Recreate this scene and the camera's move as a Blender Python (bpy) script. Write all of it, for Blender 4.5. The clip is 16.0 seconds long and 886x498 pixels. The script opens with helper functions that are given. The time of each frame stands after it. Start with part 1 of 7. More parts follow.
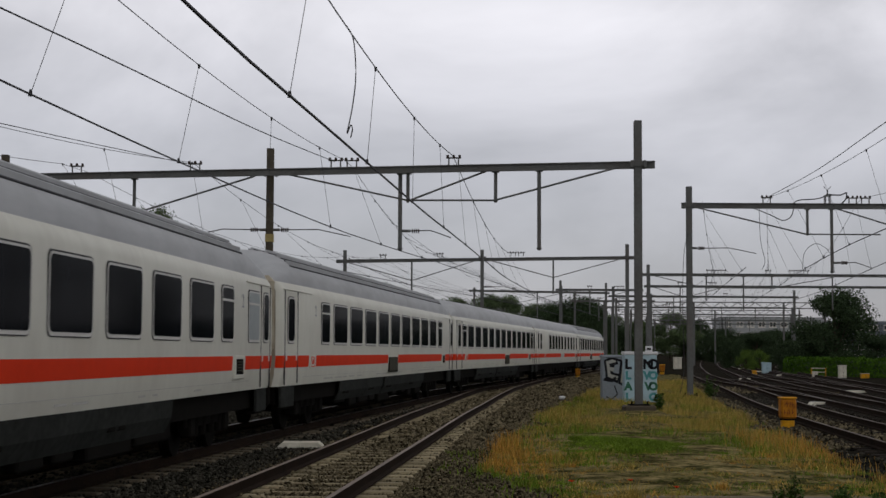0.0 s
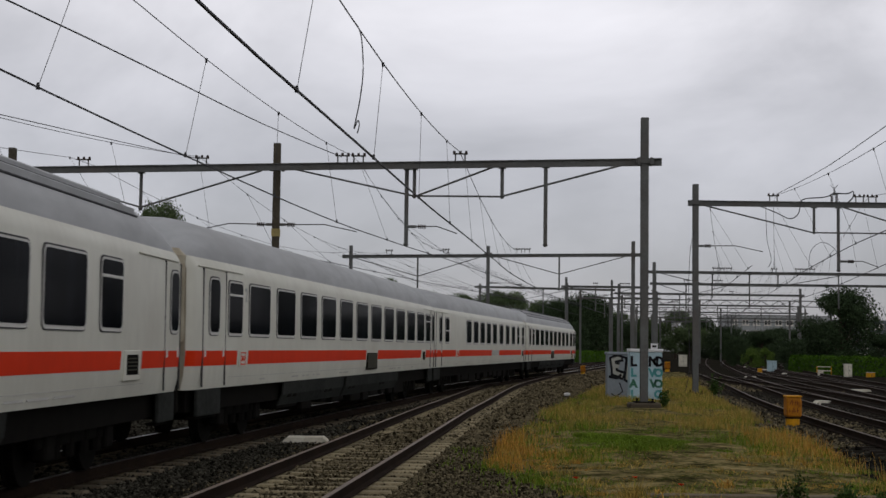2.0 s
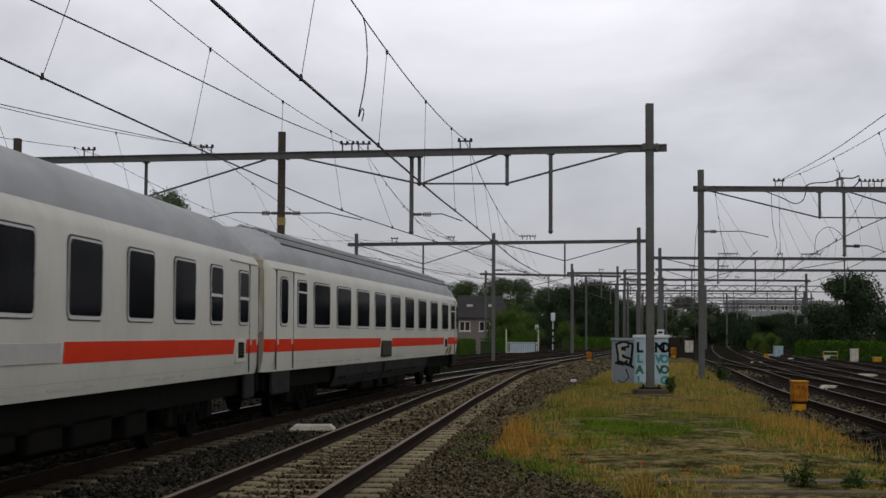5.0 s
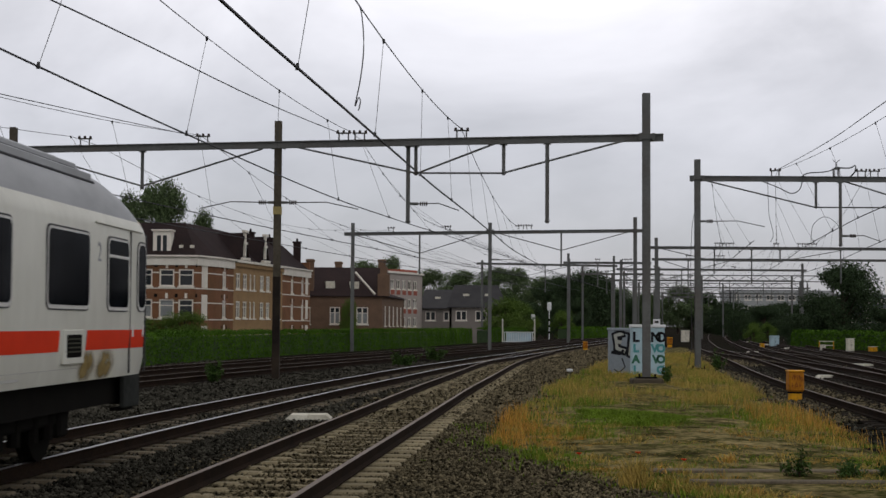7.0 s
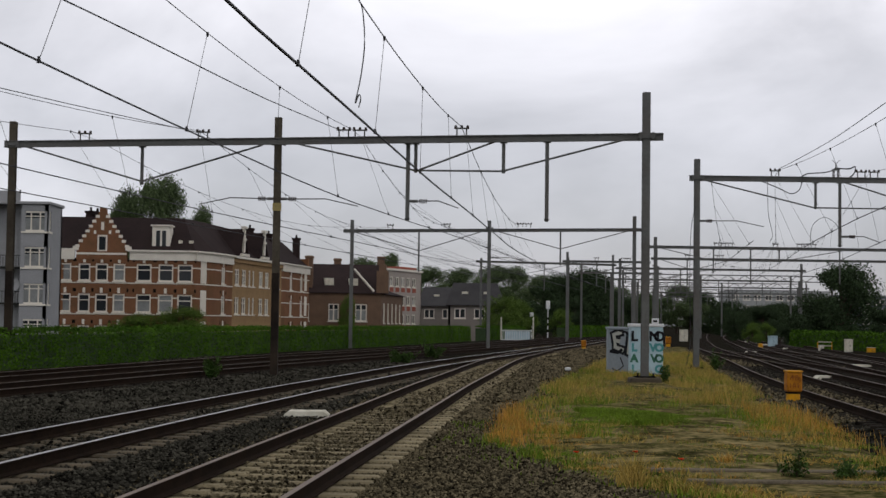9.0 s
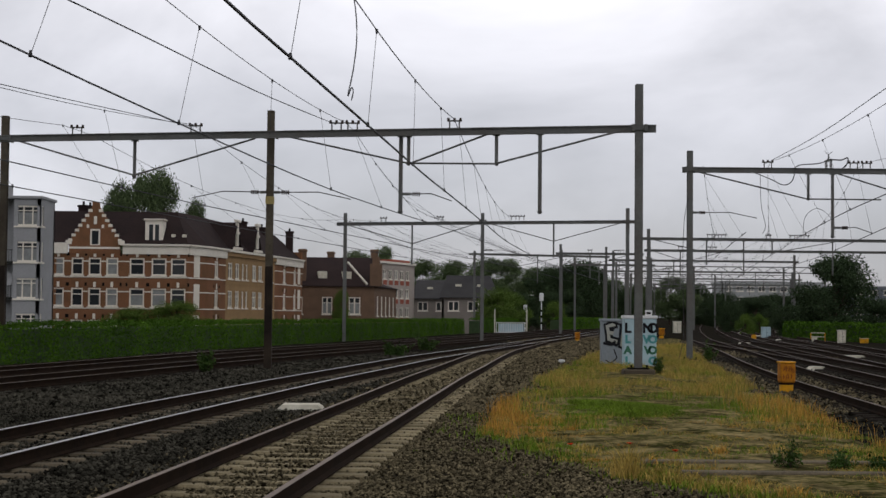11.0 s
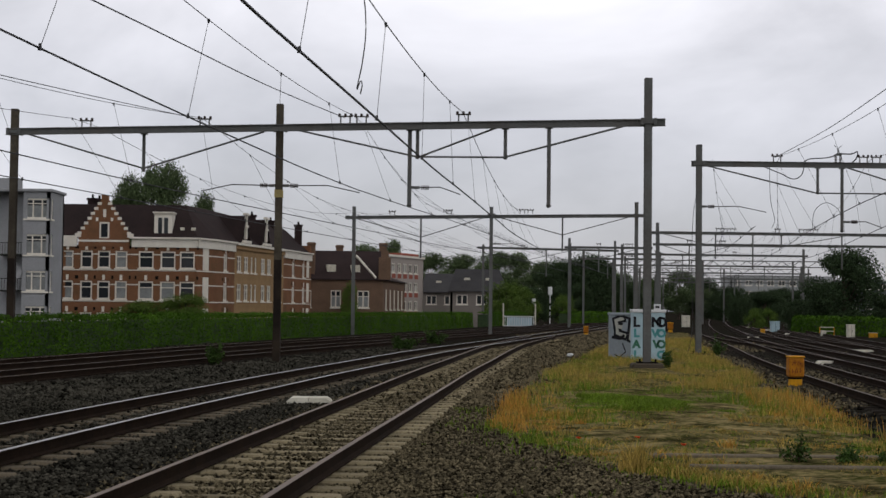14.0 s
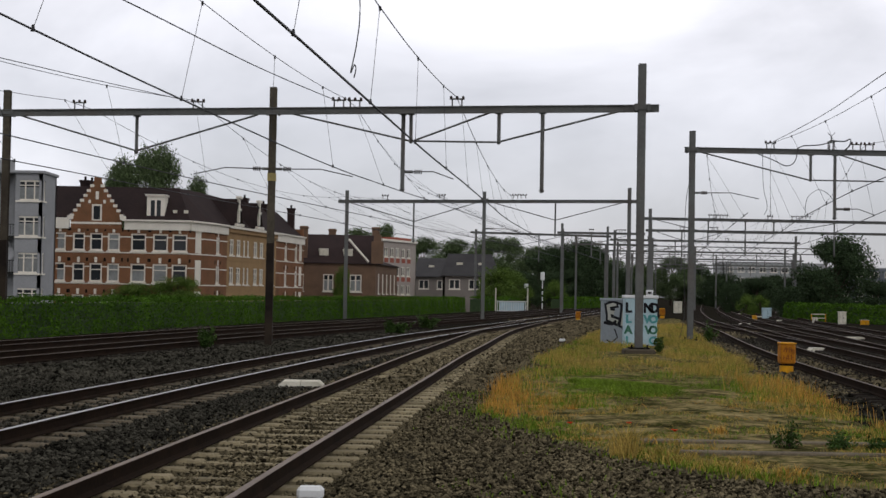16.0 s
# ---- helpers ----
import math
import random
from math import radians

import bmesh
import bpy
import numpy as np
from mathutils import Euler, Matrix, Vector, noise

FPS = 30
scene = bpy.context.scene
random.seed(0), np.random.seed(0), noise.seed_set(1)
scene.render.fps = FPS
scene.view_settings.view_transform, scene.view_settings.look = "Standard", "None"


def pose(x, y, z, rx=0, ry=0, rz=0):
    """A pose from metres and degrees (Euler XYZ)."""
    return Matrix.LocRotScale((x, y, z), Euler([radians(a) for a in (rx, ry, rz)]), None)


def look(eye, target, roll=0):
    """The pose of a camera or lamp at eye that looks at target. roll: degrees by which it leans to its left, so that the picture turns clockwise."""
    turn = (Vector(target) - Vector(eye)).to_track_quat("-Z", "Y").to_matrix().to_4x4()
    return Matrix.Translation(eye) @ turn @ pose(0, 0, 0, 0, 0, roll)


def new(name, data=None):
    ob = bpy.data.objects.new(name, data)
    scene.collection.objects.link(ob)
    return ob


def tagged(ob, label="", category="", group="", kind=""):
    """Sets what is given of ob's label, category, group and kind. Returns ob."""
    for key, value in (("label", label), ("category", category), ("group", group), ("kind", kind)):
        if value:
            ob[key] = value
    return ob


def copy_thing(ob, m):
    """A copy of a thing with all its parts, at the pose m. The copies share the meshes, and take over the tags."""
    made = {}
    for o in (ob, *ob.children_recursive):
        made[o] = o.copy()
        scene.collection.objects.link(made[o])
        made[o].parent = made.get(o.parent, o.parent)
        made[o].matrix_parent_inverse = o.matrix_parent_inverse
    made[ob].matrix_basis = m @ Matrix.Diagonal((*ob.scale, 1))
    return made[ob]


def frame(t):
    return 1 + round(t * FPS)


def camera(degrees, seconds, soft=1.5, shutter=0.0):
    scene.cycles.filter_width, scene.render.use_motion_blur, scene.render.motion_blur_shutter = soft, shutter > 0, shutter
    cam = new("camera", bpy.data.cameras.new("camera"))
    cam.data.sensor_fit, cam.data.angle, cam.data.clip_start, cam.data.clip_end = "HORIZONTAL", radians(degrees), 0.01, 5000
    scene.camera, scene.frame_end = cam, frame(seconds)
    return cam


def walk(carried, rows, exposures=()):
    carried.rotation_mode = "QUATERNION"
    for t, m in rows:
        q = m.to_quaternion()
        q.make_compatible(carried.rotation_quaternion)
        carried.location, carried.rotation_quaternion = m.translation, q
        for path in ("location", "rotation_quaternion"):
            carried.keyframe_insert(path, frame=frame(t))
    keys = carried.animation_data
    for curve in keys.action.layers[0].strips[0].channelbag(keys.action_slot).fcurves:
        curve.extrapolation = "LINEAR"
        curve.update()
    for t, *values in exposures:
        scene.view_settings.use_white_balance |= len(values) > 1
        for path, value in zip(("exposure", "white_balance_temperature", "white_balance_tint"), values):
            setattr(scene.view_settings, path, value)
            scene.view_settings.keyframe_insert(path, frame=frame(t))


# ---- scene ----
cam = camera(33.2, 16.0, soft=1.5, shutter=0.12)
EYE = (0.0, 0.0, 1.7)
# seconds, yaw, pitch, lean to the left (degrees)
PATH = [
    (0.0, -0.174, 3.942, 0.278),
    (0.5, -0.384, 4.070, -0.059),
    (1.0, -0.065, 4.067, 0.267),
    (1.5, 0.248, 4.000, 0.621),
    (2.0, 0.059, 3.781, 0.697),
    (2.5, 0.047, 3.822, 0.808),
    (3.0, 0.085, 3.934, 0.829),
    (3.5, 0.310, 3.518, 0.284),
    (4.0, 0.301, 3.341, 0.098),
    (6.5, 0.197, 3.130, 0.669),
    (7.0, 0.126, 2.892, 0.346),
    (7.5, 0.059, 2.921, 0.528),
    (8.0, 0.228, 3.034, 0.319),
    (8.5, 0.065, 2.910, 0.496),
    (9.0, 0.094, 2.801, 0.790),
    (9.2, 0.204, 2.833, 0.643),
    (11.3, -0.188, 2.458, 0.538),
    (11.5, -0.139, 2.415, 0.615),
    (12.0, -0.005, 2.298, 1.045),
    (12.5, 0.000, 2.395, 0.750),
    (13.0, 0.136, 2.253, 0.563),
    (13.5, 0.241, 2.222, 0.544),
    (14.0, 0.165, 2.272, 0.647),
    (14.5, 0.406, 2.206, 0.734),
    (15.0, 0.113, 2.024, 1.319),
    (15.5, 0.003, 1.837, 0.920),
    (16.0, -0.124, 1.680, 1.019)]


def gaze(yaw, pitch, lean):
    return pose(*EYE, 90 + pitch, 0, yaw) @ pose(0, 0, 0, 0, 0, lean)


walk(cam, [(t, gaze(a, b, c)) for t, a, b, c in PATH],
     exposures=[(0.0, -0.15), (4.0, -0.12), (6.5, 0.12), (14.5, 0.15), (15.5, 0.2), (16.0, 0.36)])

# ---------------------------------------------------------------- light
world = bpy.data.worlds.new("overcast")
scene.world = world
world.use_nodes = True


def build_sky():
    nt = world.node_tree
    nt.nodes.clear()
    N = nt.nodes.new
    L = nt.links.new
    out = N("ShaderNodeOutputWorld")
    bg = N("ShaderNodeBackground")
    sky = N("ShaderNodeTexSky")
    sky.sky_type = 'NISHITA'
    sky.sun_disc = False
    sky.sun_elevation = radians(52)
    sky.sun_rotation = radians(160)
    tc = N("ShaderNodeTexCoord")
    sep = N("ShaderNodeSeparateXYZ")
    L(tc.outputs["Generated"], sep.inputs[0])
    # cloud deck: brighter overhead, greyer low down
    ramp = N("ShaderNodeValToRGB")
    e = ramp.color_ramp.elements
    e[0].position, e[0].color = 0.0, (0.40, 0.392, 0.425, 1)
    e[1].position, e[1].color = 1.0, (0.42, 0.41, 0.42, 1)
    for p, c in ((0.05, (0.44, 0.435, 0.475)), (0.12, (0.615, 0.605, 0.65)), (0.22, (0.80, 0.78, 0.815)), (0.4, (0.60, 0.585, 0.60))):
        k = e.new(p)
        k.color = (*c, 1)
    L(sep.outputs[2], ramp.inputs[0])
    # the deck is seen flatter towards the horizon
    mp = N("ShaderNodeMapping")
    mp.inputs["Scale"].default_value = (1.6, 1.6, 3.2)
    L(tc.outputs["Generated"], mp.inputs[0])
    n1 = N("ShaderNodeTexNoise")
    n1.inputs["Scale"].default_value = 1.9
    n1.inputs["Detail"].default_value = 6
    n1.inputs["Roughness"].default_value = 0.55
    n1.inputs["Distortion"].default_value = 0.4
    L(mp.outputs[0], n1.inputs["Vector"])
    r2 = N("ShaderNodeMapRange")
    r2.inputs[1].default_value, r2.inputs[2].default_value = 0.3, 0.7
    r2.inputs[3].default_value, r2.inputs[4].default_value = 0.66, 1.24
    L(n1.outputs[0], r2.inputs[0])
    mul = N("ShaderNodeVectorMath")
    mul.operation = 'SCALE'
    L(ramp.outputs[0], mul.inputs[0])
    L(r2.outputs[0], mul.inputs[3])
    mix = N("ShaderNodeMix")
    mix.data_type = 'RGBA'
    mix.inputs[0].default_value = 0.985
    L(sky.outputs[0], mix.inputs[6])
    L(mul.outputs[0], mix.inputs[7])
    L(mix.outputs[2], bg.inputs[0])
    bg.inputs[1].default_value = 1.0
    L(bg.outputs[0], out.inputs[0])


build_sky()
sun = new("sun", bpy.data.lights.new("sun", 'SUN'))
sun.data.energy = 0.25
sun.data.angle = radians(40)
sun.data.color = (1.0, 0.97, 0.93)
sun.matrix_basis = look((0, 0, 60), (-20, 46, 0))

# ---------------------------------------------------------------- materials
def mat(name, a, b=None, rough=0.8, metal=0.0, scale=3.0, fine=40.0, bump=0.0, spread=0.0, contrast=(0.3, 0.7), stretch=(1, 1, 1), dirt=None, dirt_scale=0.7, dirt_amount=0.5, spec=0.12):
    """Two tones mixed by coarse and fine noise, an optional layer of dirt, fine relief and a spread from piece to piece."""
    m = bpy.data.materials.new(name)
    m.use_nodes = True
    nt = m.node_tree
    N, L = nt.nodes.new, nt.links.new
    bs = nt.nodes["Principled BSDF"]
    b = b or tuple(c * 0.75 for c in a)
    tc = N("ShaderNodeTexCoord")
    mp = N("ShaderNodeMapping")
    mp.inputs["Scale"].default_value = stretch
    L(tc.outputs["Object"], mp.inputs[0])
    n1 = N("ShaderNodeTexNoise")
    n1.inputs["Scale"].default_value, n1.inputs["Detail"].default_value = scale, 4
    n2 = N("ShaderNodeTexNoise")
    n2.inputs["Scale"].default_value, n2.inputs["Detail"].default_value = fine, 3
    L(mp.outputs[0], n1.inputs["Vector"])
    L(mp.outputs[0], n2.inputs["Vector"])
    add = N("ShaderNodeMath")
    add.operation = 'MULTIPLY_ADD'
    add.inputs[1].default_value = 0.5
    L(n1.outputs[0], add.inputs[0])
    half = N("ShaderNodeMath")
    half.operation = 'MULTIPLY'
    half.inputs[1].default_value = 0.5
    L(n2.outputs[0], half.inputs[0])
    L(half.outputs[0], add.inputs[2])
    mr = N("ShaderNodeMapRange")
    mr.inputs[1].default_value, mr.inputs[2].default_value = contrast
    L(add.outputs[0], mr.inputs[0])
    mix = N("ShaderNodeMix")
    mix.data_type = 'RGBA'
    mix.inputs[6].default_value, mix.inputs[7].default_value = (*a, 1), (*b, 1)
    L(mr.outputs[0], mix.inputs[0])
    col = mix.outputs[2]
    if dirt:
        n3 = N("ShaderNodeTexNoise")
        n3.inputs["Scale"].default_value, n3.inputs["Detail"].default_value = dirt_scale, 6
        L(tc.outputs["Object"], n3.inputs["Vector"])
        r3 = N("ShaderNodeMapRange")
        r3.inputs[1].default_value, r3.inputs[2].default_value, r3.inputs[4].default_value = 0.45, 0.75, dirt_amount
        L(n3.outputs[0], r3.inputs[0])
        mx = N("ShaderNodeMix")
        mx.data_type = 'RGBA'
        mx.inputs[7].default_value = (*dirt, 1)
        L(r3.outputs[0], mx.inputs[0])
        L(col, mx.inputs[6])
        col = mx.outputs[2]
    if spread:
        oi = N("ShaderNodeObjectInfo")
        ge = N("ShaderNodeNewGeometry")
        sm = N("ShaderNodeMath")
        sm.operation = 'ADD'
        L(oi.outputs["Random"], sm.inputs[0])
        L(ge.outputs["Random Per Island"], sm.inputs[1])
        fr = N("ShaderNodeMath")
        fr.operation = 'FRACT'
        L(sm.outputs[0], fr.inputs[0])
        mv = N("ShaderNodeMapRange")
        mv.inputs[3].default_value, mv.inputs[4].default_value = 1 - spread, 1 + spread
        L(fr.outputs[0], mv.inputs[0])
        hs = N("ShaderNodeHueSaturation")
        L(mv.outputs[0], hs.inputs["Value"])
        L(col, hs.inputs["Color"])
        col = hs.outputs[0]
    L(col, bs.inputs["Base Color"])
    bs.inputs["Roughness"].default_value = rough
    bs.inputs["Metallic"].default_value = metal
    bs.inputs["Specular IOR Level"].default_value = spec
    if bump:
        bp = N("ShaderNodeBump")
        bp.inputs["Strength"].default_value = bump
        bp.inputs["Distance"].default_value = 0.03
        L(add.outputs[0], bp.inputs["Height"])
        L(bp.outputs[0], bs.inputs["Normal"])
    return m


def glass(name, tint, rough=0.05, spec=0.5):
    m = bpy.data.materials.new(name)
    m.use_nodes = True
    bs = m.node_tree.nodes["Principled BSDF"]
    bs.inputs["Base Color"].default_value = (*tint, 1)
    bs.inputs["Roughness"].default_value = rough
    bs.inputs["Specular IOR Level"].default_value = spec
    return m


M_BALLAST = mat("ballast", (0.011, 0.010, 0.008), (0.027, 0.025, 0.019), 0.95, scale=0.6, fine=16, bump=0.9, dirt=(0.026, 0.022, 0.012), dirt_scale=0.25, spec=0.0)
M_STONE = mat("ballast_stone", (0.150, 0.124, 0.074), (0.045, 0.039, 0.025), 0.9, scale=0.9, fine=30, spread=0.9, spec=0.0)
M_STONEGREY = mat("oily_ballast_stone", (0.066, 0.061, 0.047), (0.015, 0.015, 0.012), 0.9, scale=0.5, fine=24, spread=0.9, spec=0.0)
M_EARTH = mat("earth", (0.30, 0.235, 0.11), (0.040, 0.046, 0.012), 0.95, scale=1.3, fine=9, bump=0.9, contrast=(0.36, 0.58), dirt=(0.024, 0.018, 0.011), dirt_scale=2.6, dirt_amount=0.9, spec=0.0)
M_RAILSIDE = mat("rusty_rail", (0.026, 0.016, 0.010), (0.011, 0.008, 0.006), 0.9, scale=2, fine=20, spec=0.03)
M_RAILTOP = mat("polished_rail", (0.34, 0.33, 0.33), (0.24, 0.22, 0.21), 0.32, metal=0.9, scale=1, fine=12)
M_RAILYARD = mat("dark_rail_head", (0.13, 0.095, 0.07), (0.06, 0.045, 0.036), 0.6, scale=1, fine=12, spec=0.15)
M_RAILDULL = mat("dull_rail_head", (0.22, 0.165, 0.125), (0.13, 0.10, 0.08), 0.55, metal=0.2, scale=1, fine=12)
M_SLEEPER = mat("sleeper_concrete", (0.31, 0.26, 0.155), (0.14, 0.115, 0.07), 0.9, scale=2, fine=24, spread=0.3, bump=0.3)
M_SLEEPERDARK = mat("sleeper_weathered", (0.16, 0.13, 0.085), (0.055, 0.046, 0.033), 0.9, scale=2, fine=24, spread=0.3, bump=0.3)
M_SLEEPERYARD = mat("yard_sleeper", (0.030, 0.025, 0.019), (0.013, 0.011, 0.009), 0.95, scale=2, fine=24, spread=0.3, spec=0.03)
M_STEEL = mat("mast_steel", (0.150, 0.154, 0.146), (0.095, 0.097, 0.092), 0.65, scale=1.2, fine=14, dirt=(0.10, 0.065, 0.045), dirt_scale=0.8, dirt_amount=0.35)
M_STEELDARK = mat("weathered_mast_steel", (0.105, 0.092, 0.066), (0.050, 0.040, 0.028), 0.75, scale=1.0, fine=9, dirt=(0.022, 0.015, 0.011), dirt_scale=0.35, dirt_amount=0.9, spec=0.15)
M_MASTFOOT = mat("mast_foot_dark", (0.028, 0.021, 0.016), (0.012, 0.009, 0.008), 0.85, scale=1.5, fine=9, dirt=(0.06, 0.045, 0.03), dirt_scale=0.9, dirt_amount=0.5, spec=0.1)
M_WIRE = mat("wire_copper", (0.055, 0.055, 0.058), (0.04, 0.04, 0.04), 0.6)
M_INSUL = mat("insulator_brown", (0.04, 0.028, 0.022), None, 0.35)
M_CONC = mat("concrete", (0.095, 0.078, 0.055), (0.045, 0.038, 0.027), 0.9, scale=3, fine=30, bump=0.3)
M_WHITECONC = mat("pale_concrete", (0.70, 0.67, 0.56), (0.52, 0.49, 0.39), 0.8, scale=4, fine=40, dirt=(0.3, 0.27, 0.19), dirt_scale=3)
M_YELLOW = mat("yellow_paint", (0.72, 0.36, 0.015), (0.55, 0.25, 0.01), 0.55, scale=3, fine=30, dirt=(0.22, 0.12, 0.04), dirt_scale=5)
M_RUSTYELLOW = mat("rusted_yellow_paint", (0.52, 0.22, 0.012), (0.30, 0.10, 0.010), 0.7, scale=5, fine=30, dirt=(0.15, 0.05, 0.012), dirt_scale=8, dirt_amount=0.9)
M_BLACK = mat("near_black", (0.007, 0.0065, 0.006), (0.012, 0.011, 0.009), 0.9, spec=0.02)
M_COACH = mat("coach_white", (0.66, 0.655, 0.57), (0.57, 0.565, 0.485), 0.42, scale=0.6, fine=6, stretch=(1, 1, 0.4), dirt=(0.42, 0.39, 0.33), dirt_scale=0.8, dirt_amount=0.35)
M_STRIPE = mat("coach_red", (0.70, 0.040, 0.008), (0.60, 0.034, 0.007), 0.6, scale=0.8, fine=6, spec=0.05)
M_ROOF = mat("coach_roof", (0.45, 0.46, 0.465), (0.34, 0.35, 0.355), 0.65, scale=0.5, fine=5, stretch=(0.3, 1, 1), dirt=(0.25, 0.245, 0.24), dirt_scale=0.5, spec=0.3)
M_RIBSHADE = mat("rib_shade", (0.085, 0.087, 0.09), (0.05, 0.05, 0.052), 0.8, scale=2, fine=12)


def stain_material():
    """Two ragged rust stains that thin out into the paint below."""
    m = mat("rust_stain", (0.21, 0.14, 0.04), (0.33, 0.25, 0.10), 0.8, scale=4, fine=14)
    nt = m.node_tree
    N, L = nt.nodes.new, nt.links.new
    tc = N("ShaderNodeTexCoord")
    fades = []
    for cx, r in ((0.05, 0.42), (0.85, 0.50)):
        mp = N("ShaderNodeMapping")
        mp.inputs["Location"].default_value = (-cx / r, 0, 0)
        mp.inputs["Scale"].default_value = (1 / r, 0, 1 / 0.26)
        L(tc.outputs["Object"], mp.inputs[0])
        ln = N("ShaderNodeVectorMath")
        ln.operation = 'LENGTH'
        L(mp.outputs[0], ln.inputs[0])
        mr = N("ShaderNodeMapRange")
        mr.inputs[1].default_value, mr.inputs[2].default_value = 0.35, 1.0
        mr.inputs[3].default_value, mr.inputs[4].default_value = 1.0, 0.0
        L(ln.outputs["Value"], mr.inputs[0])
        fades.append(mr)
    top = N("ShaderNodeMath")
    top.operation = 'MAXIMUM'
    L(fades[0].outputs[0], top.inputs[0])
    L(fades[1].outputs[0], top.inputs[1])
    nz = N("ShaderNodeTexNoise")
    nz.inputs["Scale"].default_value, nz.inputs["Detail"].default_value = 5, 5
    L(tc.outputs["Object"], nz.inputs["Vector"])
    mul = N("ShaderNodeMath")
    mul.operation = 'MULTIPLY'
    L(top.outputs[0], mul.inputs[0])
    L(nz.outputs[0], mul.inputs[1])
    mr = N("ShaderNodeMapRange")
    mr.inputs[1].default_value, mr.inputs[2].default_value, mr.inputs[4].default_value = 0.08, 0.5, 0.92
    L(mul.outputs[0], mr.inputs[0])
    L(mr.outputs[0], nt.nodes["Principled BSDF"].inputs["Alpha"])
    return m


M_STAIN = stain_material()
M_SKIRT = mat("coach_skirt", (0.042, 0.045, 0.041), (0.02, 0.021, 0.019), 0.85, scale=1, fine=10, spec=0.02)
M_OLIVE = mat("vent_olive", (0.055, 0.053, 0.034), (0.035, 0.034, 0.023), 0.7, scale=2, fine=40, spec=0.1)
M_ENDWALL = mat("dirty_end_wall", (0.50, 0.46, 0.36), (0.36, 0.32, 0.24), 0.7, scale=1.5, fine=9, dirt=(0.16, 0.11, 0.06), dirt_scale=1.2, dirt_amount=0.7)
M_FROSTED = mat("frosted_glass", (0.33, 0.36, 0.36), (0.26, 0.29, 0.29), 0.4, scale=2, fine=10)
M_COACHGLASS = mat("coach_glass", (0.002, 0.0025, 0.004), (0.010, 0.012, 0.016), 0.1, scale=0.9, fine=3, stretch=(2.2, 1, 0.35), contrast=(0.45, 0.75), spec=0.008)
M_FRAME = mat("window_rubber", (0.05, 0.05, 0.05), None, 0.6)
M_ALU = mat("window_alu", (0.66, 0.65, 0.61), (0.55, 0.54, 0.5), 0.5)
M_FAINT = mat("faded_print", (0.52, 0.51, 0.47), None, 0.6)
M_HEDGE = mat("hedge_leaf", (0.074, 0.158, 0.010), (0.022, 0.056, 0.004), 0.75, scale=0.35, fine=5, spread=0.4, spec=0.1)
M_LEAFLIGHT = mat("fresh_leaf", (0.115, 0.175, 0.030), (0.060, 0.105, 0.018), 0.75, scale=0.4, fine=4, spread=0.4)
M_LEAF = mat("tree_leaf", (0.105, 0.145, 0.062), (0.062, 0.092, 0.038), 0.75, scale=0.4, fine=4, spread=0.45)
M_LEAFDARK = mat("dark_tree_leaf", (0.046, 0.072, 0.030), (0.026, 0.044, 0.019), 0.75, scale=0.4, fine=4, spread=0.45)
M_WEED = mat("weed_leaf", (0.052, 0.098, 0.018), (0.024, 0.046, 0.010), 0.75, scale=0.8, fine=6, spread=0.45)
M_BARK = mat("bark", (0.08, 0.06, 0.045), None, 0.9, scale=4, fine=20)
M_BRICK = mat("red_brick", (0.235, 0.112, 0.057), (0.15, 0.074, 0.040), 0.9, scale=0.8, fine=9, dirt=(0.11, 0.072, 0.034), dirt_scale=0.4)
M_OCHRE = mat("ochre_brick", (0.36, 0.235, 0.115), (0.25, 0.16, 0.08), 0.9, scale=0.8, fine=9)
M_DARKBRICK = mat("brown_brick", (0.19, 0.12, 0.078), (0.12, 0.078, 0.053), 0.9, scale=0.8, fine=9)
M_PLASTER = mat("white_plaster", (0.80, 0.76, 0.66), (0.64, 0.59, 0.50), 0.8, scale=1, fine=12)
M_TILE = mat("roof_tile", (0.038, 0.025, 0.023), (0.022, 0.016, 0.016), 0.9, scale=0.6, fine=6, spread=0.2, spec=0.1)
M_PANE = glass("house_pane", (0.022, 0.025, 0.028), 0.08, 0.3)
M_CURTAIN = mat("net_curtain", (0.30, 0.31, 0.30), (0.16, 0.17, 0.17), 0.8, scale=1.5, fine=10)
M_SLATE = mat("grey_roof_tile", (0.060, 0.058, 0.058), (0.038, 0.037, 0.038), 0.85, scale=0.6, fine=6, spread=0.2, spec=0.1)
M_GREYCLAD = mat("grey_cladding", (0.34, 0.345, 0.35), (0.26, 0.265, 0.265), 0.8, scale=0.7, fine=8)
M_GRASSDRY = mat("dry_grass", (0.50, 0.345, 0.085), (0.21, 0.165, 0.04), 0.85, scale=0.9, fine=3, spread=0.5)
M_GRASSRED = mat("rust_grass", (0.52, 0.27, 0.045), (0.36, 0.19, 0.04), 0.85, scale=0.5, fine=3, spread=0.45)
M_GRASS = mat("green_grass", (0.16, 0.255, 0.018), (0.082, 0.115, 0.016), 0.85, scale=0.5, fine=3, spread=0.5)
M_BLUEBOX = mat("cabinet_paint", (0.42, 0.56, 0.60), (0.34, 0.47, 0.52), 0.6, scale=2, fine=14, dirt=(0.3, 0.33, 0.33), dirt_scale=2)
M_GREYBOX = mat("cabinet_side", (0.30, 0.33, 0.35), (0.22, 0.25, 0.27), 0.7, scale=2, fine=14)

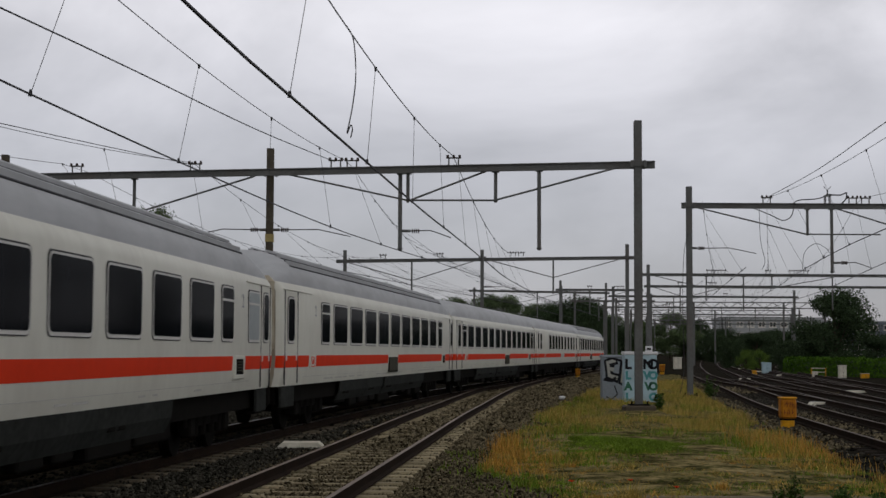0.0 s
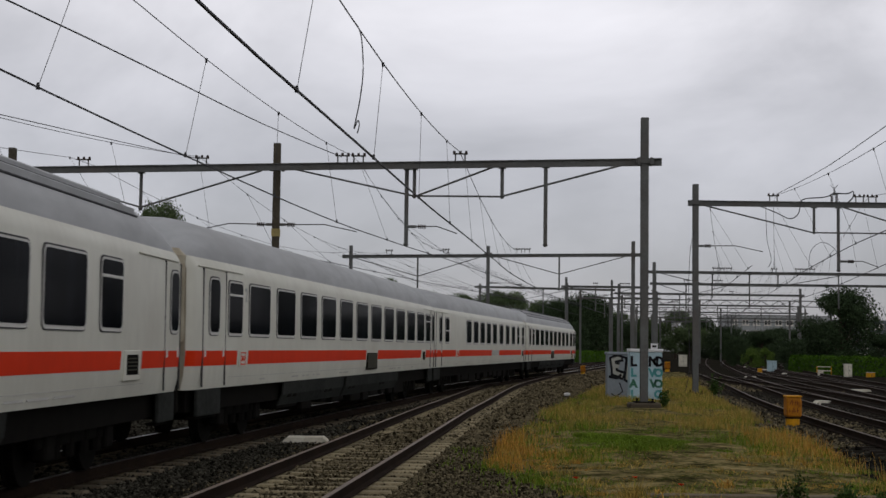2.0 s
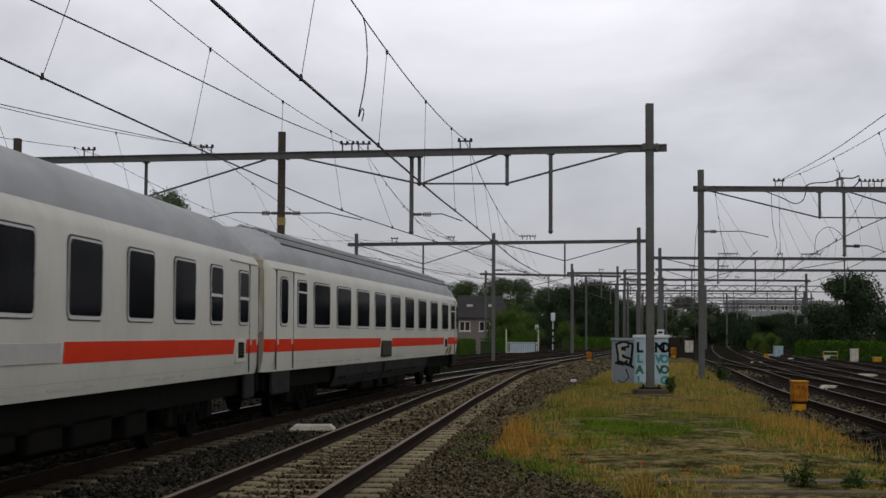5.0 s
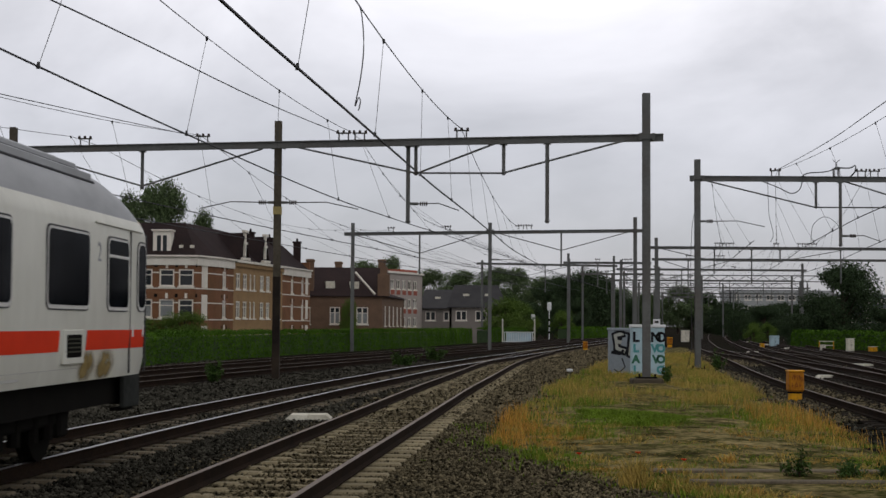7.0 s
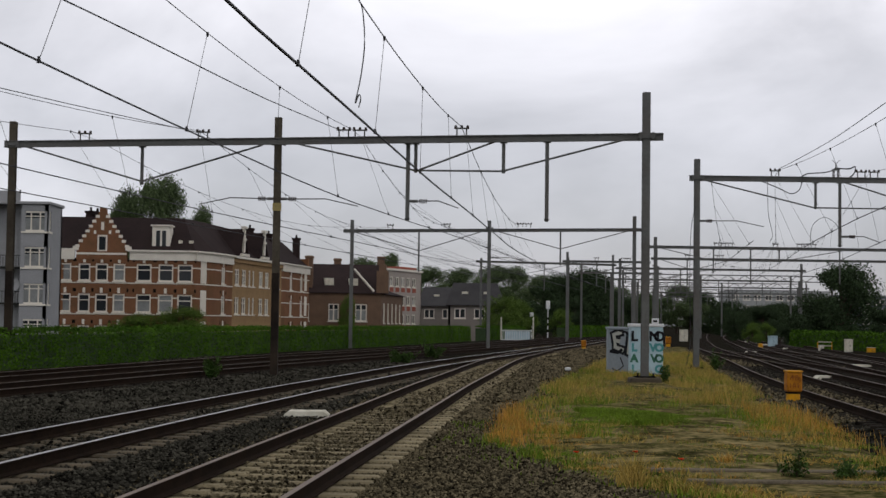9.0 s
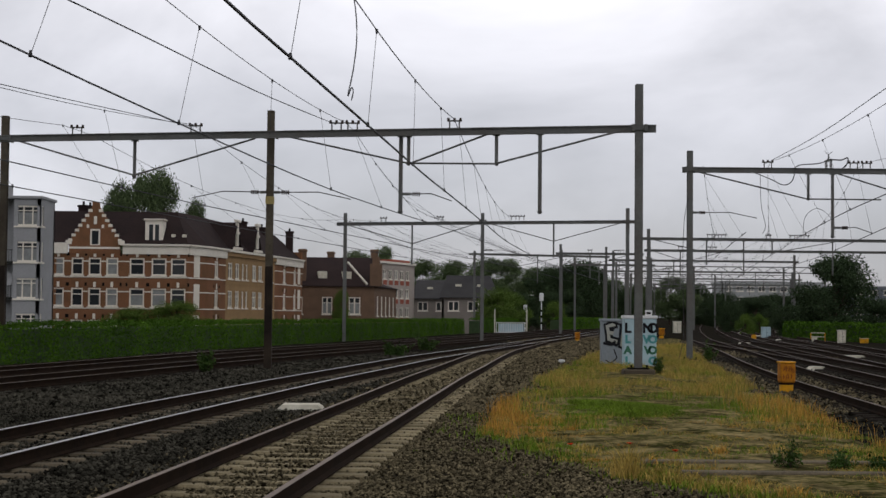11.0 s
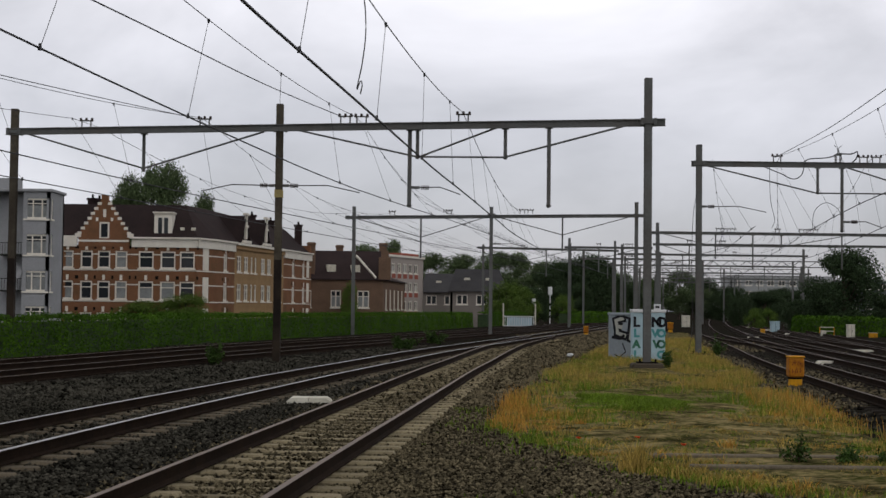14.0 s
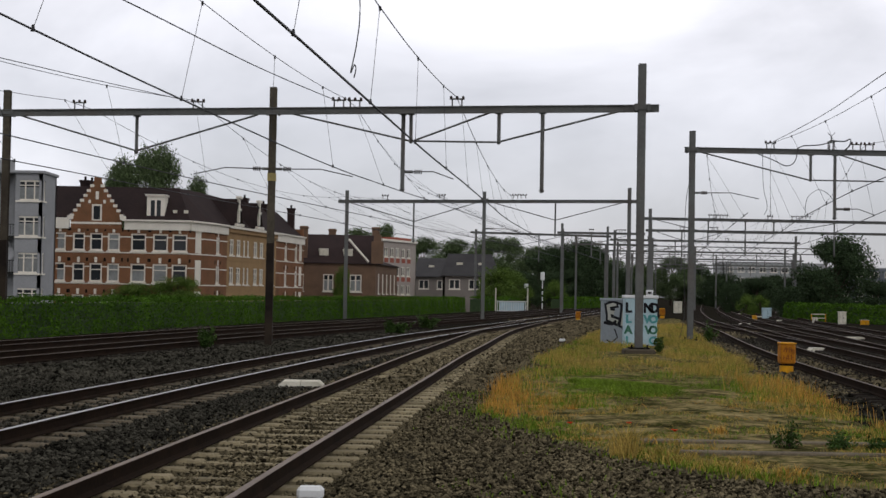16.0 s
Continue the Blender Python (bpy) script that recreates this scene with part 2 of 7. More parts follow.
# ---------------------------------------------------------------- builders
def mesh_of(name, bm, material, smooth=False):
    me = bpy.data.meshes.new(name)
    bm.to_mesh(me)
    bm.free()
    for m in (material if isinstance(material, (list, tuple)) else [material]):
        me.materials.append(m)
    if smooth:
        for p in me.polygons:
            p.use_smooth = True
    return me


def part(name, bm, material, parent, label="", smooth=False):
    ob = new(name, mesh_of(name, bm, material, smooth))
    ob.parent = parent
    return tagged(ob, label)


def thing(name, label, category, m=Matrix(), group="", kind=""):
    ob = new(name)
    ob.empty_display_size = 0.3
    ob.matrix_basis = m
    return tagged(ob, label, category, group, kind)


def solid(name, bm, material, label, category, kind="", group="", m=Matrix(), smooth=False):
    ob = new(name, mesh_of(name, bm, material, smooth))
    ob.matrix_basis = m
    return tagged(ob, label, category, group, kind)


def box(bm, x0, x1, y0, y1, z0, z1, bevel=0.0, index=0, m=None):
    """An upright box from corner to corner, optionally chamfered, into bm."""
    geo = bmesh.ops.create_cube(bm, size=1.0)
    vs = geo["verts"]
    for v in vs:
        v.co = Vector(((x0 + x1) / 2 + v.co.x * (x1 - x0), (y0 + y1) / 2 + v.co.y * (y1 - y0), (z0 + z1) / 2 + v.co.z * (z1 - z0)))
    faces = {f for v in vs for f in v.link_faces}
    if bevel:
        r = bmesh.ops.bevel(bm, geom=list({e for f in faces for e in f.edges}), offset=bevel, segments=1, affect='EDGES')
        faces = {f for v in r["verts"] for f in v.link_faces} | {f for f in faces if f.is_valid}
    for f in faces:
        f.material_index = index
    if m is not None:
        bmesh.ops.transform(bm, matrix=m, verts=list({v for f in faces for v in f.verts}))
    return bm


def rod(bm, p, q, r0, r1=None, sides=8, index=0):
    """A tapered round bar from p to q into bm."""
    p, q = Vector(p), Vector(q)
    d = q - p
    if d.length < 1e-6:
        return bm
    rot = d.to_track_quat('Z', 'Y').to_matrix()
    r1 = r0 if r1 is None else r1
    a = [bm.verts.new(p + rot @ Vector((r0 * math.cos(k * math.tau / sides), r0 * math.sin(k * math.tau / sides), 0))) for k in range(sides)]
    b = [bm.verts.new(q + rot @ Vector((r1 * math.cos(k * math.tau / sides), r1 * math.sin(k * math.tau / sides), 0))) for k in range(sides)]
    fs = [bm.faces.new((a[k], a[(k + 1) % sides], b[(k + 1) % sides], b[k])) for k in range(sides)]
    fs += [bm.faces.new(a[::-1]), bm.faces.new(b)]
    for f in fs:
        f.material_index = index
    return bm


def rrect(bm, x0, x1, z0, z1, y0, y1, r=0.1):
    """An upright plate with rounded corners, from y0 to y1 in depth."""
    ring = []
    for cx, cz, a0 in ((x1 - r, z1 - r, 0), (x0 + r, z1 - r, 90), (x0 + r, z0 + r, 180), (x1 - r, z0 + r, 270)):
        ring += [(cx + r * math.cos(radians(a0 + k * 30)), cz + r * math.sin(radians(a0 + k * 30))) for k in range(4)]
    a = [bm.verts.new((x, y0, z)) for x, z in ring]
    b = [bm.verts.new((x, y1, z)) for x, z in ring]
    bm.faces.new(a)
    bm.faces.new(b[::-1])
    n = len(ring)
    for k in range(n):
        bm.faces.new((a[k], b[k], b[(k + 1) % n], a[(k + 1) % n]))
    bmesh.ops.recalc_face_normals(bm, faces=bm.faces)
    return bm


def tube(bm, pts, r, sides=5):
    """A wire of constant thickness through the points, in one piece."""
    pts = [Vector(p) for p in pts]
    rings = []
    for k, p in enumerate(pts):
        d = pts[min(k + 1, len(pts) - 1)] - pts[max(k - 1, 0)]
        rot = d.to_track_quat('Z', 'Y').to_matrix()
        rings.append([bm.verts.new(p + rot @ Vector((r * math.cos(j * math.tau / sides), r * math.sin(j * math.tau / sides), 0))) for j in range(sides)])
    for a, b in zip(rings[:-1], rings[1:]):
        for j in range(sides):
            bm.faces.new((a[j], a[(j + 1) % sides], b[(j + 1) % sides], b[j]))
    bm.faces.new(rings[0][::-1])
    bm.faces.new(rings[-1])
    return bm


def B():
    return bmesh.new()


def hermite(knots, step=1.0):
    """Points at even steps of y along a smooth line through knots (y, x)."""
    ky = np.array([k[0] for k in knots], float)
    kx = np.array([k[1] for k in knots], float)
    sl = np.gradient(kx, ky)
    ys = np.arange(ky[0], ky[-1] + 1e-6, step)
    i = np.clip(np.searchsorted(ky, ys, "right") - 1, 0, len(ky) - 2)
    h = ky[i + 1] - ky[i]
    u = (ys - ky[i]) / h
    xs = ((2 * u**3 - 3 * u**2 + 1) * kx[i] + (u**3 - 2 * u**2 + u) * h * sl[i] + (-2 * u**3 + 3 * u**2) * kx[i + 1] + (u**3 - u**2) * h * sl[i + 1])
    return np.stack([xs, ys], 1)


class Line:
    """A plan line with its arc length, counted from y = 0."""

    def __init__(self, knots, step=1.0):
        self.p = hermite(knots, step)
        s = np.r_[0, np.cumsum(np.hypot(*np.diff(self.p, axis=0).T))]
        self.s = s - np.interp(0.0, self.p[:, 1], s)

    def at(self, s):
        return np.array([np.interp(s, self.s, self.p[:, 0]), np.interp(s, self.s, self.p[:, 1])])

    def tangent(self, s, d=0.4):
        t = self.at(s + d) - self.at(s - d)
        return t / np.hypot(*t)

    def side(self, s, off):
        t = self.tangent(s)
        return self.at(s) + off * np.array([t[1], -t[0]])

    def s_of(self, y):
        return float(np.interp(y, self.p[:, 1], self.s))


# ---------------------------------------------------------------- the lines in plan
MAIN = Line([(-420, -20), (-320, -16), (-200, -12), (-100, -9.2), (-40, -7.6), (0, -6.75), (17.4, -5.87), (24, -5.2), (32, -4.25), (39, -3.4), (47, -2.3), (57, -0.95), (70, 1.25), (88, 4.5), (104, 7.4), (131, 12.3), (160, 17.6), (200, 25.2), (260, 37)])
NEAR = Line([(-60, -6.6), (-20, -4.5), (0, -3.15), (13.3, -2.36), (18, -1.98), (23, -1.55), (31, -0.87), (41.3, 0.0), (50, 0.83), (60, 1.75), (73, 3.1), (84, 4.6), (96, 6.35)])
FAR_A = Line([(-60, -26), (0, -17), (36, -10.7), (55, -7.3), (80, -2.0), (104, 3.4), (131, 9.0), (160, 14.4), (200, 22)])
FAR_B = Line([(-60, -29), (0, -20.5), (43, -12.9), (64, -9.3), (88, -3.9), (110, 0.9), (131, 5.4), (160, 10.8), (200, 18.4)])
R_1 = Line([(-60, 4.5), (0, 7.2), (30, 9.5), (41, 10.55), (54, 12.1), (72, 14.6), (92, 17.25), (107, 19.2), (150, 26.0), (220, 38), (320, 56)])
R_2 = Line([(-60, 8), (0, 10.2), (48, 14.3), (58, 15.5), (75, 17.7), (99, 21.3), (140, 28.0), (220, 42), (320, 62)])
R_3 = Line([(-60, 10.5), (0, 12.2), (57, 17.7), (70, 19.7), (84, 21.9), (102, 24.6), (170, 35.5), (220, 45.5), (320, 68)])
R_4 = Line([(-60, 14), (0, 15.6), (73, 22.2), (86, 24.2), (103, 26.8), (121, 29.6), (180, 40), (220, 50), (320, 75)])


def ground_height(x, y):
    """Level bed at the tracks, lower land behind the hedge."""
    edge = np.interp(y, [-60, 52, 90, 143, 200, 600], [-30, -16.5, -10.6, 0, 14, 110])
    d = edge - x
    return -0.235 - 2.3 * min(max(d / 14.0, 0.0), 1.0)


def build_ground():
    bm = B()
    xs = [-2500, -700, -300, -160, -110, -80, -60, -50, -44, -38, -32, -28] + [-24 + 2 * k for k in range(40)] + [60, 75, 100, 150, 300, 700, 2500]
    ys = [-900, -300, -120, -60, -30, -15] + [-8 + 4 * k for k in range(62)] + [250, 280, 330, 400, 520, 700, 1100, 2600]
    vs = [[bm.verts.new((x, y, ground_height(x, y) + 0.03 * noise.noise((x * 0.4, y * 0.4, 0)))) for x in xs] for y in ys]
    for j in range(len(ys) - 1):
        for i in range(len(xs) - 1):
            bm.faces.new((vs[j][i], vs[j][i + 1], vs[j + 1][i + 1], vs[j + 1][i]))
    solid("ground", bm, M_BALLAST, "dark stone ballast and soil of the railway yard", "ground", kind="structure", smooth=True)


build_ground()


# ---------------------------------------------------------------- tracks
RAIL = [(-0.07, -0.17), (0.07, -0.17), (0.07, -0.155), (0.012, -0.13), (0.012, -0.04), (0.036, -0.03), (0.036, -0.004), (0.028, 0.0), (-0.028, 0.0), (-0.036, -0.004), (-0.036, -0.03), (-0.012, -0.04), (-0.012, -0.13), (-0.07, -0.155)]


def rail_mesh(line, off, s0, s1, step=1.5):
    bm = B()
    rings = []
    for s in np.arange(s0, s1 + step, step):
        s = min(s, s1)
        c = line.side(s, off)
        t = line.tangent(s)
        rings.append([bm.verts.new((c[0] + t[1] * u, c[1] - t[0] * u, w)) for u, w in RAIL])
        if s >= s1:
            break
    n = len(RAIL)
    for a, b in zip(rings[:-1], rings[1:]):
        for k in range(n):
            f = bm.faces.new((a[k], a[(k + 1) % n], b[(k + 1) % n], b[k]))
            f.material_index = 1 if k in (6, 7, 8) else 0
    return bm


def track(line, s0, s1, label, top, sleeper_mat, pitch=0.62, s_near=0.0, singles=0, stop=None):
    t = thing("railway_track", label, "railway track", group="tracks of the yard")
    for off in (-0.753, 0.753):
        part("rail", rail_mesh(line, off, s0, s1), [M_RAILSIDE, top], t)
    base2 = B()
    box(base2, -1.2, -0.42, -0.135, 0.135, -0.36, -0.178, 0.025)
    box(base2, 0.42, 1.2, -0.135, 0.135, -0.36, -0.178, 0.025)
    box(base2, -0.46, 0.46, -0.095, 0.095, -0.36, -0.2, 0.02)
    me = mesh_of("sleeper", base2, sleeper_mat)
    rest = B()
    for i, s in enumerate(np.arange(s0 + 0.3, s1, pitch)):
        c, d = line.at(s), line.tangent(s)
        m = Matrix.Translation((c[0], c[1], 0.004 * math.sin(i * 2.3))) @ Matrix.Rotation(math.atan2(d[1], d[0]) - math.pi / 2 + 0.035 * math.sin(i * 1.7 + math.sin(i * 0.9)), 4, 'Z')
        if singles and s >= s_near and i >= 0 and s < s_near + singles * pitch:
            ob = new("sleeper", me)
            ob.parent = t
            ob.matrix_basis = m
        else:
            n0 = len(rest.verts)
            rest.from_mesh(me)
            rest.verts.ensure_lookup_table()
            bmesh.ops.transform(rest, matrix=m, verts=rest.verts[n0:])
    if len(rest.verts):
        ob = part("sleepers_beyond", rest, sleeper_mat, t)
        ob["kind"] = "stuff"
    return t


track(NEAR, -15, NEAR.s_of(95), "rusty siding track on pale concrete sleepers in ballast", M_RAILDULL, M_SLEEPER, pitch=0.66, s_near=8, singles=110)
track(MAIN, -20, MAIN.s_of(240), "main line track with polished rails on concrete sleepers", M_RAILTOP, M_SLEEPERDARK, pitch=0.66, s_near=10, singles=90)
track(FAR_A, -10, FAR_A.s_of(190), "brown-railed track beside the hedge", M_RAILYARD, M_SLEEPERYARD, pitch=0.66)
track(FAR_B, -10, FAR_B.s_of(190), "brown-railed track at the foot of the hedge", M_RAILYARD, M_SLEEPERYARD, pitch=0.66)
for ln, lb in ((R_1, "dark track running beside the dry grass"), (R_2, "dark yard track in black ballast"), (R_3, "dark yard track beside a white cable cover"), (R_4, "outer yard track near the hedge")):
    track(ln, -10, ln.s_of(300), lb, M_RAILYARD, M_SLEEPERYARD, pitch=0.66)
CROSS_A = Line([(50, 14.55), (62, 15.75), (75, 16.7), (88, 17.5), (102, 18.55)])
CROSS_B = Line([(75, 20.5), (85, 21.5), (98, 22.4), (112, 23.6), (124, 25.3)])
for ln, lb in ((CROSS_A, "dark crossover track between two yard tracks"), (CROSS_B, "dark crossover track further along the yard")):
    track(ln, ln.s[0] + 0.1, ln.s[-1] - 0.1, lb, M_RAILYARD, M_SLEEPERYARD, pitch=0.66)


# ---------------------------------------------------------------- coaches
def lettering(text, size, material, parent, m, name="lettering", label="", bold=0.0):
    """Flat raised letters in the built-in font."""
    cu = bpy.data.curves.new(name, 'FONT')
    cu.body, cu.size, cu.extrude, cu.offset = text, size, 0.004, bold
    cu.align_x = 'CENTER'
    cu.resolution_u = 3
    tmp = bpy.data.objects.new(name, cu)
    scene.collection.objects.link(tmp)
    me = bpy.data.meshes.new_from_object(tmp)
    bpy.data.objects.remove(tmp)
    me.materials.clear()
    me.materials.append(material)
    ob = new(name, me)
    ob.parent = parent
    ob.matrix_basis = m
    return tagged(ob, label)


def coach_section():
    """Half outline of the body from sill to ridge: (y, z)."""
    pts = [(1.335, 0.98), (1.385, 1.2), (1.41, 1.55), (1.41, 2.2), (1.40, 2.88), (1.365, 3.0), (1.30, 3.09)]
    for k in range(1, 9):
        a = k / 8 * math.pi / 2
        pts.append((1.30 * math.cos(a) ** 0.85, 3.09 + 0.76 * math.sin(a) ** 0.95))
    return pts


LEN = 28.6


def coach(label, windows, vents, ribs, logo=None, stain=None, plate=None, mark=None, doors=(0.62, 1.95, 26.75, 28.1), skirted=True):
    """A long passenger coach; x runs from its nearer end to its farther end, centre at 0."""
    c = thing("passenger_coach", label, "train coach", group="coaches of the train")
    sec = coach_section()
    ring = [(-y, z) for y, z in sec] + [(y, z) for y, z in sec[::-1][1:]]
    h = LEN / 2
    n = len(sec)
    sec_z, sec_y = [z for _, z in sec], [y for y, _ in sec]

    def shell(lo, hi, material, name, inset=0.0, lab="", x0=-h, x1=h, sides=(-1, 1)):
        """The strip of the outline between two heights."""
        bm = B()
        stations = [(x, 0.0) for x in (x0, x1)]
        if x0 == -h:
            stations = [(-h, 0.10), (-h + 0.06, 0.03), (-h + 0.25, 0.0)] + stations[1:]
        if x1 == h:
            stations = stations[:-1] + [(h - 0.25, 0.0), (h - 0.06, 0.03), (h, 0.10)]
        for sgn in sides:
            zs = sorted({lo, hi, *[z for _, z in sec if lo < z < hi]})
            ys = np.interp(zs, sec_z, sec_y)
            grid = [[bm.verts.new((x, sgn * (y + inset - d), z)) for y, z in zip(ys, zs)] for x, d in stations]
            for a, b in zip(grid[:-1], grid[1:]):
                for k in range(len(zs) - 1):
                    f = (a[k], b[k], b[k + 1], a[k + 1])
                    bm.faces.new(f if sgn < 0 else f[::-1])
        return part(name, bm, material, c, lab, smooth=True)

    for sgn in (-1, 1):
        shell(0.98, 3.09, M_COACH, "body_side", sides=(sgn,))
    # the stripe stops short of vents, emblem and plate
    gaps = [(u0 - 0.13, u1 + 0.13) for u0, u1, _, _ in vents]
    if logo is not None:
        gaps.append((logo - 0.12, logo + 0.62))
    if plate is not None:
        gaps.append((plate, plate + 2.5))
    x = -h
    for g0, g1 in sorted(gaps) + [(LEN, LEN)]:
        for sgn in (-1, 1):
            shell(1.355, 1.60, M_STRIPE, "stripe", 0.004, "orange-red painted stripe", x, -h + g0, (sgn,))
        x = -h + g1
    # sheet joint low on the side
    for sgn in (-1, 1):
        bm = B()
        box(bm, -h + 2.2, h - 2.2, sgn * 1.372 - 0.004, sgn * 1.372 + 0.004, 1.145, 1.153)
        part("sheet_joint", bm, M_FAINT, c)
    # roof, drawn down at both ends
    bm = B()
    arc = [(-y, z) for y, z in sec[6:]] + [(y, z) for y, z in sec[6:][::-1][1:]]
    ends = [(-0.02, 0.86, 0.95), (0.1, 0.66, 0.97), (0.3, 0.46, 0.985), (0.7, 0.24, 1.0), (1.2, 0.08, 1.0), (1.8, 0.0, 1.0)]
    stn = [(-h + x, d, w) for x, d, w in ends] + [(h - x, d, w) for x, d, w in ends[::-1]]
    g = [[bm.verts.new((x, y * w, 3.09 + (z - 3.09) * (1 - d))) for y, z in arc] for x, d, w in stn]
    for a, b in zip(g[:-1], g[1:]):
        for k in range(len(arc) - 1):
            bm.faces.new((a[k], b[k], b[k + 1], a[k + 1]))
    roof = part("roof", bm, M_ROOF, c, smooth=True)
    if ribs:
        for yy in (0.3, 0.62, 0.88, 1.08):
            zz = float(np.interp(-yy, [-y for y in sec_y[6:]], sec_z[6:])) + 0.01
            for sgn in (-1, 1):
                bm = B()
                box(bm, -h + 1.9, h - 1.9, sgn * yy - 0.035, sgn * yy + 0.035, zz - 0.06, zz + 0.05, 0.012)
                rib = part("roof_rib", bm, M_ROOF, roof)
                # dark strips on both sides paint the shadow lines of the rib
                for dy in (-0.06, 0.06):
                    zs = float(np.interp(-(yy + dy), [-y for y in sec_y[6:]], sec_z[6:]))
                    part("rib_shade_strip", rod(B(), (-h + 1.9, sgn * (yy + dy), zs + 0.004), (h - 1.9, sgn * (yy + dy), zs + 0.004), 0.02, 0.02, 6), M_RIBSHADE, rib, "dark strip painting the shadow line beside a roof rib")
    # rain strips over the doors only
    for sgn in (-1, 1):
        for xa, xb in ((-h + 0.35, -h + 3.0), (h - 2.6, h - 0.35)):
            bm = B()
            box(bm, xa, xb, sgn * 1.395 - 0.015, sgn * 1.395 + 0.015, 2.93, 2.955, 0.006)
            part("rain_strip", bm, M_COACH, c)
    # ends
    for sgn in (-1, 1):
        bm = B()
        vs = [bm.verts.new((sgn * (h - 0.01), y * 0.93, 3.09 + (z - 3.09) * (0.13 if z > 3.09 else 1))) for y, z in ring]
        bm.faces.new(vs if sgn > 0 else vs[::-1])
        part("end_wall", bm, M_ENDWALL, c, "dirty beige end wall")
        bm = B()
        box(bm, sgn * h - 0.165, sgn * h + 0.165, -1.28, 1.28, 1.62, 3.2, 0.12)
        gw = part("gangway", bm, M_ENDWALL, c, "stained beige gangway bellows")
        part("gangway_foot", box(B(), sgn * h - 0.16, sgn * h + 0.16, -1.2, 1.2, 0.55, 1.615, 0.1), M_BLACK, gw, "black rubber foot of the bellows")
        for yy in (-0.87, 0.87):
            bm = B()
            rod(bm, (sgn * h, yy, 1.05), (sgn * (h + 0.16), yy, 1.05), 0.09, 0.07, 10)
            rod(bm, (sgn * (h + 0.13), yy, 1.05), (sgn * (h + 0.165), yy, 1.05), 0.22, 0.22, 12)
            part("buffer", bm, M_BLACK, c)
    # windows
    for u0, u1, z0, z1, kind in windows:
        x0, x1 = -h + u0 + 0.025, -h + u1 - 0.025
        for sgn in (-1, 1):
            r = 0.12 if kind == "door" else 0.085
            bm = B()
            rrect(bm, x0 - 0.05, x1 + 0.05, z0 - 0.06, z1 + 0.05, sgn * 1.403 - 0.016, sgn * 1.403 + 0.016, r + 0.03)
            w = part("window", bm, M_FRAME, c)
            bm = B()
            rrect(bm, x0 - 0.03, x1 + 0.03, z0 - 0.045, z1 + 0.028, sgn * 1.406 - 0.018, sgn * 1.406 + 0.018, r + 0.015)
            part("window_frame", bm, M_ALU, w)
            bm = B()
            rrect(bm, x0, x1, z0, z1, sgn * 1.409 - 0.02, sgn * 1.409 + 0.02, r)
            part("pane", bm, M_FROSTED if kind == "frosted" else M_COACHGLASS, w)
            if kind in ("vent", "frosted"):
                bm = B()
                zc = z0 + (z1 - z0) * 0.76
                box(bm, x0 - 0.01, x1 + 0.01, sgn * 1.418 - 0.02, sgn * 1.418 + 0.02, zc - 0.02, zc + 0.02, 0.005)
                part("glazing_bar", bm, M_ALU, w)
            if kind == "half":
                bm = B()
                zc = z0 + (z1 - z0) * 0.48
                box(bm, x0 - 0.01, x1 + 0.01, sgn * 1.418 - 0.02, sgn * 1.418 + 0.02, zc - 0.025, zc + 0.025, 0.005)
                part("glazing_bar", bm, M_ALU, w)
    # doors: dark seams round each leaf, a handle, a grey foot and a step
    for ua, ub in (doors[:2], doors[2:]):
        xa, xb = -h + ua, -h + ub
        for sgn in (-1, 1):
            d = part("door", box(B(), xa + 0.03, xb - 0.03, sgn * 1.402 - 0.006, sgn * 1.402 + 0.006, 1.61, 2.9, 0.004), M_COACH, c)
            for k, xx in enumerate((xa, xb)):
                wide = 0.02 if (k == 0) == (ua < 5) else 0.008
                part("seam", box(B(), xx - wide, xx + wide, sgn * 1.405 - 0.012, sgn * 1.405 + 0.012, 1.02, 2.92), M_FRAME, d)
            for xx in (xa + 0.13, xb - 0.13):
                bm = B()
                box(bm, xx - 0.035, xx + 0.035, sgn * 1.41 - 0.014, sgn * 1.41 + 0.014, 1.5, 1.66, 0.006)
                part("handle", bm, M_ALU, d)
            bm = B()
            box(bm, xa, xb, sgn * 1.315 - 0.03, sgn * 1.315 + 0.03, 0.55, 0.978, 0.01)
            part("door_foot", bm, M_SKIRT, d)
            bm = B()
            box(bm, xa + 0.1, xb - 0.1, sgn * 1.2 - 0.08, sgn * 1.2 + 0.08, 0.5, 0.545, 0.01)
            part("step", bm, M_BLACK, d)
    # vents in the stripe, the small ones in a pale frame
    for u0, u1, z0, z1 in vents:
        small = u1 - u0 < 1.2
        for sgn in (-1, 1):
            bm = B()
            box(bm, -h + u0, -h + u1, sgn * 1.402 - 0.022, sgn * 1.402 + 0.022, z0, z1, 0.012)
            v = part("vent_frame", bm, M_COACH if small else M_BLACK, c)
            bm = B()
            e = 0.11 if small else 0.035
            box(bm, -h + u0 + e, -h + u1 - e, sgn * 1.406 - 0.024, sgn * 1.406 + 0.024, z0 + e * 0.7, z1 - e * 0.5, 0.01)
            gr = part("grille", bm, M_BLACK if small else M_OLIVE, v, "dark ventilation grille")
            k = z0 + e + 0.03
            while k < z1 - e:
                part("slat", box(B(), -h + u0 + e + 0.03, -h + u1 - e - 0.03, sgn * 1.43 - 0.006, sgn * 1.43 + 0.006, k, k + 0.018), M_OLIVE, gr)
                k += 0.05
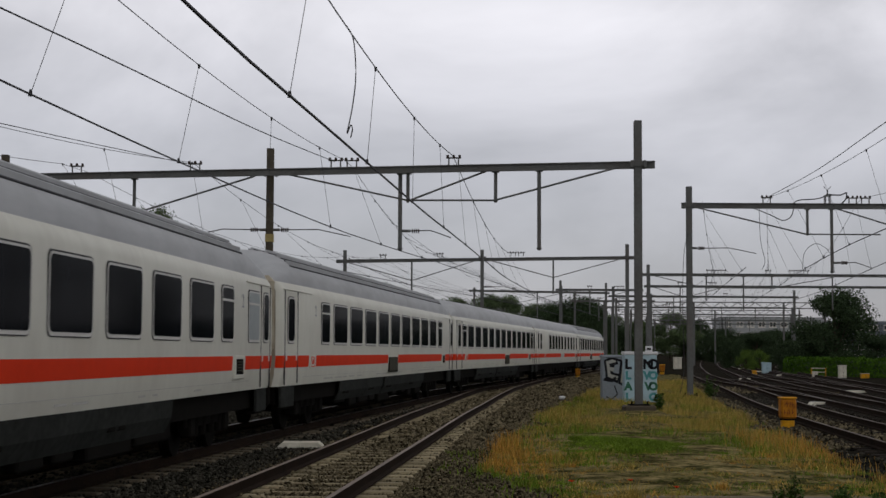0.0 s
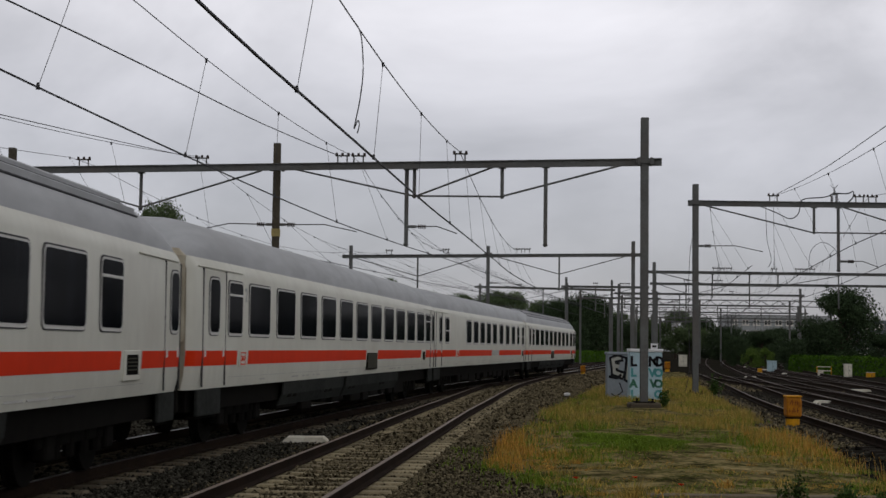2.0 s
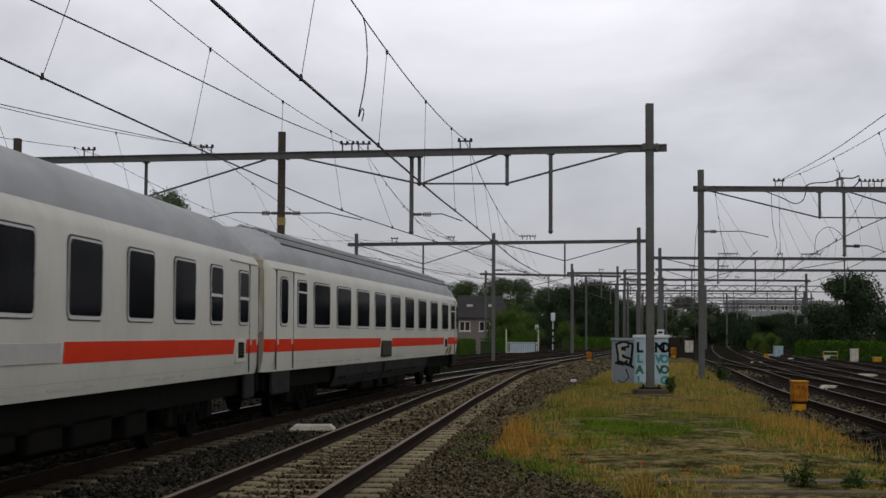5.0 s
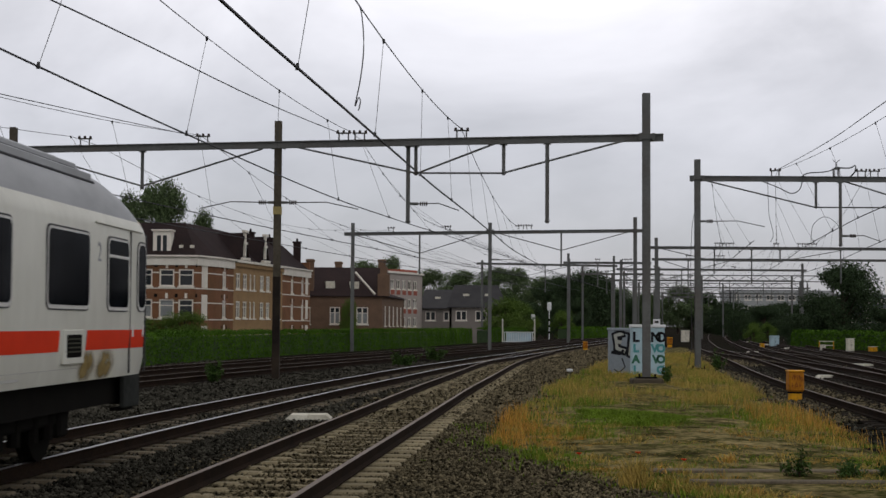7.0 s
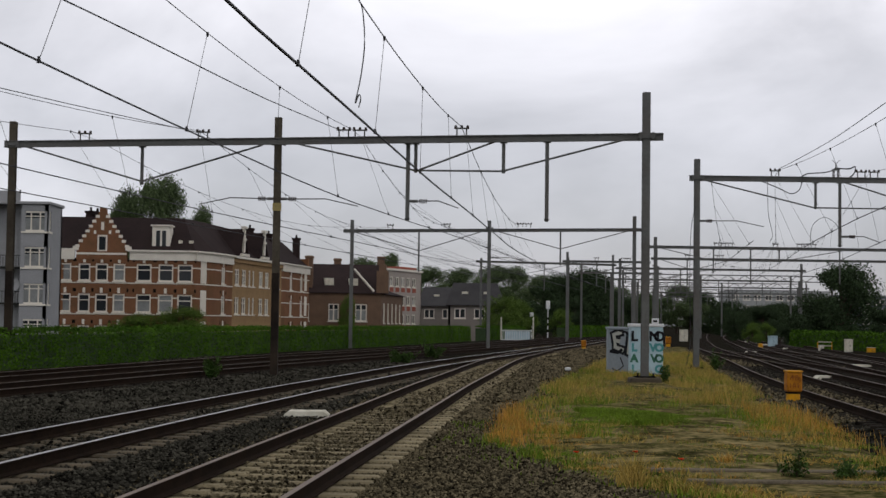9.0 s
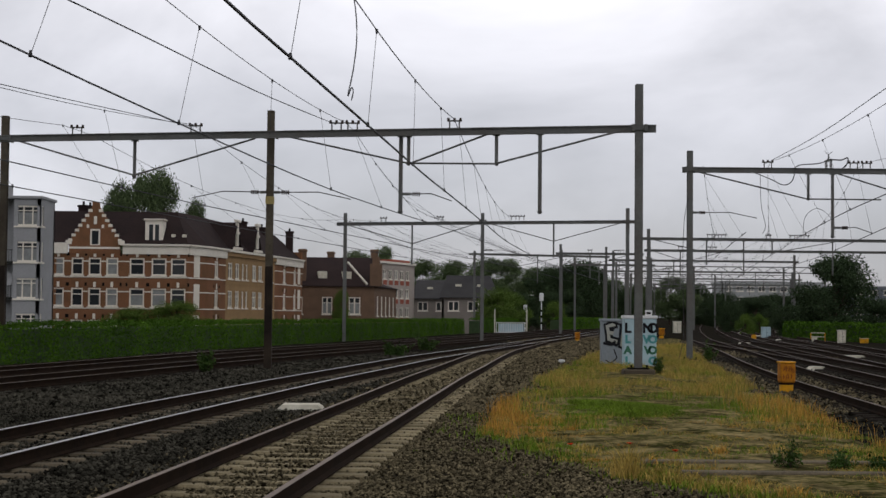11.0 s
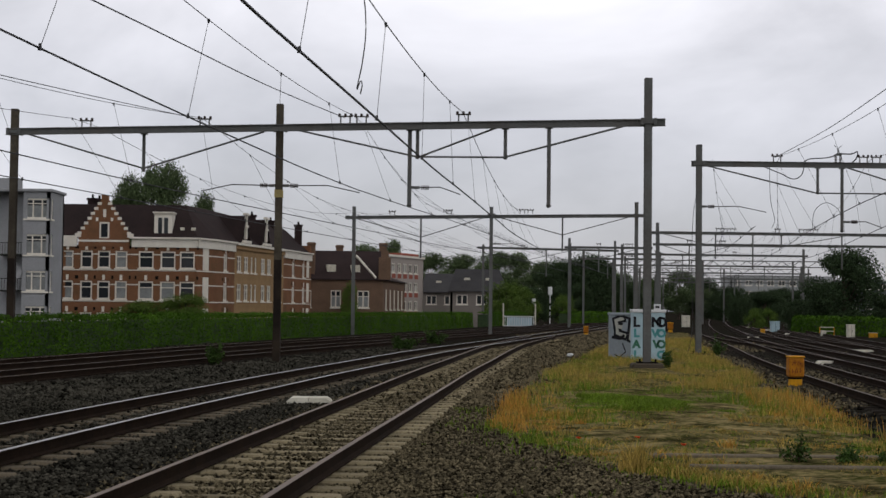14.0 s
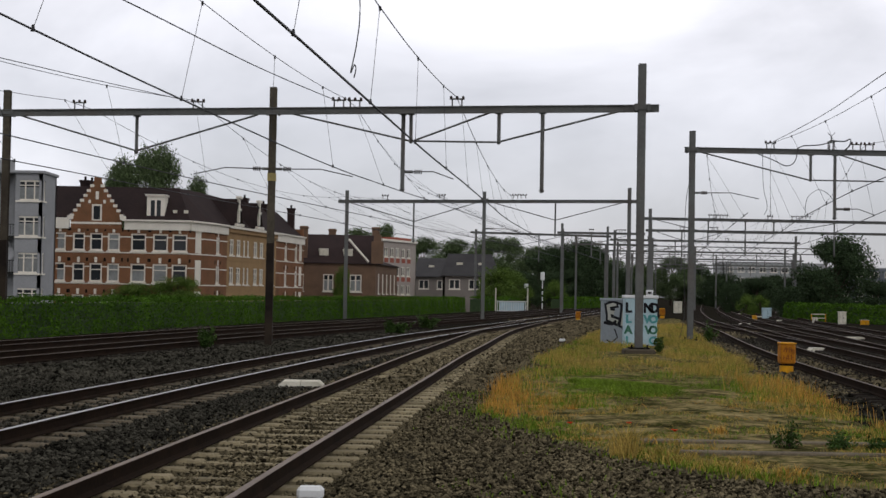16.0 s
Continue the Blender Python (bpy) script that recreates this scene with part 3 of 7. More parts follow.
    if plate is not None:
        for sgn in (-1, 1):
            part("plate", box(B(), -h + plate + 0.1, -h + plate + 2.4, sgn * 1.405 - 0.01, sgn * 1.405 + 0.01, 1.37, 1.59, 0.004), M_FAINT, c, "pale lettering plate")
    if logo is not None:
        for sgn in (-1, 1):
            lg = part("emblem", box(B(), -h + logo, -h + logo + 0.5, sgn * 1.407 - 0.012, sgn * 1.407 + 0.012, 1.32, 1.6, 0.004), M_COACH, c, "white square with a red border")
            bm = B()
            for a, b, z0, z1 in ((0.08, 0.42, 1.55, 1.57), (0.08, 0.42, 1.35, 1.37), (0.08, 0.10, 1.37, 1.55), (0.40, 0.42, 1.37, 1.55), (0.16, 0.23, 1.41, 1.51), (0.27, 0.34, 1.41, 1.51)):
                box(bm, -h + logo + a, -h + logo + b, sgn * 1.41 - 0.014, sgn * 1.41 + 0.014, z0, z1)
            part("red_border", bm, M_STRIPE, lg)
    if stain is not None:
        bm = B()
        zs = (0.985, 1.06, 1.14, 1.2, 1.28, 1.345)
        grid = [[bm.verts.new((x, -float(np.interp(z, sec_z, sec_y)) - 0.004, z - 1.16)) for z in zs] for x in (-0.7, 0.0, 1.4)]
        for a, b in zip(grid[:-1], grid[1:]):
            for k in range(len(zs) - 1):
                bm.faces.new((a[k], b[k], b[k + 1], a[k + 1]))
        patch = part("rust_stain", bm, M_STAIN, c, "brown rust stain")
        patch.matrix_basis = Matrix.Translation((-h + stain, 0, 1.16))
    # rows of faint lettering bars along the sill, dirt patches and the class mark
    rl = random.Random(int(LEN * 10) + len(windows))
    u = 4.5
    while u < LEN - 5:
        w = rl.uniform(0.15, 0.8)
        for sgn in (-1, 1):
            bm = B()
            box(bm, -h + u, -h + u + w, sgn * 1.352 - 0.008, sgn * 1.352 + 0.008, 1.06, 1.06 + rl.choice((0.03, 0.045, 0.07)))
            part("faint_bar", bm, M_FAINT, c)
        u += w + rl.choice((0.12, 0.2, 0.4, 2.2))
    if mark is not None:
        for sgn in (-1, 1):
            lettering("2", 0.34, M_GREYCLAD, c, Matrix.Translation((-h + mark, sgn * 1.405, 2.46)) @ Matrix.Rotation(0 if sgn < 0 else math.pi, 4, 'Z') @ Matrix.Rotation(math.pi / 2, 4, 'X'), "class_mark", "grey figure 2")
    # underframe, bogies: the near-black colour carries part of the shade under the floor
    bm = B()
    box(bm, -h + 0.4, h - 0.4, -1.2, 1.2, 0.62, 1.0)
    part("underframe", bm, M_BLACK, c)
    if skirted:
        for sgn in (-1, 1):
            x = -h + 6.6
            for w in (3.6, 2.6, 4.4, 3.6):
                bm = B()
                front = [(1.33, 0.978), (1.30, 0.72), (1.2, 0.5), (1.17, 0.5), (1.27, 0.72), (1.30, 0.978)]
                a = [bm.verts.new((x, sgn * y, z)) for y, z in front]
                b = [bm.verts.new((x + w, sgn * y, z)) for y, z in front]
                bm.faces.new(a)
                bm.faces.new(b[::-1])
                for k in range(6):
                    bm.faces.new((a[k], a[(k + 1) % 6], b[(k + 1) % 6], b[k]))
                bmesh.ops.recalc_face_normals(bm, faces=bm.faces)
                sk = part("skirt_panel", bm, M_SKIRT, c)
                for dx in (0.5, 0.95):
                    part("recess", box(B(), x + dx, x + dx + 0.3, sgn * 1.27 - 0.03, sgn * 1.27 + 0.03, 0.66, 0.84, 0.01), M_BLACK, sk)
                x += w + (0.02 if w > 3 else 0.3)
    rng = random.Random(len(windows) * 7 + len(label))
    x = -h + 6.6
    while x < h - 7.0:
        w = rng.uniform(0.6, 2.0)
        for sgn in (-1, 1):
            bm = B()
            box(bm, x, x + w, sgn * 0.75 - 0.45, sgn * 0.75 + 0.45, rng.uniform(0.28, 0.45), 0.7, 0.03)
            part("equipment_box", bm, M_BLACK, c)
        x += w + rng.uniform(0.2, 1.2)
    for xb in (-h + 4.1, h - 4.1):
        bm = B()
        for sgn in (-1, 1):
            box(bm, xb - 1.6, xb + 1.6, sgn * 1.0 - 0.07, sgn * 1.0 + 0.07, 0.45, 0.66, 0.03)
            for dx in (-1.25, 1.25):
                box(bm, xb + dx - 0.17, xb + dx + 0.17, sgn * 1.02 - 0.1, sgn * 1.02 + 0.1, 0.3, 0.62, 0.03)
            for dx in (-0.85, 0.85, -0.3, 0.3):
                rod(bm, (xb + dx, sgn * 1.03, 0.3), (xb + dx, sgn * 1.03, 0.66), 0.08, 0.08, 8)
        box(bm, xb - 0.3, xb + 0.3, -1.05, 1.05, 0.5, 0.63)
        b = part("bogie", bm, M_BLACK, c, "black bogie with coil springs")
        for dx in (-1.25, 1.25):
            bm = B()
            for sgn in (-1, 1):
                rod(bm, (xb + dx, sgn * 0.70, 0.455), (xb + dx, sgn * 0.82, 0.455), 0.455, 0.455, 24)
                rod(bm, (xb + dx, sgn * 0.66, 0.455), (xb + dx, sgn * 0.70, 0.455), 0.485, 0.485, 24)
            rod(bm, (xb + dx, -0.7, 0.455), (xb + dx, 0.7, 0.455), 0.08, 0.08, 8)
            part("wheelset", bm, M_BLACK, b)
    return c


ZW = (1.895, 2.75)


def row(u, count, pitch, width):
    return [(u + k * pitch, u + k * pitch + width, *ZW, "big") for k in range(count)]


def narrow(u, w=0.9, kind="vent"):
    return [(u, u + w, *ZW, kind)]


def doorpane(u, w=0.5):
    return [(u, u + w, 1.90, 2.76, "door")]


BIG, SMALL = (1.10, 1.53), (1.20, 1.61)
COACHES = [
    coach("white passenger coach with orange-red stripe and ribbed grey roof",
          doorpane(0.75, 0.55) + narrow(2.3) + row(4.65, 9, 2.135, 1.56) + narrow(23.9) + narrow(26.1, 0.98, "frosted") + doorpane(27.5, 0.5),
          [(24.95, 25.75, *SMALL)], True, mark=25.65, doors=(0.5, 2.0, 27.3, 28.2)),
    coach("white passenger coach with orange-red stripe and ribbed grey roof",
          doorpane(0.62, 0.6) + narrow(3.92) + row(5.33, 9, 2.07, 1.6) + narrow(24.1, 1.0) + doorpane(27.75, 0.5),
          [(13.3, 14.85, *BIG), (25.25, 26.05, *SMALL)], True, logo=2.78, mark=3.35, doors=(0.4, 1.55, 27.45, 28.38)),
    coach("white passenger coach with orange-red stripe and smooth grey roof",
          doorpane(0.93, 0.6) + narrow(2.08) + row(3.45, 11, 2.083, 1.52) + narrow(26.25, 1.0) + doorpane(27.75, 0.55),
          [(15.4, 16.9, *BIG), (25.4, 26.2, *SMALL)], False, logo=2.82, mark=3.26, doors=(0.6, 1.93, 27.45, 28.38)),
    coach("white passenger coach with a long blank wall and smooth grey roof",
          doorpane(1.03, 0.48) + narrow(2.3, 0.82, "half") + row(7.42, 4, 1.93, 1.22) + row(15.2, 4, 2.33, 1.25) + narrow(24.45, 0.85, "half") + narrow(26.6, 0.75, "half"),
          [(26.4, 27.1, *SMALL)], False, logo=4.95, plate=14.95, doors=(0.35, 1.6, 27.5, 28.3), skirted=False),
    coach("white tail coach with orange-red stripe, ribbed roof and rust stain",
          doorpane(0.85, 0.6) + narrow(2.3, 0.8) + [(u, u + 1.6, *ZW, "big") for u in (3.8, 6.2, 8.6, 11.05, 13.5, 16.05, 18.65, 21.3, 24.07)] + narrow(26.5, 0.98) + doorpane(27.97, 0.42),
          [(12.1, 13.62, *BIG), (24.7, 25.5, *SMALL)], True, stain=25.7, mark=26.15, doors=(0.55, 1.95, 27.62, 28.42)),
]
PITCH, S_JOINT, SPEED = 28.95, 29.72, 17.75


def coach_pose(i, t):
    s = S_JOINT - SPEED * t + PITCH * (i - 0.5)
    a, b = MAIN.at(s - 12.4), MAIN.at(s + 12.4)
    d = b - a
    m = (a + b) / 2
    return Matrix.Translation((m[0], m[1], 0)) @ Matrix.Rotation(math.atan2(d[1], d[0]), 4, 'Z')


# ---------------------------------------------------------------- overhead line masts
def h_mast(bm, x, y, z0, z1, w=0.24):
    """A rolled H section standing upright, flanges facing the camera."""
    a, f, v = w / 2, w / 2 - 0.03, 0.015
    prof = [(-a, -a), (a, -a), (a, -f), (v, -f), (v, f), (a, f), (a, a), (-a, a), (-a, f), (-v, f), (-v, -f), (-a, -f)]
    lo, hi = [[bm.verts.new((x + p, y + q, z)) for p, q in prof] for z in (z0, z1)]
    for k in range(12):
        bm.faces.new((lo[k], lo[(k + 1) % 12], hi[(k + 1) % 12], hi[k]))
    bm.faces.new(lo[::-1])
    bm.faces.new(hi)


def insulator_stand(parent, x, y, z, count=1):
    for k in range(count):
        xx = x + (k - (count - 1) / 2) * 0.55
        bm = B()
        for dx in (-0.16, 0.16):
            rod(bm, (xx + dx, y, z), (xx + dx, y, z + 0.22), 0.025, 0.025, 6)
        rod(bm, (xx - 0.22, y, z + 0.24), (xx + 0.22, y, z + 0.24), 0.03, 0.03, 6)
        st = part("insulator_stand", bm, M_STEEL, parent)
        for dx in (-0.2, 0, 0.2):
            bm = B()
            rod(bm, (xx + dx, y, z + 0.22), (xx + dx, y, z + 0.34), 0.055, 0.04, 8)
            part("insulator", bm, M_INSUL, st)


def portal(label, posts, z_of, beam_x, stands, drops, braces, brackets=(), w=0.24):
    """A portal: posts (x, y, foot, top), a beam along them, hangers (x, length), slanting stays and side arms."""
    t = thing("catenary_portal", label, "catenary portal", group="overhead line portals")
    ypos = lambda x: float(np.interp(x, [p[0] for p in posts], [p[1] for p in posts]))
    for x, y, z0, z1, *foot in posts:
        bm = B()
        h_mast(bm, x, y, z0, z1, w)
        p = part("mast", bm, M_STEELDARK if x < 0 and y < 60 else M_STEEL, t, "brown weathered steel mast" if x < 0 and y < 60 else "")
        # a darker sleeve round the brown masts up to 3.3 m
        if x < 0 and y < 60:
            part("dark_foot", box(B(), x - w / 2 - 0.006, x + w / 2 + 0.006, y - w / 2 - 0.006, y + w / 2 + 0.006, z0, 3.3), M_MASTFOOT, p, "dark lower length of the mast")
        bm = B()
        box(bm, x - 0.5, x + 0.5, y - 0.4, y + 0.4, z0 - 0.35, z0 + (foot[0] if foot else 0.03), 0.05)
        part("footing", bm, M_CONC, p, "concrete footing block")
        bm = B()
        zb = z_of(x)
        for dx in (-0.2, 0.2):
            box(bm, x + dx - 0.05, x + dx + 0.05, y - 0.2, y + 0.2, zb - 0.12, zb + 0.12, 0.01)
        box(bm, x - 0.28, x + 0.28, y - 0.16, y - 0.12, zb - 0.06, zb + 0.06)
        part("clamp", bm, M_STEEL, p)
        if foot:
            bm = B()
            box(bm, x - 0.32, x + 0.32, y - 0.3, y + 0.3, z0 + foot[0], z0 + foot[0] + 0.04, 0.01)
            for dx in (-0.25, 0.25):
                rod(bm, (x + dx, y - 0.22, z0 + foot[0]), (x + dx, y - 0.22, z0 + foot[0] + 0.14), 0.03, 0.03, 6)
            part("base_plate", bm, M_BLACK, p)
    bm = B()
    x0, x1 = beam_x
    a = Vector((x0, ypos(x0), z_of(x0)))
    b = Vector((x1, ypos(x1), z_of(x1)))
    ux = (b - a).normalized()
    L = (b - a).length
    mm = Matrix.Translation(a) @ ux.to_track_quat('X', 'Z').to_matrix().to_4x4()
    prof = [(-0.07, -0.12), (0.07, -0.12), (0.07, -0.09), (0.015, -0.09), (0.015, 0.09), (0.07, 0.09), (0.07, 0.12), (-0.07, 0.12), (-0.07, 0.09), (-0.015, 0.09), (-0.015, -0.09), (-0.07, -0.09)]
    ends = [[bm.verts.new(mm @ Vector((x, y, z))) for y, z in prof] for x in (0, L)]
    for k in range(12):
        bm.faces.new((ends[0][k], ends[0][(k + 1) % 12], ends[1][(k + 1) % 12], ends[1][k]))
    bm.faces.new(ends[0][::-1])
    bm.faces.new(ends[1])
    bmesh.ops.recalc_face_normals(bm, faces=bm.faces)
    part("beam", bm, M_STEEL, t)
    for x, n in stands:
        insulator_stand(t, x, ypos(x), z_of(x) + 0.12, n)
    for x, zlow, r in drops:
        bm = B()
        y = ypos(x)
        rod(bm, (x, y, z_of(x) - 0.1), (x, y, zlow), r, r, 8)
        rod(bm, (x, y, zlow + 0.02), (x, y, zlow - 0.06), r * 1.5, r * 0.7, 8)
        box(bm, x - 0.12, x + 0.12, y - 0.08, y + 0.08, z_of(x) - 0.16, z_of(x) - 0.1)
        part("hanger_post", bm, M_STEEL, t)
    for (xa, za), (xb, zb) in braces:
        bm = B()
        rod(bm, (xa, ypos(xa), za), (xb, ypos(xb), zb), 0.035, 0.035, 6)
        part("stay", bm, M_STEEL, t)
    for x, z, reach in brackets:
        y = ypos(x)
        s = 1 if reach > 0 else -1
        bm = B()
        rod(bm, (x, y, z), (x + 0.35 * s, y, z), 0.05, 0.05, 8)
        rod(bm, (x + 0.3 * s, y, z), (x + reach * 0.6, y, z + 0.02), 0.022, 0.022, 6)
        rod(bm, (x + reach * 0.6, y, z + 0.02), (x + reach, y, z - 0.22), 0.02, 0.02, 6)
        ar = part("side_arm", bm, M_STEEL, t)
        bm = B()
        for k in range(4):
            rod(bm, (x + (0.4 + 0.07 * k) * s, y, z), (x + (0.44 + 0.07 * k) * s, y, z), 0.075, 0.075, 8)
        part("insulator", bm, M_INSUL, ar)
    return t


def zb1(x):
    return float(np.interp(x, [-15.7, -5.8, 6.4], [7.86, 7.86, 7.73]))


portal("grey steel portal over the main tracks with hanger posts",
       [(-15.6, 53.2, -0.3, 8.68), (-5.85, 51.3, -0.3, 8.7), (6.4, 47.5, -0.2, 9.15, 0.22)], zb1, (-15.9, 6.95),
       [(-12.9, 1), (-8.55, 1), (-3.25, 2), (0.49, 1)],
       [(-10.75, 6.45, 0.06), (-1.3, 5.13, 0.07), (-1.04, 6.75, 0.06), (1.88, 6.68, 0.06), (3.29, 5.07, 0.065)],
       [((-15.2, 7.8), (-10.75, 6.5)), ((-10.75, 6.5), (-6.4, 7.75)), ((-5.3, 7.8), (-1.06, 6.77)), ((-1.02, 6.75), (1.7, 7.72)), ((-1.02, 6.77), (1.88, 6.69)), ((1.88, 6.7), (5.8, 7.66))],
       [(-5.85, 5.87, 2.8), (-5.85, 5.87, -2.7), (-1.3, 5.74, 1.72)])
portal("grey steel portal behind the first over the curve",
       [(-6.49, 103.0, -0.3, 8.67), (3.05, 103.4, -0.3, 8.78), (13.3, 104.5, -0.2, 9.3)], lambda x: float(np.interp(x, [-6.5, 3, 13.3], [7.9, 8.2, 8.35])), (-7.1, 13.8),
       [(-3.85, 1), (0.1, 1), (5.5, 2)], [(-1.85, 5.2, 0.06), (8.05, 5.8, 0.06)],
       [((-6.2, 7.8), (-1.85, 6.6)), ((-1.85, 6.6), (2.8, 8.1)), ((3.4, 8.1), (8.05, 6.9)), ((8.05, 6.9), (13, 8.3))], [(3.05, 6.2, 2.4)])
portal("distant grey portal over the curving tracks",
       [(4.0, 165, -0.3, 8.8), (14.0, 169, -0.3, 9.2), (19.2, 170, -0.3, 9.6)], lambda x: 8.45, (3.4, 19.6),
       [(8.5, 1), (16, 1)], [(11.2, 5.4, 0.06)], [((4.2, 8.4), (9, 7.2)), ((9, 7.2), (13.8, 8.3))])
portal("grey steel portal over the yard tracks",
       [(10.83, 64, -0.3, 8.87, 0.15), (25.4, 64, -0.3, 8.87)], lambda x: 8.05, (10.5, 25.8),
       [(14.2, 1), (18.2, 2)], [(15.95, 6.83, 0.06), (17.0, 5.2, 0.07)],
       [((11.1, 7.98), (15.9, 6.83)), ((15.9, 6.83), (19.1, 6.83)), ((17.2, 7.95), (20.4, 6.97))], [(17.0, 5.6, 1.7), (10.83, 6.2, 2.9)])
portal("distant grey portal across the yard",
       [(16.9, 119.5, -0.3, 8.75), (48, 120, -0.3, 8.7)], lambda x: 7.95, (16.4, 48.5),
       [(22.4, 3), (26.6, 1), (29.1, 3)], [(21.6, 6.9, 0.06), (24.6, 5.2, 0.06), (26.9, 6.9, 0.06), (31.8, 5.2, 0.06)],
       [((17.2, 7.9), (21.6, 6.9)), ((21.6, 6.9), (26.9, 6.9)), ((26.9, 6.9), (31.8, 7.8))])
portal("small distant portal in the yard",
       [(20, 170, -0.3, 9.2), (41, 171, -0.3, 8.9)], lambda x: 8.1, (19.5, 41.5), [(24, 1), (29, 1), (33, 1)], [(27, 5.4, 0.06)], [((20.3, 8.0), (25, 7.0)), ((25, 7.0), (30, 8.0))])
for yy, x0, x1 in ((215, 24, 50), (255, 33, 62), (300, 42, 74)):
    portal("far portal among the trees of the yard", [(x0, yy, -0.3, 9.0), ((x0 + x1) / 2, yy, -0.3, 9.0), (x1, yy, -0.3, 9.0)], lambda x: 8.2, (x0 - 0.5, x1 + 0.5),
           [(x0 + 5, 1), (x0 + 9, 2)], [(x0 + 4, 5.6, 0.06), (x0 + 11, 5.6, 0.06), (x0 + 17, 5.6, 0.06)], [((x0 + 0.5, 8.1), (x0 + 5, 7)), ((x0 + 5, 7), (x0 + 10, 8.1))])


def lattice_beam(x0, x1, y, z):
    """A slim lattice girder across the far yard on its own masts."""
    t = thing("lattice_gantry", "distant grey lattice girder across the yard", "gantry", group="lattice gantries of the yard")
    for x in (x0, x1):
        bm = B()
        h_mast(bm, x, y, -0.3, z + 0.5, 0.26)
        part("mast", bm, M_STEEL, t)
    for dz in (0.0, 0.75):
        bm = B()
        box(bm, x0, x1, y - 0.06, y + 0.06, z - 0.75 + dz - 0.06, z - 0.75 + dz + 0.06)
        part("chord", bm, M_STEEL, t)
    n = int((x1 - x0) / 1.1)
    for k in range(n):
        a, b = x0 + (x1 - x0) * k / n, x0 + (x1 - x0) * (k + 1) / n
        bm = B()
        rod(bm, (a, y, z - 0.75 if k % 2 else z), (b, y, z if k % 2 else z - 0.75), 0.045, 0.045, 4)
        part("diagonal", bm, M_STEEL, t)
    for k in range(1, n, 5):
        x = x0 + (x1 - x0) * k / n
        bm = B()
        rod(bm, (x, y, z - 0.75), (x, y, z - 2.6), 0.06, 0.06, 6)
        part("hanger_post", bm, M_STEEL, t)


lattice_beam(23.0, 50.0, 192, 8.2)
lattice_beam(27.5, 56.0, 235, 8.4)
lattice_beam(35.0, 66.0, 278, 8.4)
for yy, x0, x1 in ((143, 20.3, 44.5), (152, 12.5, 20.5), (185, 17.0, 26.5), (330, 48, 82)):
    portal("far portal over the yard tracks", [(x0, yy, -0.3, 9.0), (x1, yy, -0.3, 9.0)], lambda x: 8.05, (x0 - 0.5, x1 + 0.5),
           [(x0 + 3, 1), (x0 + 6, 2)], [(x0 + 3, 5.6, 0.06), (x0 + 5.5, 6.8, 0.06)], [((x0 + 0.5, 7.95), (x0 + 3.5, 7)), ((x0 + 3.5, 7), (x0 + 7, 7.95))])


# ---------------------------------------------------------------- overhead lines
def overhead(label, line, supports, y0, y1, zc=5.4, sag=1.75, gap=7.5, phase=0.0, thick=1.0, off=None):
    """Contact wire along a track, with its messenger wire from support to support (x, y, z) and the droppers between them."""
    t = thing("overhead_line", label, "overhead line", group="overhead lines of the tracks")

    def contact(y):
        s = line.s_of(y)
        o = 0.2 * math.sin(y * 0.061 + phase) if off is None else float(np.interp(y, off[0], off[1]))
        c = line.side(s, o)
        return Vector((c[0], y, zc + 0.03 * math.sin(y * 0.12)))

    def messenger(y):
        k = 0
        while k < len(supports) - 2 and y > supports[k + 1][1]:
            k += 1
        a, b = supports[k], supports[k + 1]
        u = (y - a[1]) / (b[1] - a[1])
        return Vector((a[0] + (b[0] - a[0]) * u, y, a[2] + (b[2] - a[2]) * u - 4 * sag * u * (1 - u)))

    for name, f, r in (("contact_wire", contact, 0.017), ("messenger_wire", messenger, 0.0095)):
        bm = B()
        ys = list(np.arange(y0, y1, 2.5)) + [y1]
        tube(bm, [f(y) for y in ys], r * thick)
        part(name, bm, M_WIRE, t)
    y = y0 + 2.5
    while y < y1:
        a, b = contact(y), messenger(y)
        if abs(b.z - a.z) > 0.25:
            bm = B()
            rod(bm, a, b, 0.0055, 0.0055, 4)
            rod(bm, a - Vector((0, 0, 0.03)), a + Vector((0, 0, 0.07)), 0.035, 0.02, 6)
            rod(bm, b - Vector((0, 0, 0.07)), b + Vector((0, 0, 0.02)), 0.02, 0.03, 6)
            part("dropper", bm, M_WIRE, t)
        y += gap
    return t


overhead("twin overhead wires above the main line", MAIN, [(-7.02, 0, 8.3), (-3.05, 50.5, 8.14), (0.1, 103, 8.45), (8.5, 165, 8.7), (24, 215, 8.5)], 4, 213, sag=0.92, off=([20, 46, 62], [-0.5, -0.5, 0.1]))
overhead("overhead wires above the siding", NEAR, [(-4.0, -3, 8.3), (0.49, 49.4, 8.22), (5.5, 103.5, 8.55)], 4, 95, sag=1.03, thick=1.35, off=([18, 28, 44, 64], [-0.57, -0.39, -0.1, 0.1]))
overhead("thin overhead wires above the brown track", FAR_A, [(-18, 0, 8.3), (-8.55, 51.8, 8.25), (-3.85, 103, 8.25), (4.5, 165, 8.7)], 4, 163, phase=1.0, sag=1.15)
overhead("overhead wires beside the hedge", FAR_B, [(-22, 0, 8.3), (-12.9, 52.7, 8.25), (-6.4, 103, 8.25), (3.4, 165, 8.7)], 4, 163, phase=4.0, sag=1.1)
overhead("overhead wires above the first yard track", R_1, [(11.4, 64, 8.4), (22.4, 119.5, 8.4), (24, 170, 8.5), (29, 215, 8.6), (40, 255, 8.6)], 65, 253, sag=1.1)
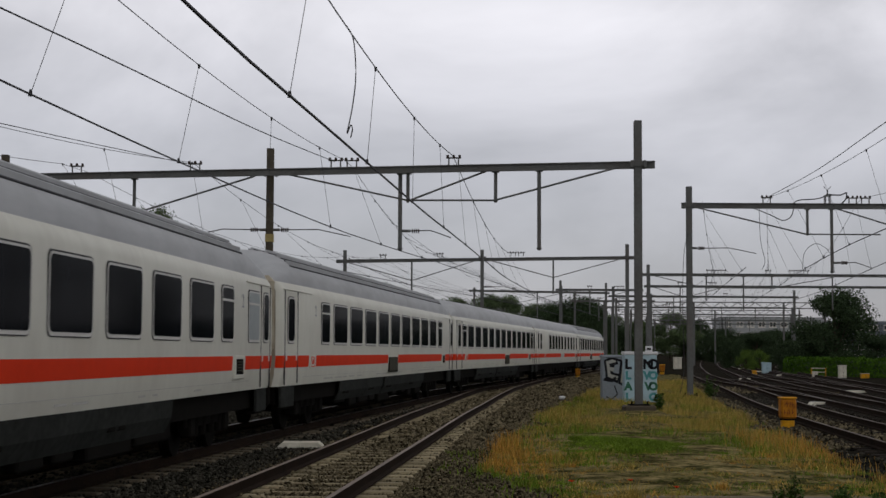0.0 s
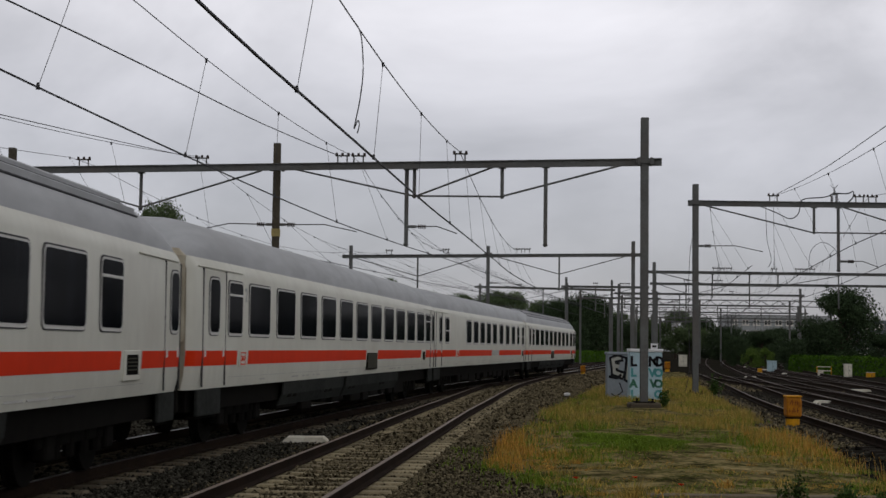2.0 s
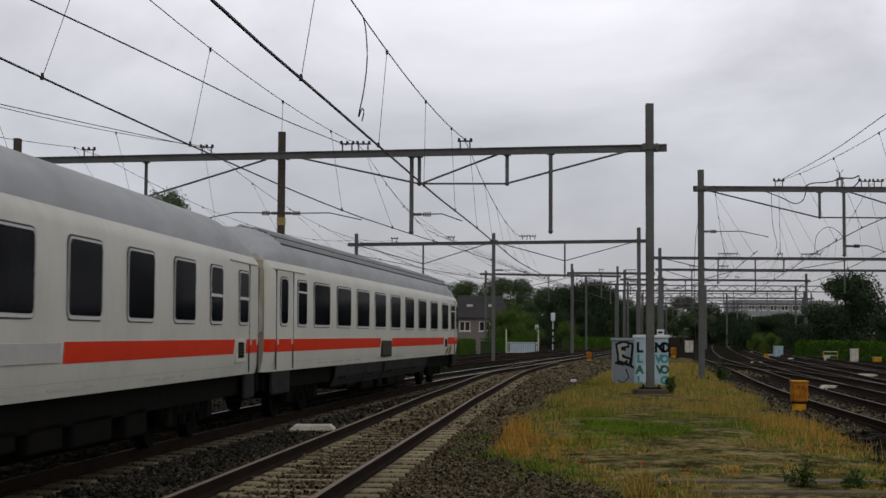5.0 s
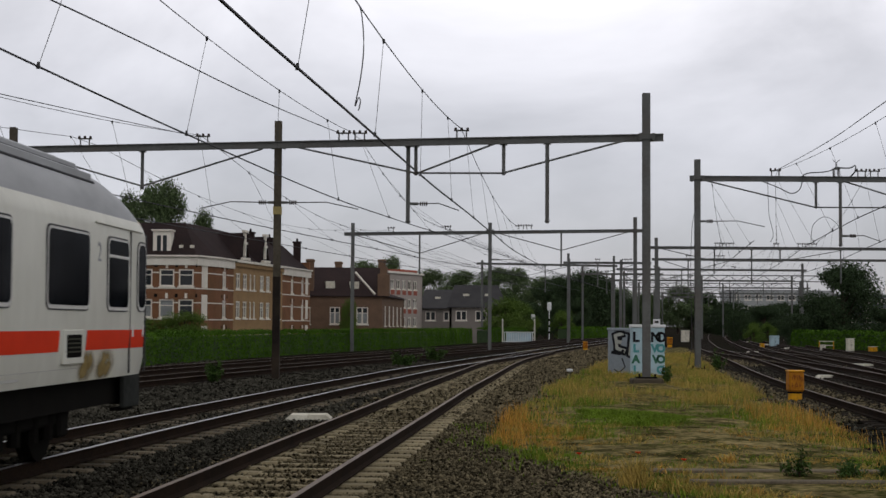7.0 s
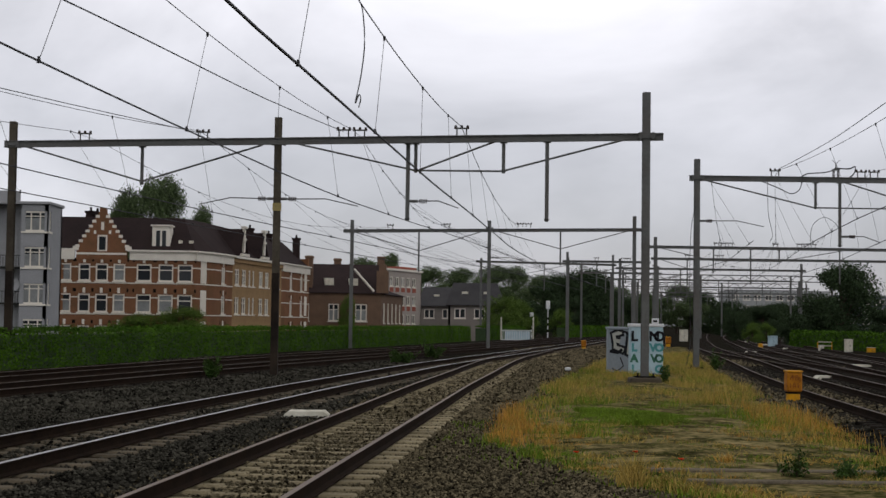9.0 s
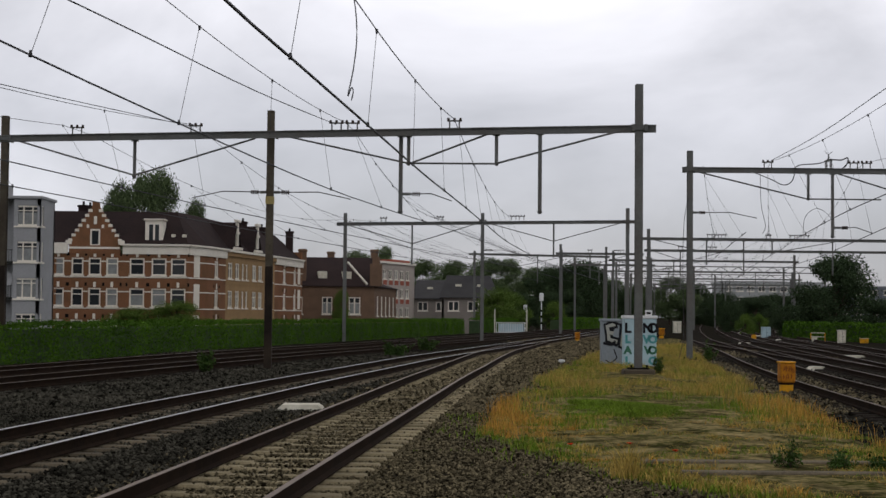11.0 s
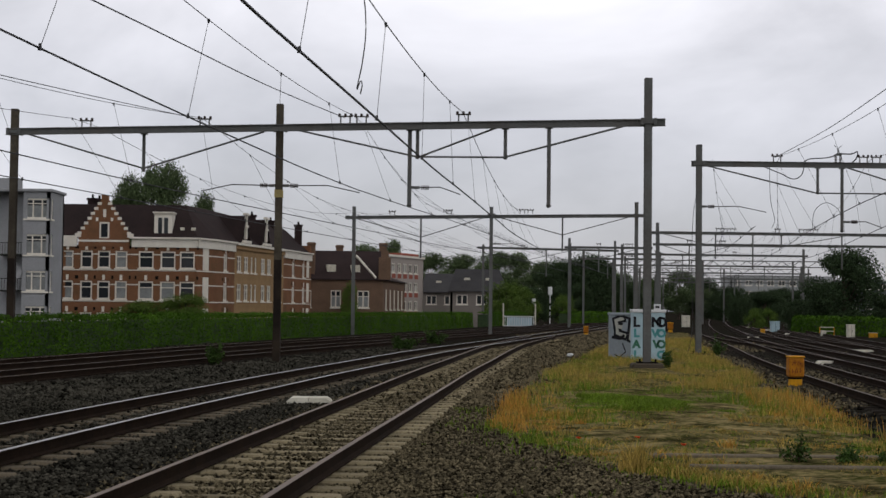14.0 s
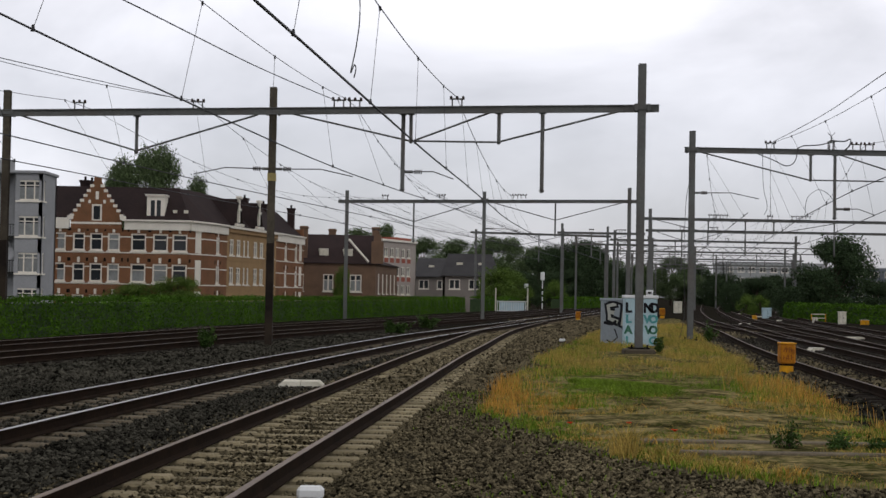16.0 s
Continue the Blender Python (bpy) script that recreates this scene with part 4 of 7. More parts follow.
overhead("overhead wires above the second yard track", R_2, [(9.9, 12, 8.4), (14.2, 64, 8.4), (26.6, 119.5, 8.4), (29, 170, 8.5), (33, 215, 8.6), (46, 255, 8.6)], 18, 253, sag=0.8, off=([40, 50, 80], [-0.65, -0.6, 0.1]))
overhead("overhead wires above the third yard track", R_3, [(14.5, 12, 8.4), (18.2, 64, 8.4), (29.1, 119.5, 8.4), (33, 170, 8.5), (41, 215, 8.6)], 18, 213, phase=3.0, sag=0.9)


def loose_wire(label, pts, r=0.012):
    bm = B()
    pts = [Vector(p) for p in pts]
    fine = []
    for k in range(len(pts) - 1):
        p0, p1, p2, p3 = pts[max(k - 1, 0)], pts[k], pts[k + 1], pts[min(k + 2, len(pts) - 1)]
        for j in range(5):
            u = j / 5
            fine.append(0.5 * ((2 * p1) + (p2 - p0) * u + (2 * p0 - 5 * p1 + 4 * p2 - p3) * u * u + (3 * p1 - p0 - 3 * p2 + p3) * u**3))
    fine.append(pts[-1])
    tube(bm, fine, r)
    return solid("hanging_wire", bm, M_WIRE, label, "hanging wire", group="loose feeder wires")


loose_wire("loose grey feeder wire hanging with a hooked end", [(-1.6, 25, 7.24), (-1.47, 25, 7.0), (-1.42, 25, 6.4), (-1.47, 25, 5.85), (-1.56, 25, 5.38), (-1.50, 25, 5.52), (-1.47, 25, 5.45), (-1.50, 25, 5.3)], 0.011)
loose_wire("bare feeder wire running to the portal", [(-8.3, -8, 4.7), (-7.4, 4, 5.45), (-5.83, 24, 6.65), (-4.75, 38, 7.4), (-3.55, 50.5, 8.15)], 0.014)
loose_wire("second bare feeder wire to the outer portal stand", [(-19.5, 0, 6.2), (-14.5, 20, 6.7), (-10.7, 36, 7.2), (-8.7, 51.8, 8.2)], 0.012)
loose_wire("bare feeder wire beside the yard wires", [(9.0, 12, 7.2), (10.7, 34, 7.3), (12.6, 49, 7.8), (14.1, 64, 8.35)], 0.012)
loose_wire("curled jumper wire on the portal", [(15.35, 64.0, 8.17), (15.63, 64.0, 8.31), (16.28, 64.0, 8.36), (16.65, 64.0, 8.45), (16.83, 64.0, 8.59)], 0.025)
loose_wire("sagging jumper wire below the portal beam", [(13.60, 64.0, 7.96), (14.34, 64.0, 7.67), (14.89, 64.0, 7.43), (15.26, 64.0, 7.62), (15.40, 64.0, 8.17)], 0.022)
loose_wire("jumper wire to the post insulator", [(16.83, 64.0, 8.56), (17.39, 64.0, 8.54), (17.66, 64.0, 8.64), (17.62, 64.0, 8.36), (17.39, 64.0, 8.13)], 0.03)
loose_wire("thin cable hanging beside the mast", [(10.73, 63.8, 6.79), (10.56, 63.8, 5.86), (10.50, 63.8, 3.83), (10.54, 63.8, 1.05), (10.36, 63.8, -0.06)], 0.012)
loose_wire("drooping jumper loop below the wires", [(13.87, 64.0, 7.96), (13.92, 64.0, 6.51), (14.10, 64.0, 5.68), (13.97, 64.0, 5.31)], 0.012)
loose_wire("drooping jumper loop near the contact wire", [(15.72, 64.0, 5.31), (15.82, 64.0, 6.05), (16.28, 64.0, 6.42), (16.74, 64.0, 6.23), (17.02, 64.0, 5.86)], 0.012)


def post_insulator(x, y, z):
    t = thing("post_insulator", "dark ribbed switch insulator with a small crown", "insulator", Matrix.Translation((x, y, z)))
    for dx in (-0.1, 0.1):
        bm = B()
        for k in range(5):
            rod(bm, (dx, 0, 0.06 * k), (dx, 0, 0.06 * k + 0.04), 0.07, 0.05, 8)
        part("ribbed_body", bm, M_INSUL, t)
    bm = B()
    box(bm, -0.16, 0.16, -0.06, 0.06, 0.3, 0.36, 0.01)
    rod(bm, (0, 0, 0.36), (0, 0, 0.6), 0.03, 0.03, 6)
    for a in (-1, 1):
        rod(bm, (0, 0, 0.58), (a * 0.16, 0, 0.75), 0.014, 0.014, 5)
    part("crown", bm, M_STEEL, t)


post_insulator(16.83, 64, 8.16)

# yellow band on the mast between the tracks
bm = B()
box(bm, -5.99, -5.71, 51.3 - 0.135, 51.3 + 0.135, 5.45, 5.72)
solid("marking_band", bm, mat("faded_yellow", (0.42, 0.34, 0.13), (0.25, 0.2, 0.09), 0.8), "faded yellow band painted round the mast", "marking band")


# ---------------------------------------------------------------- leaves
def leaf_cloud(name, centres, normals, size, material, rng, jitter=0.9):
    """Many small bent leaf cards round the given centres, as one mesh."""
    n = len(centres)
    nrm = normals + rng.normal(0, jitter, (n, 3))
    nrm /= np.linalg.norm(nrm, axis=1)[:, None] + 1e-9
    ref = rng.normal(0, 1, (n, 3))
    u = np.cross(nrm, ref)
    u /= np.linalg.norm(u, axis=1)[:, None] + 1e-9
    v = np.cross(nrm, u)
    s = size * rng.uniform(0.6, 1.4, (n, 1))
    tip, tail = centres + u * s, centres - u * s
    l, r = centres + v * s * 0.55 + nrm * s * 0.2, centres - v * s * 0.55 + nrm * s * 0.2
    verts = np.stack([tail, l, tip, r], 1).reshape(-1, 3)
    q = np.arange(n)[:, None] * 4
    faces = np.vstack([q + np.array([[0, 1, 2]]), q + np.array([[0, 2, 3]])])
    me = bpy.data.meshes.new(name)
    me.from_pydata(verts.tolist(), [], faces.tolist())
    me.materials.append(material)
    return me


def tree(label, h, r, material, seed, leaves=5000, size=0.3, trunk=0.35, base=0.25):
    """Tapered trunk, limbs and a crown of many leaf cards in uneven clumps."""
    rng = np.random.default_rng(seed)
    t = thing("tree", label, "tree", group="trees round the yard")
    bm = B()
    rod(bm, (0, 0, -0.3), (0.1, 0.05, h * 0.45), trunk, trunk * 0.6, 9)
    rod(bm, (0.1, 0.05, h * 0.45), (0, 0.1, h * 0.85), trunk * 0.6, trunk * 0.12, 8)
    tr = part("trunk", bm, M_BARK, t)
    clumps = []
    nc = 26
    for k in range(nc):
        a = rng.uniform(0, math.tau)
        f = rng.uniform(0, 1)
        z = h * (base + (0.97 - base) * f)
        prof = math.sin(math.pi * (0.12 + 0.83 * f)) ** 0.65
        d = r * prof * math.sqrt(rng.uniform(0.1, 1)) * 0.8
        clumps.append((d * math.cos(a), d * math.sin(a), z, r * rng.uniform(0.26, 0.46)))
        bm = B() if k == 0 else bm
        rod(bm, (0.05, 0.05, max(h * 0.2, z - r * 0.8)), (d * math.cos(a), d * math.sin(a), z), trunk * 0.22, trunk * 0.05, 5)
    part("bough", bm, M_BARK, t)
    per = leaves // nc
    cs, ns = [], []
    for x, y, z, q in clumps:
        d = rng.normal(0, 1, (per, 3))
        d /= np.linalg.norm(d, axis=1)[:, None]
        rad = q * rng.uniform(0.55, 1.05, (per, 1))
        rad *= 1 + 0.25 * np.sin(d[:, :1] * 7 + d[:, 2:] * 5)
        cs.append(np.array([x, y, z]) + d * rad * np.array([1, 1, 0.85]))
        ns.append(d)
    me = leaf_cloud("crown", np.vstack(cs), np.vstack(ns), size, material, rng)
    ob = new("crown", me)
    ob.parent = t
    return t


def bare_core(bm, pts, z0, z1, w):
    """A low wall of constant width along plan points."""
    a = [(bm.verts.new((x - w, y, z0)), bm.verts.new((x - w, y, z1)), bm.verts.new((x, y, z1)), bm.verts.new((x, y, z0))) for x, y in pts]
    for p, q in zip(a[:-1], a[1:]):
        for k in range(4):
            bm.faces.new((p[k], q[k], q[(k + 1) % 4], p[(k + 1) % 4]))
    bm.faces.new(a[0])
    bm.faces.new(a[-1][::-1])


def hedge(label, pts, z0, z1, w, seed, density=230, size=0.05, material=None, facing=1):
    """A clipped hedge: dark twiggy core under a skin of small leaves with a slightly ragged top."""
    rng = np.random.default_rng(seed)
    t = thing("hedge", label, "hedge", group="clipped hedges")
    bm = B()
    bare_core(bm, [(x - 0.1 * facing, y) for x, y in pts], z0 - 0.4, z1 - 0.12, (w - 0.2) * facing)
    part("twig_core", bm, M_LEAFDARK, t)
    P = np.array(pts)
    seg = np.hypot(*np.diff(P, axis=0).T)
    total = seg.sum()
    cum = np.r_[0, np.cumsum(seg)]
    n = int(total * (z1 - z0) * density)
    s = rng.uniform(0, total, n)
    bx = np.interp(s, cum, P[:, 0])
    by = np.interp(s, cum, P[:, 1])
    z = rng.uniform(z0, z1, n)
    bump = 0.08 * np.sin(s * 1.3) + 0.06 * np.sin(s * 3.1 + z * 2)
    face = np.stack([bx + facing * bump * 0.6 + rng.normal(0, 0.04, n), by, z], 1)
    nf = np.tile([facing * 0.8, -0.6, 0.2], (n, 1))
    m = int(total * w * density * 1.3)
    s2 = rng.uniform(0, total, m)
    tx = np.interp(s2, cum, P[:, 0]) - facing * rng.uniform(0, w, m)
    ty = np.interp(s2, cum, P[:, 1])
    tz = z1 + 0.05 * np.sin(s2 * 0.9) + 0.04 * np.sin(s2 * 2.7) + np.abs(rng.normal(0, 0.07, m))
    top = np.stack([tx, ty, tz], 1)
    nt = np.tile([0, 0, 1.0], (m, 1))
    ob = new("leaves", leaf_cloud("leaves", np.vstack([face, top]), np.vstack([nf, nt]), size, material or M_HEDGE, rng, 0.6))
    ob.parent = t
    return t


hedge("long clipped bright green hedge along the railway", [(-23, 8), (-19.3, 30), (-15.55, 52), (-12.9, 68), (-9.6, 89.5), (-5.5, 108), (-1.6, 128), (1.6, 146), (2.7, 153)], -0.5, 1.12, 1.3, 3)
hedge("clipped hedge behind the gap at the crossing", [(4.6, 163), (8.2, 180), (10.4, 190)], -0.5, 1.15, 1.3, 4)
hedge("low hedge at the end of the curve", [(16.5, 200), (24, 228), (36, 262)], -0.5, 1.2, 1.5, 5, density=60, size=0.12)
hedge("dark green hedge beyond the yard tracks", [(37.5, 95), (35.4, 116), (33, 128), (32.5, 140)], -0.5, 1.15, 1.6, 6, density=80, size=0.11, facing=-1)
hedge("dark green hedge further along the yard", [(44, 60), (40, 80), (37.5, 95)], -0.5, 1.2, 1.6, 7, density=60, size=0.12, facing=-1)

T_A = tree("tall leafy tree above the roofs", 15, 5.2, M_LEAF, 11, 24000, 0.15)
T_A.matrix_basis = Matrix.Translation((-38.0, 190, -2.4)) @ Matrix.Diagonal((0.78, 0.78, 1.38, 1))
T_B = tree("broad dark leafy tree", 9, 5.0, M_LEAFDARK, 12, 22000, 0.13, base=0.12)
T_B.matrix_basis = Matrix.Translation((37.9, 142, -0.4)) @ Matrix.Diagonal((0.86, 0.86, 0.82, 1))
T_C = tree("rounded green tree of the railway edge", 8, 4.4, M_LEAFLIGHT, 13, 16000, 0.12, base=0.08)
T_C.matrix_basis = Matrix.Translation((8.2, 205, -0.5)) @ Matrix.Diagonal((0.8, 0.8, 0.66, 1))


def plant(src, x, y, sx, sz, turn, label=""):
    c = copy_thing(src, Matrix.Translation((x, y, -0.6)) @ Matrix.Rotation(turn, 4, 'Z'))
    c.matrix_basis = Matrix.Translation((x, y, -0.6)) @ Matrix.Rotation(turn, 4, 'Z') @ Matrix.Diagonal((sx, sx, sz, 1))
    if label:
        c["label"] = label
    return c


rt = random.Random(5)
plant(T_A, -41.0, 192, 0.62, 1.2, 1.0)
plant(T_A, -35.6, 193, 0.66, 1.3, 2.6)
plant(T_A, -32.4, 197, 0.5, 1.08, 4)
plant(T_A, -43.0, 196, 0.5, 1.1, 3)
plant(T_A, -13.2, 255, 0.95, 0.82, 2)
plant(T_A, -9.6, 250, 0.6, 0.86, 5)
for x, y, s, z in ((-3, 275, 1.0, 0.78), (2.2, 290, 1.2, 0.8), (9, 290, 1.1, 0.84), (13.5, 300, 1.0, 0.86), (17.5, 285, 1.0, 0.72), (6, 270, 0.9, 0.66)):
    plant(T_A, x, y, s, z, rt.uniform(0, 6))
for x, y, s, z in ((17.5, 262, 0.9, 0.95), (21, 268, 0.9, 1.12), (24.5, 262, 1.0, 1.2), (28, 270, 1.0, 1.15), (31.5, 290, 0.9, 0.9), (35, 300, 1.0, 0.8), (18.5, 240, 0.55, 0.6), (21.5, 243, 0.55, 0.66), (13, 222, 0.55, 0.55), (27, 300, 1.2, 1.1)):
    plant(T_B, x, y, s, z, rt.uniform(0, 6), "dark dense tree beyond the curve")
for x, y, s, z in ((47, 350, 1.3, 0.95), (60, 350, 1.2, 1.0), (66, 345, 1.0, 0.8), (56, 300, 0.8, 0.6), (62, 290, 0.9, 0.6), (67, 300, 1.0, 0.7), (52, 250, 0.6, 0.55), (57, 240, 0.7, 0.6), (50, 225, 0.5, 0.5)):
    plant(T_B, x, y, s, z, rt.uniform(0, 6), "dark tree along the far yard")
for x, y, s, z in ((44.0, 150, 0.6, 0.42), (48.5, 146, 0.85, 0.44), (36.0, 152, 0.45, 0.36), (52, 160, 0.9, 0.5), (56, 150, 0.9, 0.5), (47, 120, 0.6, 0.36), (46, 180, 0.8, 0.6), (42, 196, 0.6, 0.5), (37, 188, 0.4, 0.4)):
    plant(T_B, x, y, s, z, rt.uniform(0, 6), "dark bushy tree beyond the yard tracks")
for x, y, s, z in ((40, 340, 1.1, 0.68), (53, 340, 1.0, 0.72), (57, 345, 0.9, 0.66), (44, 330, 0.8, 0.6)):
    plant(T_A, x, y, s, z, rt.uniform(0, 6), "green tree at the far end of the yard")
plant(T_C, 10.8, 215, 0.7, 0.6, 1.5)
plant(T_C, 17.6, 225, 0.5, 0.5, 2.5)
plant(T_C, 35.2, 170, 0.28, 0.3, 2.5, "small green bush between the yard tracks")
plant(T_C, 37.2, 172, 0.28, 0.3, 4.5, "small green bush between the yard tracks")
plant(T_C, -12.7, 196, 0.3, 0.62, 0.5, "slim dark tree in front of the brick house")
plant(T_C, -26, 148, 0.7, 0.38, 0.5, "overgrown shrubs in front of the brick house")
plant(T_C, -30.5, 149, 0.7, 0.30, 2.5, "overgrown shrubs in front of the brick house")


# ---------------------------------------------------------------- buildings
def facade(name, parent, p, q, z0, z1, openings, material, depth=0.22, thick=0.35, label=""):
    """A wall from p to q in plan (its face to the right of p-q seen from above is outside), with real openings (u0, u1, za, zb)."""
    p, q = Vector((*p, 0)), Vector((*q, 0))
    d = (q - p).normalized()
    out = Vector((d.y, -d.x, 0))
    L = (q - p).length
    us = sorted({0, L, *[o[0] for o in openings], *[o[1] for o in openings]})
    zs = sorted({z0, z1, *[o[2] for o in openings], *[o[3] for o in openings]})
    bm = B()
    P = lambda u, z, k=0.0: bm.verts.new(p + d * u - out * k + Vector((0, 0, z)))
    for ua, ub in zip(us[:-1], us[1:]):
        for za, zb in zip(zs[:-1], zs[1:]):
            um, zm = (ua + ub) / 2, (za + zb) / 2
            if any(o[0] < um < o[1] and o[2] < zm < o[3] for o in openings):
                continue
            bm.faces.new((P(ua, za), P(ub, za), P(ub, zb), P(ua, zb)))
    for o in openings:
        a, b, c, e = o[:4]
        for (u1, v1), (u2, v2) in (((a, c), (a, e)), ((a, e), (b, e)), ((b, e), (b, c)), ((b, c), (a, c))):
            bm.faces.new((P(u1, v1), P(u2, v2), P(u2, v2, depth), P(u1, v1, depth)))
    bm.faces.new((P(0, z0, thick), P(0, z1, thick), P(L, z1, thick), P(L, z0, thick)))
    bm.faces.new((P(0, z1), P(L, z1), P(L, z1, thick), P(0, z1, thick)))
    bm.faces.new((P(0, z0), P(0, z1), P(0, z1, thick), P(0, z0, thick)))
    bm.faces.new((P(L, z0, thick), P(L, z1, thick), P(L, z1), P(L, z0)))
    w = part(name, bm, material, parent, label)
    frame_m = Matrix.Translation(p) @ Matrix((( d.x, out.x, 0, 0), (d.y, out.y, 0, 0), (0, 0, 1, 0), (0, 0, 0, 1)))
    return w, frame_m, L


def window(parent, fm, o, style="sash", rng=random, curtain=None, white=None):
    """A window in an opening: frame, panes, bars and sill; fm maps (along, outward, up)."""
    a, b, c, e = o[:4]
    white = white or M_PLASTER
    bm = B()
    t = 0.14 if style != "thin" else 0.08
    for q in ((a, a + t, c, e), (b - t, b, c, e), (a + t, b - t, c, c + t), (a + t, b - t, e - t, e)):
        box(bm, q[0], q[1], -0.16, -0.06, q[2], q[3], m=fm)
    zc = c + (e - c) * 0.66
    if style in ("sash", "cross"):
        box(bm, a + t, b - t, -0.15, -0.08, zc - 0.05, zc + 0.05, m=fm)
    if style in ("cross", "double"):
        um = (a + b) / 2
        box(bm, um - 0.09, um + 0.09, -0.15, -0.07, c + t, e - t, m=fm)
    if style == "triple":
        for um in (a + (b - a) * 0.33, a + (b - a) * 0.7):
            box(bm, um - 0.05, um + 0.05, -0.15, -0.07, c + t, e - t, m=fm)
        box(bm, a + t, b - t, -0.15, -0.08, e - (e - c) * 0.25 - 0.04, e - (e - c) * 0.25 + 0.04, m=fm)
    w = part("window", bm, white, parent)
    cur = rng.random() < (0.3 if curtain is None else curtain)
    bm = B()
    box(bm, a + 0.02, b - 0.02, -0.19, -0.165, c + 0.02, zc, m=fm)
    part("pane", bm, M_CURTAIN if cur else M_PANE, w)
    bm = B()
    box(bm, a + 0.02, b - 0.02, -0.19, -0.165, zc, e - 0.02, m=fm)
    part("pane", bm, M_PANE if not cur or rng.random() < 0.5 else M_CURTAIN, w)
    bm = B()
    box(bm, a - 0.1, b + 0.1, -0.05, 0.1, c - 0.14, c - 0.003, m=fm)
    part("sill", bm, white, w)
    return w


def bar(name, parent, fm, a, b, c, e, y0, y1, material):
    bm = B()
    box(bm, a, b, y0, y1, c, e, m=fm)
    return part(name, bm, material, parent)


def roof_face(name, parent, pts, material, thick=0.12):
    bm = B()
    vs = [bm.verts.new(p) for p in pts]
    f = bm.faces.new(vs)
    r = bmesh.ops.extrude_face_region(bm, geom=[f])
    bmesh.ops.translate(bm, vec=(0, 0, -thick), verts=[v for v in r["geom"] if isinstance(v, bmesh.types.BMVert)])
    bmesh.ops.recalc_face_normals(bm, faces=bm.faces)
    return part(name, bm, material, parent)


def brick_details(parent, fm, wins, us0, us1, white_bands):
    """Stone bands, keystones and corner blocks round the windows of a red facade."""
    for z in white_bands:
        edges = sorted([us0] + [x for o in wins if o[2] < z < o[3] for x in (o[0], o[1])] + [us1])
        for a, b in zip(edges[::2], edges[1::2]):
            if b - a > 0.15:
                bar("stone_band", parent, fm, a, b, z - 0.05, z + 0.06, -0.02, 0.035, M_PLASTER)
    for o in wins:
        um = (o[0] + o[1]) / 2
        bar("keystone", parent, fm, um - 0.13, um + 0.13, o[3] + 0.08, o[3] + 0.62, -0.02, 0.05, M_PLASTER)
        for x in (o[0] - 0.28, o[1] + 0.28):
            bar("dark_vent", parent, fm, x - 0.09, x + 0.09, o[3] + 0.2, o[3] + 0.55, -0.02, 0.02, M_BLACK)


